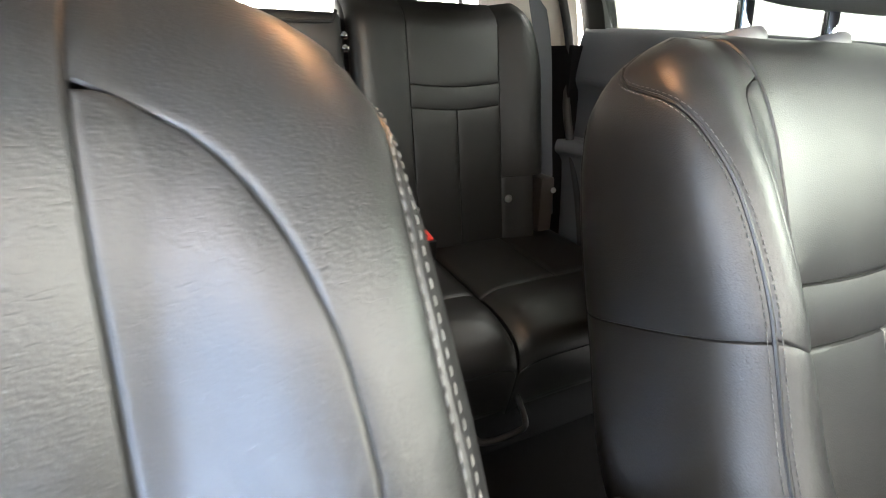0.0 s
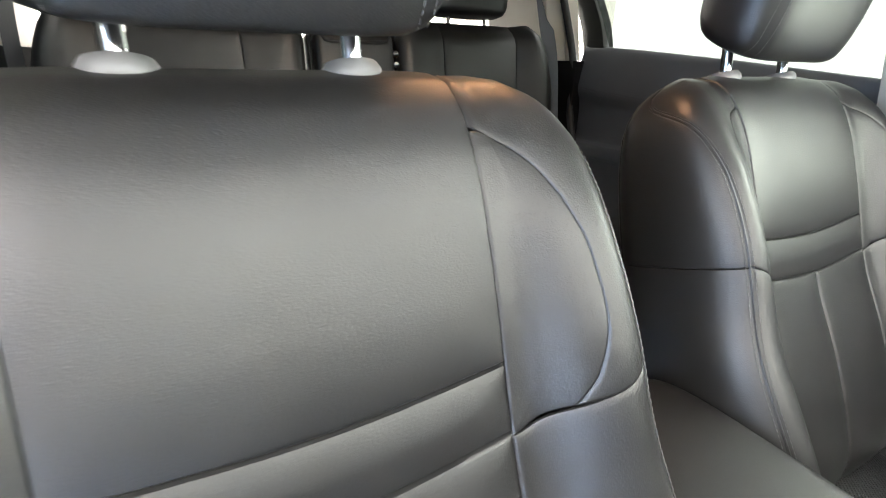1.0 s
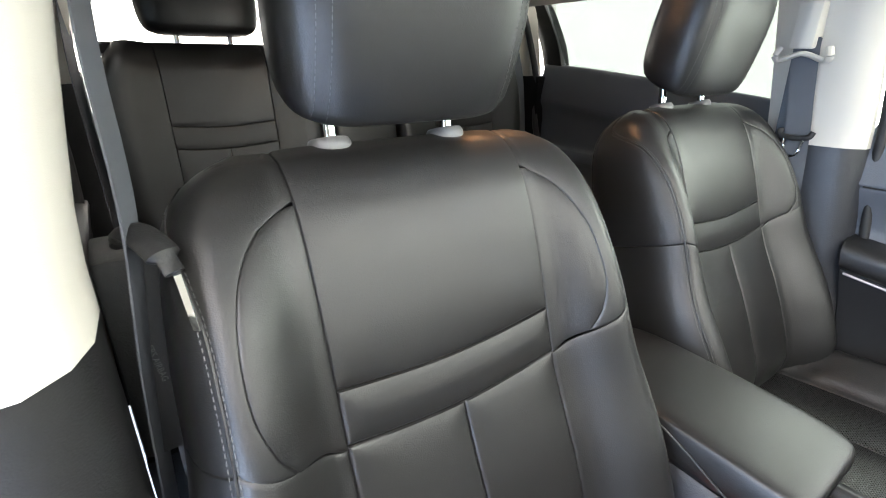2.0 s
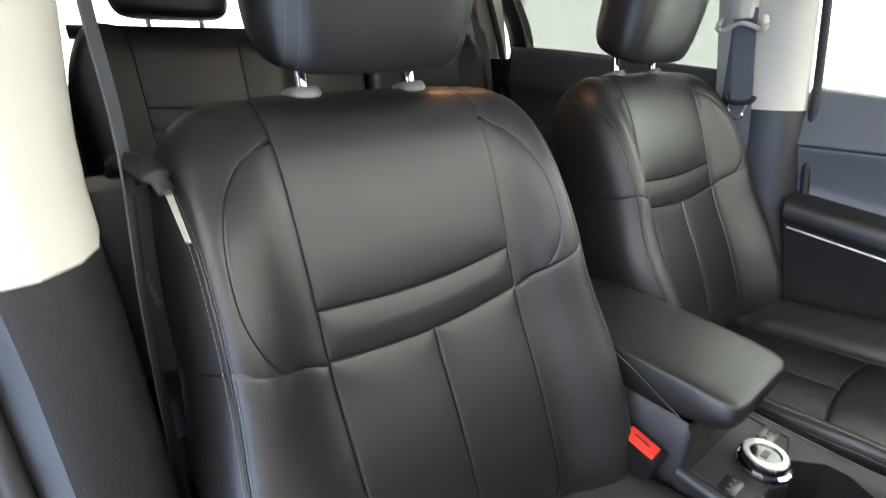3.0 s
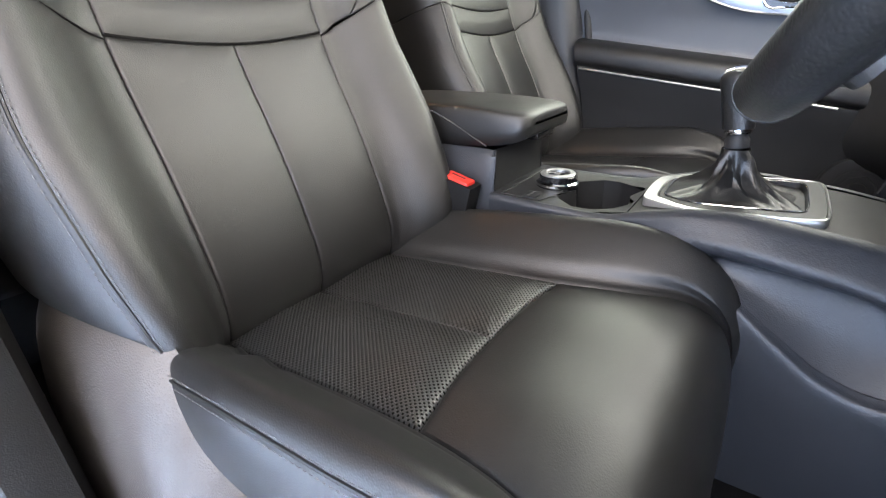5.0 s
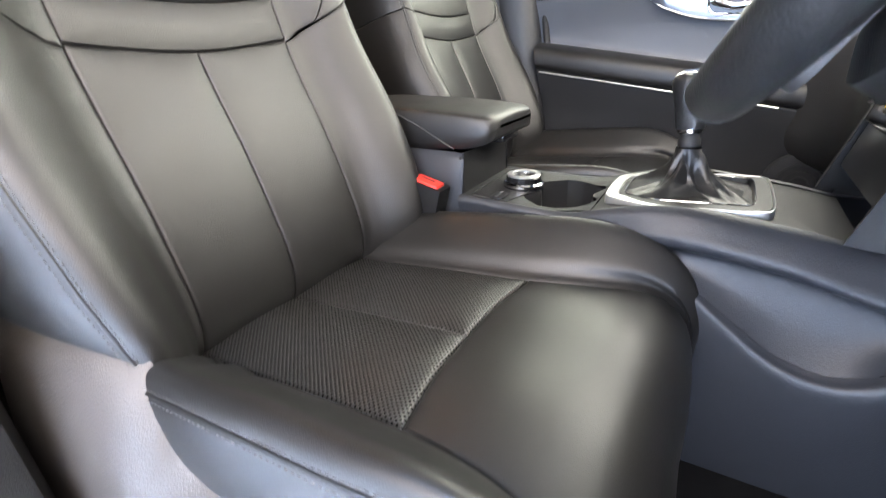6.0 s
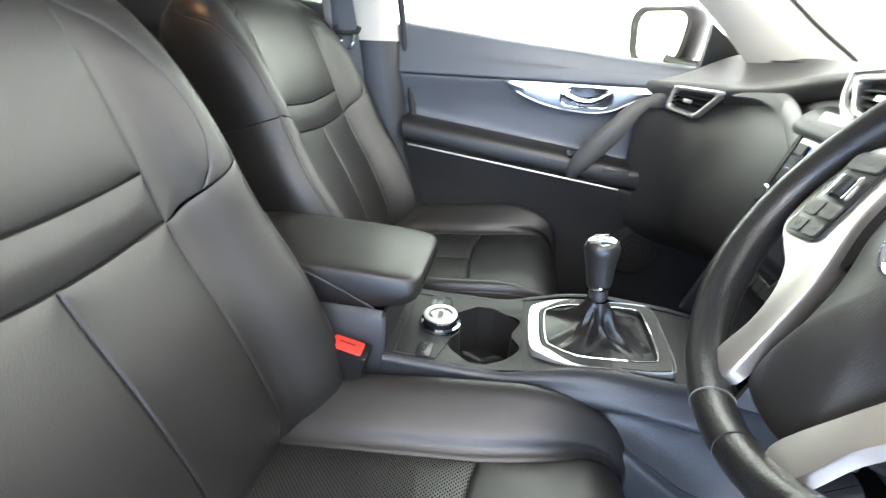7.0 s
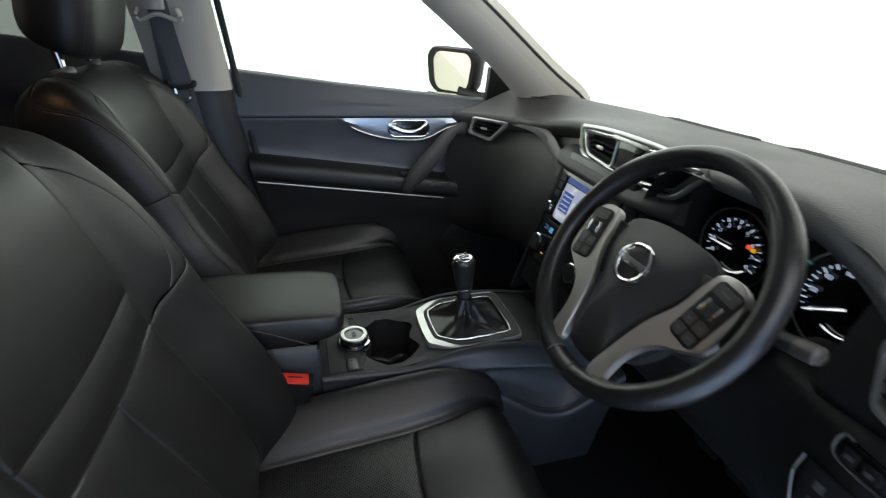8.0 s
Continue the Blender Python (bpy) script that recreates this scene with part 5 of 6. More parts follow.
for j in range(19):
    f = j / 18
    cxx, cyy = CX + 0.0, mix(-0.541, -0.533, f)
    z = mix(0.812, 0.877, f ** 0.9)
    rx, ry = [0.0165 + 0.010 * (1 - f) + r_ * (1 - f) ** 5 for r_ in (0.044, 0.056)]
    ring = []
    for i in range(56):
        a = 2 * math.pi * i / 56
        c, s = math.cos(a), math.sin(a)
        sq = mix(0.55, 1.0, f)
        fold = 1 + (0.50 * (abs(math.sin(2 * a + 0.25 * f)) ** 0.8 - 0.55) + 0.13 * math.sin(7 * a + 1.3 - 5 * f) + 0.07 * math.sin(13 * a + 4 * f)) * math.sin(math.pi * f ** 0.55) ** 1.1
        sag = 0.012 * math.sin(4 * a + 2.2 * f + 2.0) * math.sin(math.pi * f) ** 1.2
        ring.append(Vector((cxx + rx * fold * math.copysign(abs(c) ** sq, c), cyy + ry * fold * math.copysign(abs(s) ** sq, s), z + sag + zt(cyy) - 0.812)))
    rings.append(ring)
part("gear_boot", loft(rings, cap=False), LEATHER_WHEEL, lever, "gathered black leather boot")
GM = Matrix.Translation((CX, -0.533, 0.874)) @ pose(0, 0, 0, -6)
part("shaft", turned(lathe([(0.0, 0), (0.0145, 0), (0.0145, 0.010), (0.012, 0.014), (0.0125, 0.020), (0.0, 0.020)], 24), GM), RUBBER, lever)
part("collar", turned(lathe([(0.0, 0.018), (0.0155, 0.018), (0.0165, 0.021), (0.0155, 0.025), (0.0, 0.025)], 28), GM), CHROME, lever, "chrome collar")
prof = [(0.0160, 0.024), (0.0172, 0.035), (0.0186, 0.052), (0.0206, 0.068), (0.0225, 0.080), (0.0220, 0.089), (0.0170, 0.096), (0.008, 0.0985)]
rings = []
for j in range(22):
    r, z = curve(prof, j * 7 / 21)
    rings.append([Vector((r * math.copysign(abs(math.cos(a)) ** 0.85, math.cos(a)), 1.12 * r * math.copysign(abs(math.sin(a)) ** 0.85, math.sin(a)), z)) for a in [2 * math.pi * i / 32 for i in range(32)]])
knob = part("knob", turned(loft(rings), GM), LEATHER_WHEEL, lever, "black leather knob")
rings = []
for j in range(10):
    r, z = curve([(0.0228, 0.082), (0.0226, 0.089), (0.0178, 0.0965), (0.010, 0.0992), (0.0, 0.0997)], j * 4 / 9)
    rings.append([Vector((0.93 * (r + 0.0005) * math.cos(a), 1.1 * (r + 0.0005) * math.sin(a) * (1 if math.sin(a) < 0 else 1), z)) for a in [2 * math.pi * i / 32 for i in range(32)]])
part("shift_plate", turned(loft(rings), GM), CHROME, knob, "chrome shift plate")
for x in (-0.008, 0.0, 0.008):
    part("shift_mark", turned(box(x - 0.0008, x + 0.0008, -0.010, 0.010, 0.0985, 0.1008), GM), GLOSS, knob)
part("shift_mark", turned(box(-0.008, 0.008, -0.0008, 0.0008, 0.0985, 0.1009), GM), GLOSS, knob)

# seat belt buckles
def buckle(nm, at, lean, group, size=1.0):
    b = empty(nm, at, "black seat belt buckle with red release button", "belt buckle", group)
    m = Matrix.Translation(at) @ pose(0, 0, 0, lean, 0, 0) @ Matrix.Scale(size, 4)
    part("stem", turned(box(-0.011, 0.011, -0.022, 0.022, -0.20, -0.05), m), BUCKLE, b, bevel=0.003)
    part("housing", turned(box(-0.016, 0.016, -0.031, 0.031, -0.10, 0.0), m), BUCKLE, b, bevel=0.004)
    part("release_button", turned(box(-0.0115, 0.0115, -0.023, 0.020, -0.01, 0.0055), m), RED, b, "red release button", bevel=0.004)
    part("lip", turned(box(-0.0155, 0.0155, -0.0305, 0.0305, -0.006, 0.001), m), BUCKLE, b, bevel=0.001)
    part("button_mark", turned(box(-0.001, 0.001, -0.012, 0.010, 0.005, 0.0062), m), RUBBER, b)
    return b
buckle("belt_buckle", (-0.128, -0.172, 0.810), 14, "front buckles", 1.12)
buckle("belt_buckle", (0.135, -0.085, 0.790), 14, "front buckles")

# ---- dashboard ----
dash = empty("dashboard", (0, -0.95, 0.75), "black soft-touch dashboard with silver-framed vents and screen", "dashboard")
d = lambda nm, bm, mt=SOFT, lb="", **m: part(nm, bm, mt, dash, lb, **m)
EDGE_Y = [(-0.70, -0.70), (-0.64, -0.765), (-0.55, -0.80), (-0.46, -0.805), (-0.36, -0.80), (-0.28, -0.818), (-0.235, -0.852), (-0.19, -0.862), (-0.1, -0.862), (0.15, -0.862), (0.3, -0.862), (0.42, -0.86), (0.52, -0.845), (0.6, -0.80), (0.67, -0.735), (0.70, -0.70)]
EDGE_Z = [(-0.70, 1.135), (-0.64, 1.15), (-0.56, 1.185), (-0.50, 1.215), (-0.43, 1.235), (-0.36, 1.24), (-0.26, 1.232), (-0.17, 1.222), (-0.05, 1.222), (0.1, 1.218), (0.22, 1.205), (0.35, 1.18), (0.5, 1.158), (0.6, 1.148), (0.70, 1.14)]
GLASS_Y = [(-0.70, -1.02), (-0.6, -1.115), (-0.4, -1.195), (-0.2, -1.228), (0, -1.238), (0.2, -1.228), (0.4, -1.195), (0.6, -1.115), (0.70, -1.02)]
bm_rows = []
for i in range(81):
    x = mix(-0.70, 0.70, i / 80)
    ye, ze, yg = table(EDGE_Y, x), table(EDGE_Z, x), table(GLASS_Y, x)
    hood = math.exp(-((x + 0.36) / 0.13) ** 4)
    up_ = 0.014 * min(1.0, max(0.0, 0.1 - x) / 0.45)
    sec = [(yg - 0.09, 1.10), (yg - 0.012, 1.185 + up_), (yg, 1.194 + up_), (yg + 0.03, 1.199 + up_), (mix(yg, ye, 0.35), 1.207 + up_), (mix(yg, ye, 0.72), mix(1.205, ze, 0.75)), (ye - 0.035, ze - 0.001), (ye - 0.008, ze - 0.006), (ye, ze - 0.020), (ye - 0.012, ze - 0.036), (ye - 0.035, ze - 0.048 + 0.02 * hood), (ye - 0.15, ze - 0.06 + 0.02 * hood)]
    bm_rows.append([Vector((x, *curve(sec, j * 11 / 44))) for j in range(45)])
d("top_pad", loft(bm_rows, cap=False, close=False), SOFT, "grained soft top pad")
# defroster slots along the windscreen
for x0, x1 in ((-0.46, -0.085), (-0.01, 0.27)):
    pts = [Vector((mix(x0, x1, i / 20), table(GLASS_Y, mix(x0, x1, i / 20)) + 0.026, 1.2002 + 0.014 * min(1.0, max(0.0, 0.1 - mix(x0, x1, i / 20)) / 0.45))) for i in range(21)]
    d("defroster_slot", tube(pts, [0.006] + [0.014] * 19 + [0.006], 8, squash=0.22), RUBBER, "dark defroster slot")
for s in (-1, 1):
    for j in range(5):
        y = -0.955 - 0.013 * j
        d("speaker_slot", tube([Vector((s * 0.575, y, 1.1995)), Vector((s * 0.615, y + 0.01, 1.198))], 0.0028, 6, squash=0.6), RUBBER)
# passenger side: glove box bulge
rows_ = []
for i in range(33):
    x = mix(0.115, 0.70, i / 32)
    ye, ze = table(EDGE_Y, x), table(EDGE_Z, x)
    f = (x - 0.115) / 0.585
    bul = 0.055 * math.sin(math.pi * min(1, f * 0.9 + 0.12)) + 0.01
    sec = [(ye - 0.03, ze - 0.04), (ye - 0.022, ze - 0.06), (ye + bul * 0.2, ze - 0.12), (ye + bul * 0.8, ze - 0.21), (ye + bul, ze - 0.29), (ye + bul * 0.6, ze - 0.37), (ye - 0.05, ze - 0.43), (ye - 0.18, ze - 0.46), (-1.2, 0.70)]
    rows_.append([Vector((x, *curve(sec, j * 8 / 32))) for j in range(33)])
d("glove_box", loft(rows_, cap=False, close=False), GLOVE, "curved black glove box")
# decorative gloss inlay running from the side vent to the centre stack
inlay = line([(0.53, -0.862, 1.128), (0.42, -0.874, 1.138), (0.32, -0.868, 1.132), (0.22, -0.850, 1.105), (0.15, -0.832, 1.07), (0.125, -0.815, 1.03)], 30)
rings = []
for i, p in enumerate(inlay):
    w = 0.005 + 0.030 * (i / 29) ** 0.8
    rings.append([p + Vector((0, 0.004, w)), p + Vector((0.0, 0.014, w * 0.5)), p + Vector((0.004, 0.016, -w * 0.5)), p + Vector((0.006, 0.004, -w))])
d("inlay", loft(rings), GREY_PLASTIC, "satin grey inlay")
# driver side lower panel
rows_ = []
for i in range(33):
    x = mix(-0.70, -0.115, i / 32)
    gap = math.exp(-((x + 0.37) / 0.085) ** 6)
    ye = table(EDGE_Y, x)
    y1 = -0.80 + 0.02 * math.exp(-((x + 0.62) / 0.08) ** 2)
    sec = [(y1 - 0.10, 1.045 - 0.03 * gap), (y1 - 0.045, 1.04 - 0.03 * gap), (y1 - 0.004, 1.02 - 0.03 * gap), (y1 + 0.012, 0.97 - 0.02 * gap), (y1 + 0.012, 0.90), (y1 - 0.01, 0.83), (y1 - 0.06, 0.775), (y1 - 0.16, 0.75), (-1.2, 0.74)]
    rows_.append([Vector((x, *curve(sec, j * 8 / 32))) for j in range(33)])
d("lower_panel", loft(rows_, cap=False, close=False), PLASTIC)
# side cheek between lower panel and the hood at the door end
rows_ = []
for i in range(13):
    x = mix(-0.70, -0.535, i / 12)
    ye, ze = table(EDGE_Y, x), table(EDGE_Z, x)
    sec = [(ye - 0.02, ze - 0.04), (ye - 0.012, ze - 0.07), (-0.79, 1.06), (-0.80, 1.03), (-0.83, 1.01)]
    rows_.append([Vector((x, *curve(sec, j * 4 / 12))) for j in range(13)])
d("vent_cheek", loft(rows_, cap=False, close=False), PLASTIC)

# instrument cluster
cluster = d("instrument_panel", slab([(x, -0.958, z) for x, z in rounded(0.40, 0.21, 0.06, 8)], (0, 1, 0), 0.01), GLOSS, "gloss black instrument panel")
for v in cluster.data.vertices:
    v.co.x += -0.362
    v.co.z += 1.085
# tunnel walls of the hood
rings = []
for sy, grow in ((-0.952, 0.96), (-0.90, 1.0), (-0.84, 1.06), (-0.812, 1.09)):
    ring = []
    for x, z in rounded(0.385 * grow, 0.205 * grow, 0.085, 10):
        ring.append(Vector((-0.362 + x, sy, 1.088 + z + 0.012 * (grow - 0.96) / 0.13)))
    rings.append(ring)
d("hood_tunnel", loft(rings, cap=False), PLASTIC)
NUM = glow("lit_numerals", (0.66, 0.78, 1.0), 4.5)
NEEDLE = glow("lit_needle", (1.0, 1.0, 1.0), 6.0)
WARN = glow("lit_red_lamp", (1.0, 0.10, 0.03), 5.0)
AMBER = glow("lit_amber_lamp", (1.0, 0.45, 0.02), 4.0)
CYAN = glow("lit_cyan_display", (0.15, 0.55, 0.62), 2.5)


def letters(text, size, m, material, parent, name):
    cu = bpy.data.curves.new(name, "FONT")
    cu.body, cu.size, cu.align_x, cu.align_y = text, size, "CENTER", "CENTER"
    cu.materials.append(material)
    ob = new(name, cu)
    ob.parent = parent
    p, off = parent, Vector((0, 0, 0))
    while p:
        off += p.location
        p = p.parent
    ob.matrix_basis = Matrix.Translation(-off) @ m
    return ob


FACE = pose(0, 0, 0, 90, 0, 180)


def gauge(cx, cz, r, a0, a1, marks, numerals, needle):
    """A dial on the instrument panel, seen from the rear (+y): its left is towards +x."""
    g = d("gauge", turned(lathe([(0, 0), (r, 0), (r, 0.004), (0, 0.004)], 48), Matrix.Translation((cx, -0.944, cz)) @ pose(0, 0, 0, 90)), GLOSS, "round gauge with lit numerals")
    ringpts = [Vector((cx + (r + 0.014) * math.cos(2 * math.pi * i / 60), -0.941, cz + (r + 0.014) * math.sin(2 * math.pi * i / 60))) for i in range(61)]
    part("bezel", tube(ringpts, 0.0018, 8, cap=False, up=Vector((0, 1, 0))), DARK_SILVER, g, "dull silver bezel")
    for i in range(marks):
        a = radians(mix(a0, a1, i / (marks - 1)))
        u = Vector((-math.cos(a), 0, math.sin(a)))
        s = Vector((math.sin(a), 0, math.cos(a)))
        big = i % 2 == 0
        ln, wd = (0.0075, 0.0009) if big else (0.004, 0.0006)
        c = Vector((cx, -0.940, cz))
        o = [c + u * (r - 0.003) + s * wd, c + u * (r - 0.003) - s * wd, c + u * (r - 0.003 - ln) - s * wd, c + u * (r - 0.003 - ln) + s * wd]
        part("tick", slab(o, (0, 1, 0), 0.0008), NUM, g)
    for txt, f in numerals:
        a = radians(mix(a0, a1, f))
        p = Vector((cx - (r - 0.017) * math.cos(a), -0.9385, cz + (r - 0.017) * math.sin(a)))
        letters(txt, 0.0105, Matrix.Translation(p) @ FACE, NUM, g, "numeral")
    a = radians(mix(a0, a1, needle))
    u, s, c = Vector((-math.cos(a), 0, math.sin(a))), Vector((math.sin(a), 0, math.cos(a))), Vector((cx, -0.9365, cz))
    part("needle", slab([c + s * 0.0016, c + u * (r - 0.010) + s * 0.0006, c + u * (r - 0.010) - s * 0.0006, c - s * 0.0016], (0, 1, 0), 0.0012), NEEDLE, g, "lit white needle")
    part("needle_hub", turned(lathe([(0, 0), (0.008, 0), (0.007, 0.004), (0, 0.0045)], 20), Matrix.Translation((cx, -0.9405, cz)) @ pose(0, 0, 0, -90)), GLOSS, g)
    return g


rev = gauge(-0.254, 1.073, 0.058, 205, -25, 17, [(str(i), i / 8) for i in range(9)], 0.11)
speed = gauge(-0.456, 1.075, 0.068, 210, -30, 29, [("0", 0), ("20", 1 / 7), ("40", 2 / 7), ("60", 3 / 7), ("80", 4 / 7), ("100", 5 / 7), ("120", 6 / 7)], 0.0)
for cx in (-0.254, -0.456):
    arc = [Vector((cx + 0.047 * math.cos(radians(a)), -0.9385, 1.078 + 0.047 * math.sin(radians(a)))) for a in range(225, 300, 5)]
    part("fuel_scale", tube(arc, 0.0012, 6, up=Vector((0, 1, 0))), NEEDLE, cluster)
for x, z, m in ((-0.284, 1.090, WARN), (-0.294, 1.088, AMBER)):
    part("warning_lamp", slab([(x + a, -0.9385, z + b) for a, b in ((-0.004, -0.003), (0.004, -0.003), (0.003, 0.004), (-0.003, 0.004))], (0, 1, 0), 0.0008), m, cluster)
part("centre_display", slab([(-0.362 + a, -0.947, 1.10 + b) for a, b in rounded(0.062, 0.08, 0.006, 3)], (0, 1, 0), 0.003), GLOSS, cluster)
for x, z, w in ((-0.362, 1.125, 0.012), (-0.375, 1.112, 0.020), (-0.352, 1.112, 0.006)):
    part("display_line", slab([(x + a, -0.9435, z + b) for a, b in rounded(w, 0.004, 0.001, 2)], (0, 1, 0), 0.0006), CYAN, cluster)
part("display_dot", turned(lathe([(0, 0), (0.005, 0), (0.005, 0.001), (0, 0.001)], 16), Matrix.Translation((-0.362, -0.943, 1.136)) @ pose(0, 0, 0, -90)), NUM, cluster)


def vent(nm, corners, out, frame_w, slats, label, parent=dash):
    """An air vent in a quadrilateral of four corner points, with a silver frame and slats."""
    c = [Vector(p) for p in corners]
    mid = sum(c, Vector()) / 4
    o = Vector(out).normalized()
    v = part(nm, slab([p - o * 0.02 for p in c], o, 0.006), RUBBER, parent, label)
    def loop(shrink, push):
        return [mid + (p - mid) * shrink + o * push for p in c]
    n = len(c)
    def rnd(lp):
        out_ = []
        for i in range(4):
            p, a, b = lp[i], lp[i - 1], lp[(i + 1) % 4]
            r = 0.012
            pa, pb = p + (a - p).normalized() * r, p + (b - p).normalized() * r
            for t in (0, 0.25, 0.5, 0.75, 1):
                out_.append(pa * (1 - t) ** 2 + p * 2 * t * (1 - t) + pb * t * t)
        return out_
    def inset(w):
        res = []
        for i in range(4):
            p, a, b = c[i], c[i - 1], c[(i + 1) % 4]
            e1, e2 = (a - p).normalized(), (b - p).normalized()
            s = max(0.3, e1.cross(e2).length)
            res.append(p + (e1 + e2) * (w / s))
        return res
    rows__ = []
    for w, push in ((0.0, -0.012), (0.0, 0.003), (frame_w * 0.3, 0.007), (frame_w * 0.8, 0.006), (frame_w, 0.002), (frame_w, -0.014)):
        rows__.append(rnd([p + o * push for p in inset(w)]))
    part("vent_frame", loft(rows__, cap=False), SILVER, v, "satin silver frame")
    i4 = inset(frame_w)
    for j in range(1, slats + 1):
        f = j / (slats + 1)
        a, b = i4[0].lerp(i4[3], f), i4[1].lerp(i4[2], f)
        part("slat", slab([a + o * 0.001, b + o * 0.001, b - o * 0.014 + Vector((0, 0, 0.005)), a - o * 0.014 + Vector((0, 0, 0.005))], (0, 0, -1), 0.0028), PLASTIC, v)
    a, b = i4[0].lerp(i4[3], 0.5), i4[1].lerp(i4[2], 0.5)
    t = a.lerp(b, 0.5)
    tab = (b - a).normalized() * 0.011
    part("vent_tab", slab([t - tab + Vector((0, 0, 0.004)) + o * 0.002, t + tab + Vector((0, 0, 0.004)) + o * 0.002, t + tab - Vector((0, 0, 0.004)) + o * 0.004, t - tab - Vector((0, 0, 0.004)) + o * 0.004], o, 0.004), SILVER, v, bevel=0.001)
    return v


vent("side_vent", [(0.640, -0.757, 1.132), (0.535, -0.842, 1.132), (0.580, -0.800, 1.062), (0.650, -0.748, 1.075)], (-0.55, 0.8, 0.1), 0.010, 3, "silver-framed side air vent")
vent("side_vent", [(-0.575, -0.796, 1.140), (-0.660, -0.752, 1.135), (-0.665, -0.748, 1.070), (-0.600, -0.786, 1.062)], (0.45, 0.85, 0.1), 0.010, 3, "silver-framed side air vent")
# centre vents: one silver frame, two outlets and a switch block between
vent("centre_vent", [(0.1393, -0.856, 1.200), (-0.0017, -0.853, 1.212), (-0.0064, -0.843, 1.142), (0.097, -0.846, 1.150)], (0, 1, 0.2), 0.008, 3, "silver-framed centre air vent")
vent("centre_vent", [(-0.0863, -0.853, 1.212), (-0.2273, -0.856, 1.208), (-0.185, -0.846, 1.155), (-0.0816, -0.843, 1.142)], (0, 1, 0.2), 0.008, 3, "silver-framed centre air vent")
sw = d("hazard_block", slab([(-0.00452, -0.858, 1.208), (-0.08348, -0.858, 1.208), (-0.07972, -0.848, 1.146), (-0.00828, -0.848, 1.146)], (0, 1, 0.2), 0.010), GLOSS, "gloss black switch block", bevel=0.002)
part("hazard_button", slab([(-0.01956, -0.8435, 1.195), (-0.06844, -0.8435, 1.195), (-0.06656, -0.8375, 1.160), (-0.02144, -0.8375, 1.160)], (0, 1, 0.2), 0.004), RUBBER, sw, bevel=0.001)
for z0, z1, y in ((1.216, 1.208, -0.846), (1.150, 1.142, -0.836)):
    d("vent_rail", slab([(0.012, y, z0), (-0.1, y, z0), (-0.1, y + 0.002, z1), (0.012, y + 0.002, z1)], (0, 1, 0.2), 0.004), SILVER, "satin silver rail", bevel=0.001)

loop = [(0.1421, -0.852, 1.205), (0.05, -0.848, 1.216), (-0.044, -0.846, 1.221), (-0.138, -0.848, 1.220), (-0.232, -0.852, 1.212), (-0.2179, -0.845, 1.180), (-0.185, -0.839, 1.150), (-0.1098, -0.834, 1.139), (-0.044, -0.833, 1.137), (0.0218, -0.834, 1.138), (0.09888, -0.840, 1.146), (0.1327, -0.846, 1.172), (0.1421, -0.852, 1.205)]
d("vent_surround", tube(line(loop, 90), 0.0058, 10, cap=False, squash=0.8, up=Vector((0, 1, 0.2))), SILVER, "satin silver surround of the centre vents")
# centre stack
def sy(z):
    return -0.800 + 0.30 * (1.10 - z)
stack_pts = [(-0.120, 1.135), (0.120, 1.135), (0.122, 1.00), (0.112, 0.88), (0.106, 0.82), (-0.106, 0.82), (-0.112, 0.88), (-0.122, 1.00)]
stack = d("centre_fascia", slab([(x, sy(z) - 0.067, z) for x, z in stack_pts], (0, 1, 0.3), 0.06), STACK, "satin black centre stack", bevel=0.006)
for s in (-1, 1):
    rings = []
    for z in np.linspace(1.135, 0.80, 16):
        z = float(z)
        rings.append([Vector((s * 0.118, sy(z) + 0.003, z)), Vector((s * 0.126, sy(z) + 0.004, z)), Vector((s * 0.132, sy(z) - 0.012, z)), Vector((s * 0.150, sy(z) - 0.09, z)), Vector((s * 0.118, sy(z) - 0.09, z))])
    d("stack_cheek", loft(rings), PLASTIC)
# padded lip between the vents and the stack
rings = []
for i in range(25):
    x = mix(-0.205, 0.205, i / 24)
    e = 1 - abs(2 * i / 24 - 1) ** 6
    sec = [(-0.885, 1.150), (-0.858, 1.146), (-0.832, 1.1425), (-0.812, 1.138), (-0.7985, 1.129), (-0.7965, 1.119), (-0.806, 1.110), (-0.84, 1.104), (-0.885, 1.10)]
    rings.append([Vector((x, mix(-0.86, y, 0.35 + 0.65 * e), z)) for y, z in [curve(sec, j * 8 / 24) for j in range(25)]])
d("padded_lip", loft(rings), SOFT, "soft padded lip")
SCREEN = bpy.data.materials.new("lit_map_screen")
SCREEN.use_nodes = True
nt = SCREEN.node_tree
b = nt.nodes["Principled BSDF"]
vo = nt.nodes.new("ShaderNodeTexVoronoi")
vo.feature = "DISTANCE_TO_EDGE"
vo.inputs["Scale"].default_value = 26
co = nt.nodes.new("ShaderNodeTexCoord")
nt.links.new(co.outputs["Object"], vo.inputs["Vector"])
rp = nt.nodes.new("ShaderNodeValToRGB")
rp.color_ramp.elements[0].color, rp.color_ramp.elements[0].position = (0.95, 0.95, 1.0, 1), 0.03
rp.color_ramp.elements[1].color, rp.color_ramp.elements[1].position = (0.55, 0.60, 0.72, 1), 0.09
nt.links.new(vo.outputs["Distance"], rp.inputs["Fac"])
nt.links.new(rp.outputs["Color"], b.inputs["Emission Color"])
b.inputs["Emission Strength"].default_value = 3.2
b.inputs["Base Color"].default_value = (0.02, 0.02, 0.02, 1)
b.inputs["Roughness"].default_value = 0.15
BLUE_UI = glow("lit_blue_list", (0.10, 0.14, 0.42), 1.4)
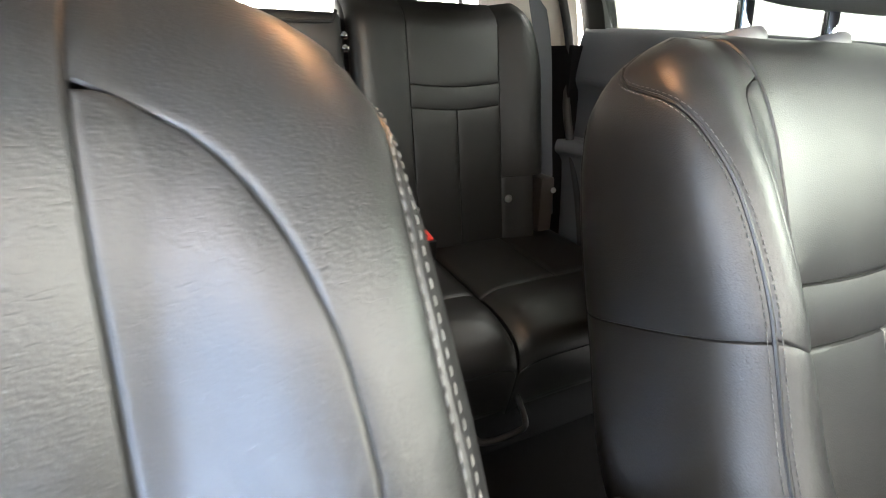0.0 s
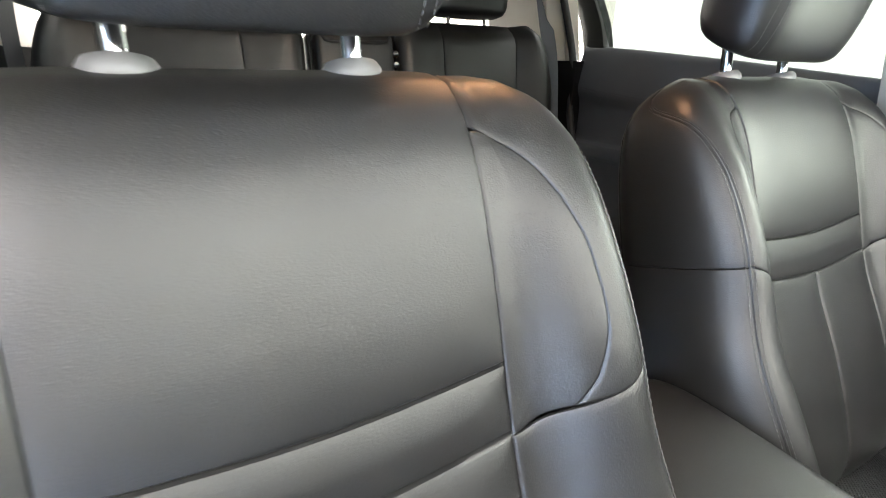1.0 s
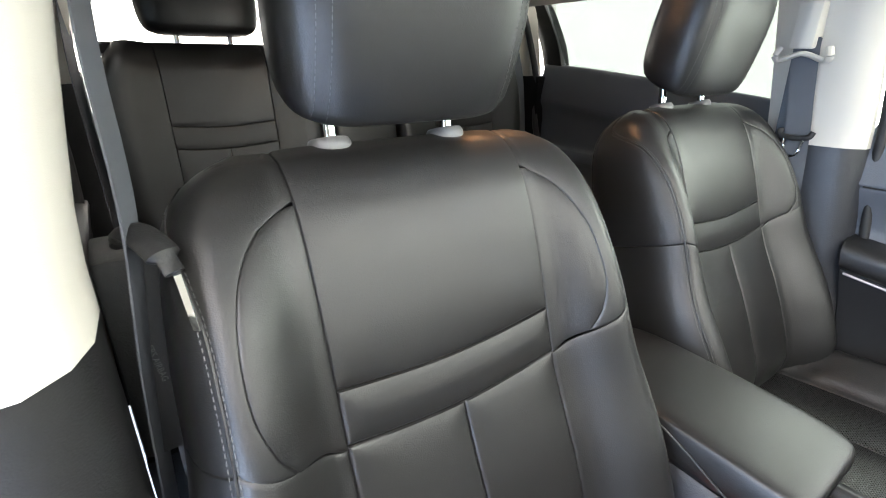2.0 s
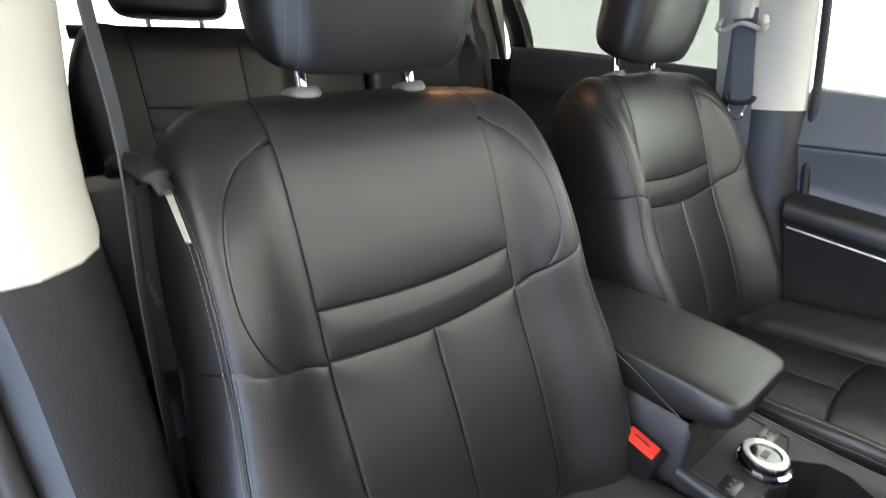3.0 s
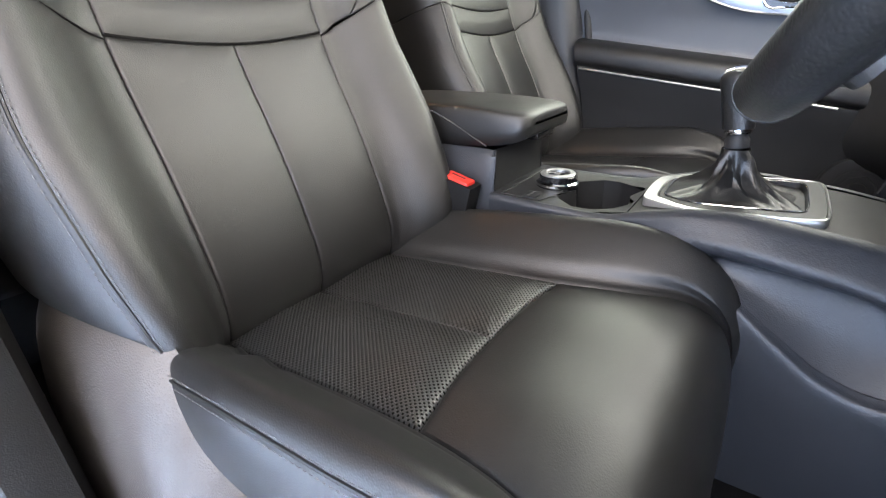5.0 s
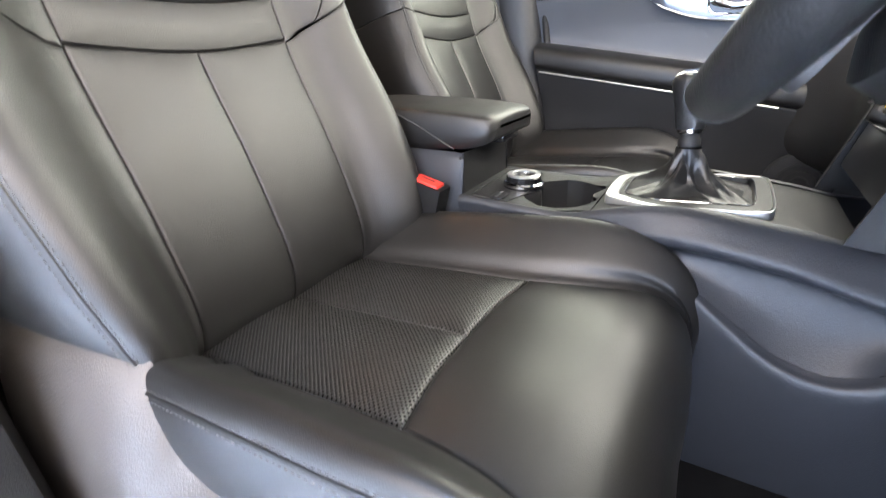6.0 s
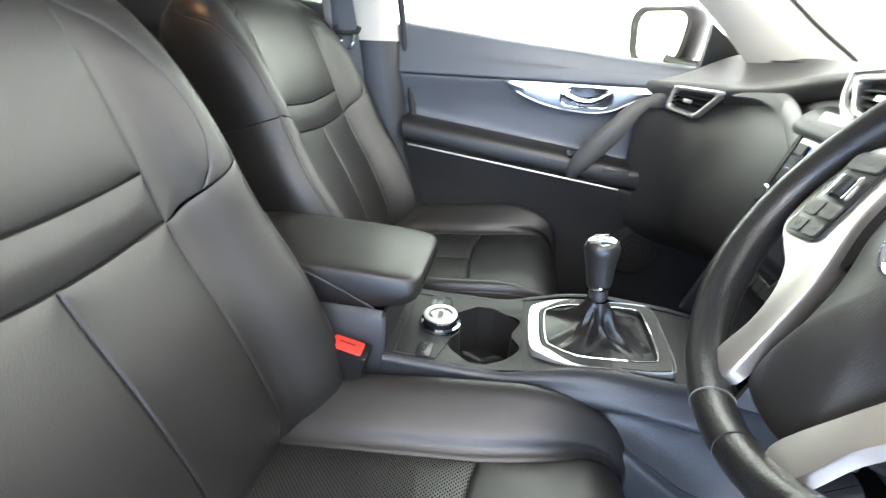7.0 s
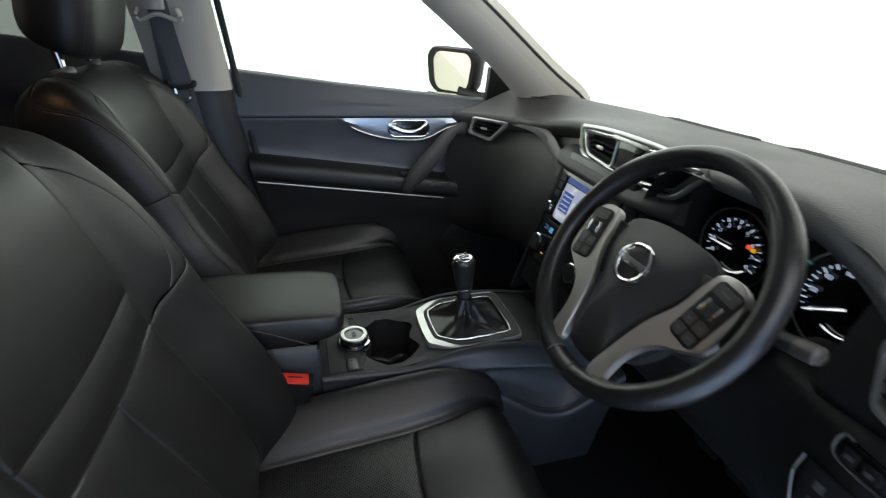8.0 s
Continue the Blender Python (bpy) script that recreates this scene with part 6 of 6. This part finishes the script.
def on_stack(x0, x1, z0, z1, lift, thick):
    n = Vector((0, 1, 0.30)).normalized()
    return slab([Vector((x, sy(z), z)) + n * lift for x, z in ((x0, z0), (x1, z0), (x1, z1), (x0, z1))], n, thick)
unit = part("infotainment", on_stack(-0.112, 0.112, 1.000, 1.112, 0.0005, 0.004), GLOSS, dash, "gloss black infotainment unit with lit map screen", bevel=0.002)
part("screen", on_stack(-0.076, 0.076, 1.010, 1.090, 0.0045, 0.0008), SCREEN, unit, "lit map screen")
part("menu_list", on_stack(0.030, 0.072, 1.030, 1.074, 0.0054, 0.0004), BLUE_UI, unit)
for i in range(4):
    part("menu_line", on_stack(0.036, 0.066, 1.035 + 0.010 * i, 1.0362 + 0.010 * i, 0.0059, 0.0003), NUM, unit)
part("title_bar", on_stack(-0.076, 0.076, 1.0925, 1.104, 0.0045, 0.0006), BLUE_UI, unit)
for s in (-1, 1):
    for i in range(3):
        part("unit_button", on_stack(s * 0.094 - 0.011, s * 0.094 + 0.011, 1.052 + 0.019 * i, 1.067 + 0.019 * i, 0.0045, 0.003), PLASTIC, unit)
    kn = Matrix.Translation(Vector((s * 0.096, sy(1.026), 1.026)) + Vector((0, 0.005, 0.001))) @ pose(0, 0, 0, -73)
    part("knob", turned(lathe([(0, 0), (0.013, 0), (0.0125, 0.012), (0.011, 0.014), (0, 0.0142)], 28), kn), PLASTIC, unit)
    part("knob_ring", turned(lathe([(0.0122, 0.009), (0.0135, 0.009), (0.0135, 0.012), (0.0122, 0.0125)], 28), kn), CHROME, unit, "chrome ring")
climate = part("climate_panel", on_stack(-0.108, 0.108, 0.9, 0.996, 0.0005, 0.004), GLOSS, dash, "gloss black climate panel", bevel=0.002)
LCD = glow("lit_blue_lcd", (0.12, 0.40, 0.75), 1.8)
for s in (-1, 1):
    kn = Matrix.Translation(Vector((s * 0.080, sy(0.943), 0.943)) + Vector((0, 0.005, 0.001))) @ pose(0, 0, 0, -73)
    part("knob", turned(lathe([(0, 0), (0.021, 0), (0.020, 0.014), (0.017, 0.017), (0, 0.0172)], 32), kn), PLASTIC, climate)
    part("knob_ring", turned(lathe([(0.0195, 0.010), (0.0215, 0.010), (0.0215, 0.014), (0.0195, 0.015)], 32), kn), CHROME, climate, "chrome ring")
    part("lcd", on_stack(s * 0.072 - 0.026, s * 0.072 + 0.026, 0.972, 0.992, 0.0045, 0.0006), GLOSS, climate)
    n = Vector((0, 1, 0.30)).normalized()
    p = Vector((s * 0.078, sy(0.982), 0.982)) + n * 0.0056
    letters("21", 0.016, Matrix.Translation(p) @ pose(0, 0, 0, 73, 0, 180), LCD, climate, "numeral")
    part("lcd_icon", on_stack(s * 0.072 - 0.022, s * 0.072 - 0.008, 0.976, 0.988, 0.0052, 0.0003), LCD, climate)
for i in range(5):
    part("climate_button", on_stack(-0.046 + 0.019 * i, -0.030 + 0.019 * i, 0.918, 0.935, 0.0045, 0.003), PLASTIC, climate)
part("indicator", on_stack(0.052, 0.060, 0.924, 0.9265, 0.0045, 0.0008), AMBER, climate)
slot = part("disc_slot", on_stack(-0.08, 0.08, 1.1215, 1.1265, 0.0005, 0.001), RUBBER, dash)
# engine start button beside the stack
st = d("start_panel", slab([(x, -0.832, z) for x, z in ((-0.128, 1.10), (-0.185, 1.10), (-0.18, 1.05), (-0.128, 1.05))], (0, 1, 0.2), 0.012), GLOSS, "gloss black start panel", bevel=0.002)
kn = Matrix.Translation((-0.155, -0.818, 1.076)) @ pose(0, 0, 0, -78)
part("start_button", turned(lathe([(0, 0), (0.0165, 0), (0.016, 0.006), (0.013, 0.007), (0, 0.0065)], 28), kn), SILVER, st, "silver start button")
# switch row and levers low on the driver side
row = d("switch_row", slab([(x, -0.7785, z) for x, z in ((-0.596, 1.024), (-0.692, 1.014), (-0.692, 0.989), (-0.600, 0.996))], (0, 1, 0), 0.006), GLOSS, "row of black switches", bevel=0.002)
for i in range(4):
    x = -0.611 - 0.022 * i
    part("switch", slab([(x + a, -0.773, 1.0065 - 0.002 * i + b) for a, b in rounded(0.018, 0.018, 0.003, 3)], (0, 1, 0), 0.004), PLASTIC, row)
    part("switch_mark", box(x - 0.004, x + 0.004, -0.7695, -0.7675, 1.004 - 0.002 * i, 1.009 - 0.002 * i), THREAD, row)
pl = d("row_trim", tube(line([(-0.692, -0.7715, 0.986), (-0.645, -0.7715, 0.989), (-0.599, -0.772, 0.994), (-0.592, -0.7725, 1.012), (-0.597, -0.773, 1.026), (-0.606, -0.773, 1.025)], 30), 0.0018, 8), DARK_SILVER, "dull silver edge")
lev = d("release_lever", slab([(x, -0.768, z) for x, z in ((-0.579, 0.972), (-0.634, 0.972), (-0.639, 0.912), (-0.589, 0.907))], (0, 1, 0), 0.006), PLASTIC, "black release lever panel", bevel=0.002)
for z in (0.952, 0.926):
    part("lever_mark", box(-0.611, -0.600, -0.762, -0.7605, z - 0.006, z + 0.006), THREAD, lev)
part("lever_edge", tube(line([(-0.577, -0.763, 0.976), (-0.575, -0.762, 0.943), (-0.586, -0.761, 0.906)], 12), 0.0016, 8), DARK_SILVER, lev)
# pedals
for nm, x, w in (("clutch_pedal", -0.265, 0.055), ("brake_pedal", -0.36, 0.065), ("accelerator_pedal", -0.46, 0.045)):
    pdl = empty(nm, (x, -1.05, 0.42), "black rubber pedal on a steel arm", "pedal", "pedals")
    m = Matrix.Translation((x, -1.06, 0.565)) @ pose(0, 0, 0, 58)
    pad = part("pad", turned(box(-w / 2, w / 2, -0.03, 0.03, -0.008, 0.004), m), RUBBER, pdl, bevel=0.004)
    for i in range(4):
        part("rib", turned(box(-w / 2 + 0.006, w / 2 - 0.006, -0.022 + 0.013 * i, -0.016 + 0.013 * i, 0.003, 0.007), m), RUBBER, pad)
    part("arm", tube([Vector((x, -1.068, 0.56)), Vector((x, -1.10, 0.60)), Vector((x, -1.12, 0.76))], 0.009, 8), PLASTIC, pdl)

# ---- rear seats ----
def rear_back(nm, x0, x1, outer, label):
    """A rear backrest between x0 and x1; outer: the side that meets the door (0: none)."""
    cx, hw = (x0 + x1) / 2, (x1 - x0) / 2
    seat = empty(nm, (cx, 0.93, 0.80), label, "car seat", "rear seats")
    R = radians(8)
    base, UP, FWD = Vector((cx, 0.925, 1.19)), Vector((0, math.sin(R), math.cos(R))), Vector((0, -math.cos(R), math.sin(R)))
    pw = 0.118

    def surf(k, v):
        s, a = (1, k) if k >= 0 else (-1, -k)
        edge = hw
        if s == outer:
            edge = hw - 0.055 * max(0.0, (v - 0.03) / 0.18) ** 2.0
        top = max(0.0, (v - 0.15) / 0.065)
        fr = -0.045 * top ** 2.2 if top < 1 else -0.045
        bk = -0.12 + 0.03 * min(1, top) ** 2
        b = 0.030 if s == outer else 0.012
        xi = lambda f: pw + f * (edge - pw)
        pts = [(-pw / 2, fr), (0, fr), (pw / 2, fr), (pw, fr + 0.003), (xi(0.3), fr + 0.5 * b), (xi(0.62), fr + b), (xi(0.88), fr + 0.6 * b), (xi(1.0), fr - 0.02), (xi(1.0), mix(fr, bk, 0.7)), (xi(0.8), bk), (0, bk)]
        x, f = curve(pts, a + 1)
        return base + Vector((s * x, 0, 0)) + FWD * f + UP * v
    q = lambda n_, bm, mt=LEATHER: part(n_, bm, mt, seat)
    t1 = lambda a: 0.030 - 0.008 * math.sin(math.pi * a)
    t2 = lambda a: -0.022 - 0.008 * math.sin(math.pi * a)
    q("upper_back_panel", panel_bm(surf, -2, 2, t1, 0.2145, 20, 20, (1, 1, 1, 0), puff=0.004))
    q("back_band", panel_bm(surf, -2, 2, t2, t1, 20, 10, puff=0.005))
    h = lambda c0, c1: (lambda a: t2(mix(c0, c1, a)))
    q("lower_back_panel", panel_bm(surf, -2, 0, -0.36, h(0, 0.5), 14, 24, puff=0.005))
    q("lower_back_panel", panel_bm(surf, 0, 2, -0.36, h(0.5, 1), 14, 24, puff=0.005))
    for s in (-1, 1):
        lowv = -0.20 if s == outer else -0.36
        q("back_bolster", panel_bm(surf, *((2, 6) if s > 0 else (-6, -2)), lowv, 0.2145, 18, 28, (1, 1, 1, 0), puff=0.003))
        q("back_side", panel_bm(surf, *((6, 9) if s > 0 else (-9, -6)), lowv, 0.2145, 8, 16, (1, 1, 0, 0)))
        p = base + Vector((s * 0.13, 0, 0)) + FWD * 0.014 - UP * 0.255
        q("anchor_stud", turned(lathe([(0, 0), (0.010, 0), (0.010, 0.004), (0.006, 0.010), (0, 0.011)], 16), Matrix.Translation(p) @ pose(0, 0, 0, 90)), SILVER)
    if outer:
        e1, e2 = (2, 4) if outer > 0 else (-4, -2)
        q("lower_bolster", panel_bm(surf, e1, e2, -0.36, -0.198, 8, 14, (1, 1, 0, 1), puff=0.002))
    q("back_shell", slab([base + Vector((x, 0, 0)) + UP * v - FWD * 0.118 for x, v in ((-hw + 0.01, -0.37), (hw - 0.01, -0.37), (hw - 0.05, 0.17), (-hw + 0.05, 0.17))], tuple(-FWD), 0.01), CARPET)
    q("top_cap", loft([[base + Vector((x, 0, 0)) + UP * (0.213 + dz) - FWD * dyy for dyy, dz in ((0.043, 0), (0.06, 0.006), (0.085, 0.002), (0.088, -0.02), (0.05, -0.02))] for x in [mix(-hw + 0.03, hw - 0.05, i / 8) for i in range(9)]]))
    # headrest
    for x in (-0.06, 0.06):
        p = base + Vector((x, 0, 0)) + UP * 0.20 - FWD * 0.07
        q("headrest_post", tube([p, p + UP * 0.07], 0.006, 10), CHROME)
    hc = base + UP * 0.335 - FWD * 0.07
    rings = []
    for j in range(17):
        e = -1 + 2 * j / 16
        g = max(0.0, 1 - abs(e) ** 3.0) ** 0.45
        rings.append([hc + Vector((0.135 * (0.4 + 0.6 * g) * math.copysign(abs(math.cos(a)) ** 0.6, math.cos(a)), 0, 0)) - FWD * 0.05 * (0.3 + 0.7 * g) * math.copysign(abs(math.sin(a)) ** 0.8, math.sin(a)) + UP * 0.095 * math.sin(e * math.pi / 2) for a in [2 * math.pi * i / 36 for i in range(36)]])
    q("headrest", loft(rings))
    return seat


rear_back("rear_seat_unit", 0.105, 0.60, 1, "black leather rear seat back with headrest beside the passenger side door")
rear_back("rear_seat_unit", -0.635, -0.125, -1, "black leather rear seat back with headrest behind the driver")
# middle seat back with pull-down armrest
mid_seat = empty("rear_seat_unit", (-0.005, 0.94, 0.80), "narrow black leather middle seat back with armrest panel", "car seat", "rear seats")
R8 = pose(-0.005, 0.925, 1.19, -8)
part("back_frame", turned(box(-0.108, 0.108, 0.03, 0.12, -0.36, 0.175), R8), PLASTIC, mid_seat, bevel=0.015)
part("armrest_panel", turned(box(-0.098, 0.098, -0.006, 0.06, -0.34, 0.172), R8), LEATHER, mid_seat, bevel=0.018, segments=4)
lip = [(x, -0.012, z) for x, z in ((-0.085, 0.172), (-0.08, 0.158), (-0.06, 0.150), (0.06, 0.150), (0.08, 0.158), (0.085, 0.172))]
part("pull_lip", turned(tube(line(lip, 24), 0.004, 8), R8), RUBBER, mid_seat)
for z in (0.125, 0.10):
    part("belt_stud", turned(turned(lathe([(0, 0), (0.008, 0), (0.008, 0.003), (0.004, 0.007), (0, 0.008)], 14), pose(0.100, -0.006, z, 90)), R8), CHROME, mid_seat, "steel stud")


def rear_cushion(nm, x0, x1, label):
    """A rear cushion between x0 and x1 with a cross seam and a rounded nose."""
    seat = empty(nm, ((x0 + x1) / 2, 0.7, 0.60), label, "car seat", "rear seats")
    prof = [(0.95, 0.835), (0.85, 0.832), (0.74, 0.826), (0.64, 0.822), (0.56, 0.815), (0.505, 0.790), (0.490, 0.745), (0.500, 0.69), (0.52, 0.62)]

    def surf(k, s):
        y, z = curve(prof, s)
        e = 1 - abs(2 * k - 1) ** 8
        return Vector((mix(x0, x1, k), y, z - 0.02 * (1 - e)))
    part("cushion_panel", panel_bm(surf, 0.0, 0.5, 0.2, 3, 12, 14, (1, 1, 0, 1), flip=True, puff=0.006), LEATHER, seat)
    part("cushion_panel", panel_bm(surf, 0.5, 1.0, 0.2, 3, 12, 14, (1, 1, 0, 1), flip=True, puff=0.006), LEATHER, seat)
    part("cushion_nose", panel_bm(surf, 0.0, 1.0, 3, 6.2, 20, 22, (1, 1, 1, 1), flip=True, puff=0.008), LEATHER, seat)
    part("cushion_front", panel_bm(surf, 0.0, 1.0, 6.2, 8, 16, 12, (1, 1, 1, 0), flip=True, puff=0.002), LEATHER, seat)
    part("cushion_base", box(x0 + 0.01, x1 - 0.01, 0.53, 0.93, 0.601, 0.78), PLASTIC, seat)
    return seat


rear_cushion("rear_cushion", 0.27, 0.66, "black leather rear seat cushion with a cross seam")
mid_cushion = rear_cushion("rear_cushion", 0.02, 0.265, "narrow black leather middle rear cushion")
part("slide_bar", tube(line([(0.15, 0.53, 0.66), (0.165, 0.47, 0.622), (0.19, 0.455, 0.615), (0.25, 0.455, 0.615), (0.275, 0.465, 0.622), (0.285, 0.52, 0.655)], 30), 0.006, 10), PLASTIC, mid_cushion, "dark steel slide release bar")
rear_cushion("rear_cushion", -0.64, 0.015, "black leather rear seat cushion behind the driver")
buckle("belt_buckle", (0.215, 0.80, 0.90), 12, "rear buckles")
# rear seat hinge brackets
for x in (0.165, 0.60):
    b_ = empty("seat_bracket", (x, 0.90, 0.84), "dark plastic hinge bracket of the rear seat", "seat bracket", "seat brackets")
    part("cover", box(x - 0.022, x + 0.022, 0.865, 0.93, 0.836, 0.985), SIDE_PLASTIC, b_, bevel=0.008)
    part("bolt", turned(lathe([(0, 0), (0.008, 0), (0.006, 0.005), (0, 0.005)], 12), Matrix.Translation((x + 0.018, 0.865, 0.95)) @ pose(0, 0, 0, 90)), SILVER, b_)


# ---- seat belts ----
def strap(pts, width, across, mt, parent, nm="webbing"):
    """A belt of woven webbing along points."""
    ps = line(pts, 40)
    rings = []
    for i, p in enumerate(ps):
        dd = (ps[min(i + 1, 39)] - ps[max(i - 1, 0)]).normalized()
        w = Vector(across).normalized()
        w = (w - dd * w.dot(dd)).normalized() * width / 2
        n = dd.cross(w).normalized() * 0.0008
        rings.append([p - w - n, p + w - n, p + w + n, p - w + n])
    return part(nm, loft(rings), mt, parent, smooth=False)


pbelt = empty("seat_belt", (0.63, 0.07, 1.15), "grey webbing seat belt on the passenger side pillar", "seat belt", "seat belts")
strap([(0.612, 0.100, 1.415), (0.626, 0.088, 1.30), (0.636, 0.076, 1.20), (0.645, 0.06, 1.0), (0.655, 0.06, 0.75), (0.665, 0.07, 0.5)], 0.046, (0.25, -1, 0), WEB, pbelt)
strap([(0.618, 0.100, 1.415), (0.640, 0.103, 1.30), (0.655, 0.104, 1.18), (0.66, 0.104, 1.05)], 0.046, (0.25, -1, 0), WEB, pbelt)
part("anchor_cover", loft([[Vector((x, y, z)) for x, y in ((0.598, 0.083), (0.590, 0.103), (0.598, 0.127), (0.66, 0.127), (0.66, 0.083))] for z in (1.395, 1.41, 1.46, 1.485)]), BEIGE, pbelt, "pale anchor cover", bevel=0.006)
part("guide_loop", tube(line([(0.608, 0.056, 1.398), (0.603, 0.050, 1.380), (0.610, 0.060, 1.372), (0.604, 0.100, 1.386), (0.610, 0.140, 1.372), (0.603, 0.150, 1.380), (0.608, 0.144, 1.398)], 30), 0.008, 10, squash=0.7), BEIGE, pbelt, "pale plastic guide loop")
TB = Matrix.Translation((0.626, 0.078, 1.222))
part("tongue_grip", turned(tube(line([(0, -0.032, 0.006), (-0.004, -0.026, -0.006), (-0.006, 0, -0.010), (-0.004, 0.026, -0.006), (0, 0.032, 0.006)], 20), 0.006, 10), TB), RUBBER, pbelt)
part("tongue", turned(tube(line([(-0.006, -0.018, -0.012), (-0.010, -0.014, -0.042), (-0.011, 0.0, -0.048), (-0.010, 0.014, -0.042), (-0.006, 0.018, -0.012)], 20), 0.0032, 8, squash=1), TB), CHROME, pbelt, "steel belt tongue")
dbelt = empty("seat_belt", (-0.63, 0.09, 1.15), "grey webbing seat belt beside the driver seat", "seat belt", "seat belts")
strap([(-0.618, 0.10, 1.50), (-0.628, 0.088, 1.38), (-0.630, 0.075, 1.26), (-0.645, 0.085, 1.10), (-0.658, 0.11, 0.85), (-0.665, 0.12, 0.5)], 0.046, (0.27, 1, 0), WEB, dbelt)
part("guide_loop", tube(line([(-0.612, 0.06, 1.500), (-0.605, 0.052, 1.478), (-0.600, 0.10, 1.49), (-0.605, 0.148, 1.478), (-0.612, 0.14, 1.500)], 24), 0.009, 10), BEIGE, dbelt, "pale plastic guide loop")
part("tongue_grip", tube(line([(-0.640, 0.098, 1.232), (-0.630, 0.075, 1.246), (-0.617, 0.045, 1.238), (-0.611, 0.033, 1.224)], 16), [0.008] * 3 + [0.013] * 9 + [0.008] * 4, 12, squash=0.6), PLASTIC, dbelt, "black tongue grip")
part("tongue", slab([(-0.613, 0.037, 1.226), (-0.608, 0.032, 1.226), (-0.605, 0.010, 1.184), (-0.609, 0.014, 1.184)], (0.3, 0.6, 0.2), 0.003), CHROME, dbelt, "steel belt tongue")
rbelt_ = empty("rear_belt", (0.62, 1.0, 1.3), "grey webbing rear seat belt by the pale pillar", "seat belt", "seat belts")
strap([(0.63, 1.06, 1.56), (0.635, 1.02, 1.42), (0.640, 0.985, 1.30), (0.645, 0.96, 1.10), (0.65, 0.93, 0.86)], 0.046, (1, -0.25, 0), WEB, rbelt_)
rbelt2 = empty("rear_belt", (-0.60, 1.0, 1.3), "grey webbing rear seat belt behind the driver", "seat belt", "seat belts")
strap([(-0.635, 1.03, 1.56), (-0.648, 1.01, 1.42), (-0.652, 0.975, 1.30), (-0.648, 0.93, 1.10), (-0.645, 0.90, 0.86)], 0.046, (0.35, 1, 0), WEB, rbelt2)
part("guide_cover", loft([[Vector((-0.640 + a * g, 1.045, 1.53 + b * g + zz)) for a, b in rounded(0.05, 0.11, 0.024, 5)] for g, zz in ((0.8, 0), (1, 0))]), BEIGE, rbelt2)
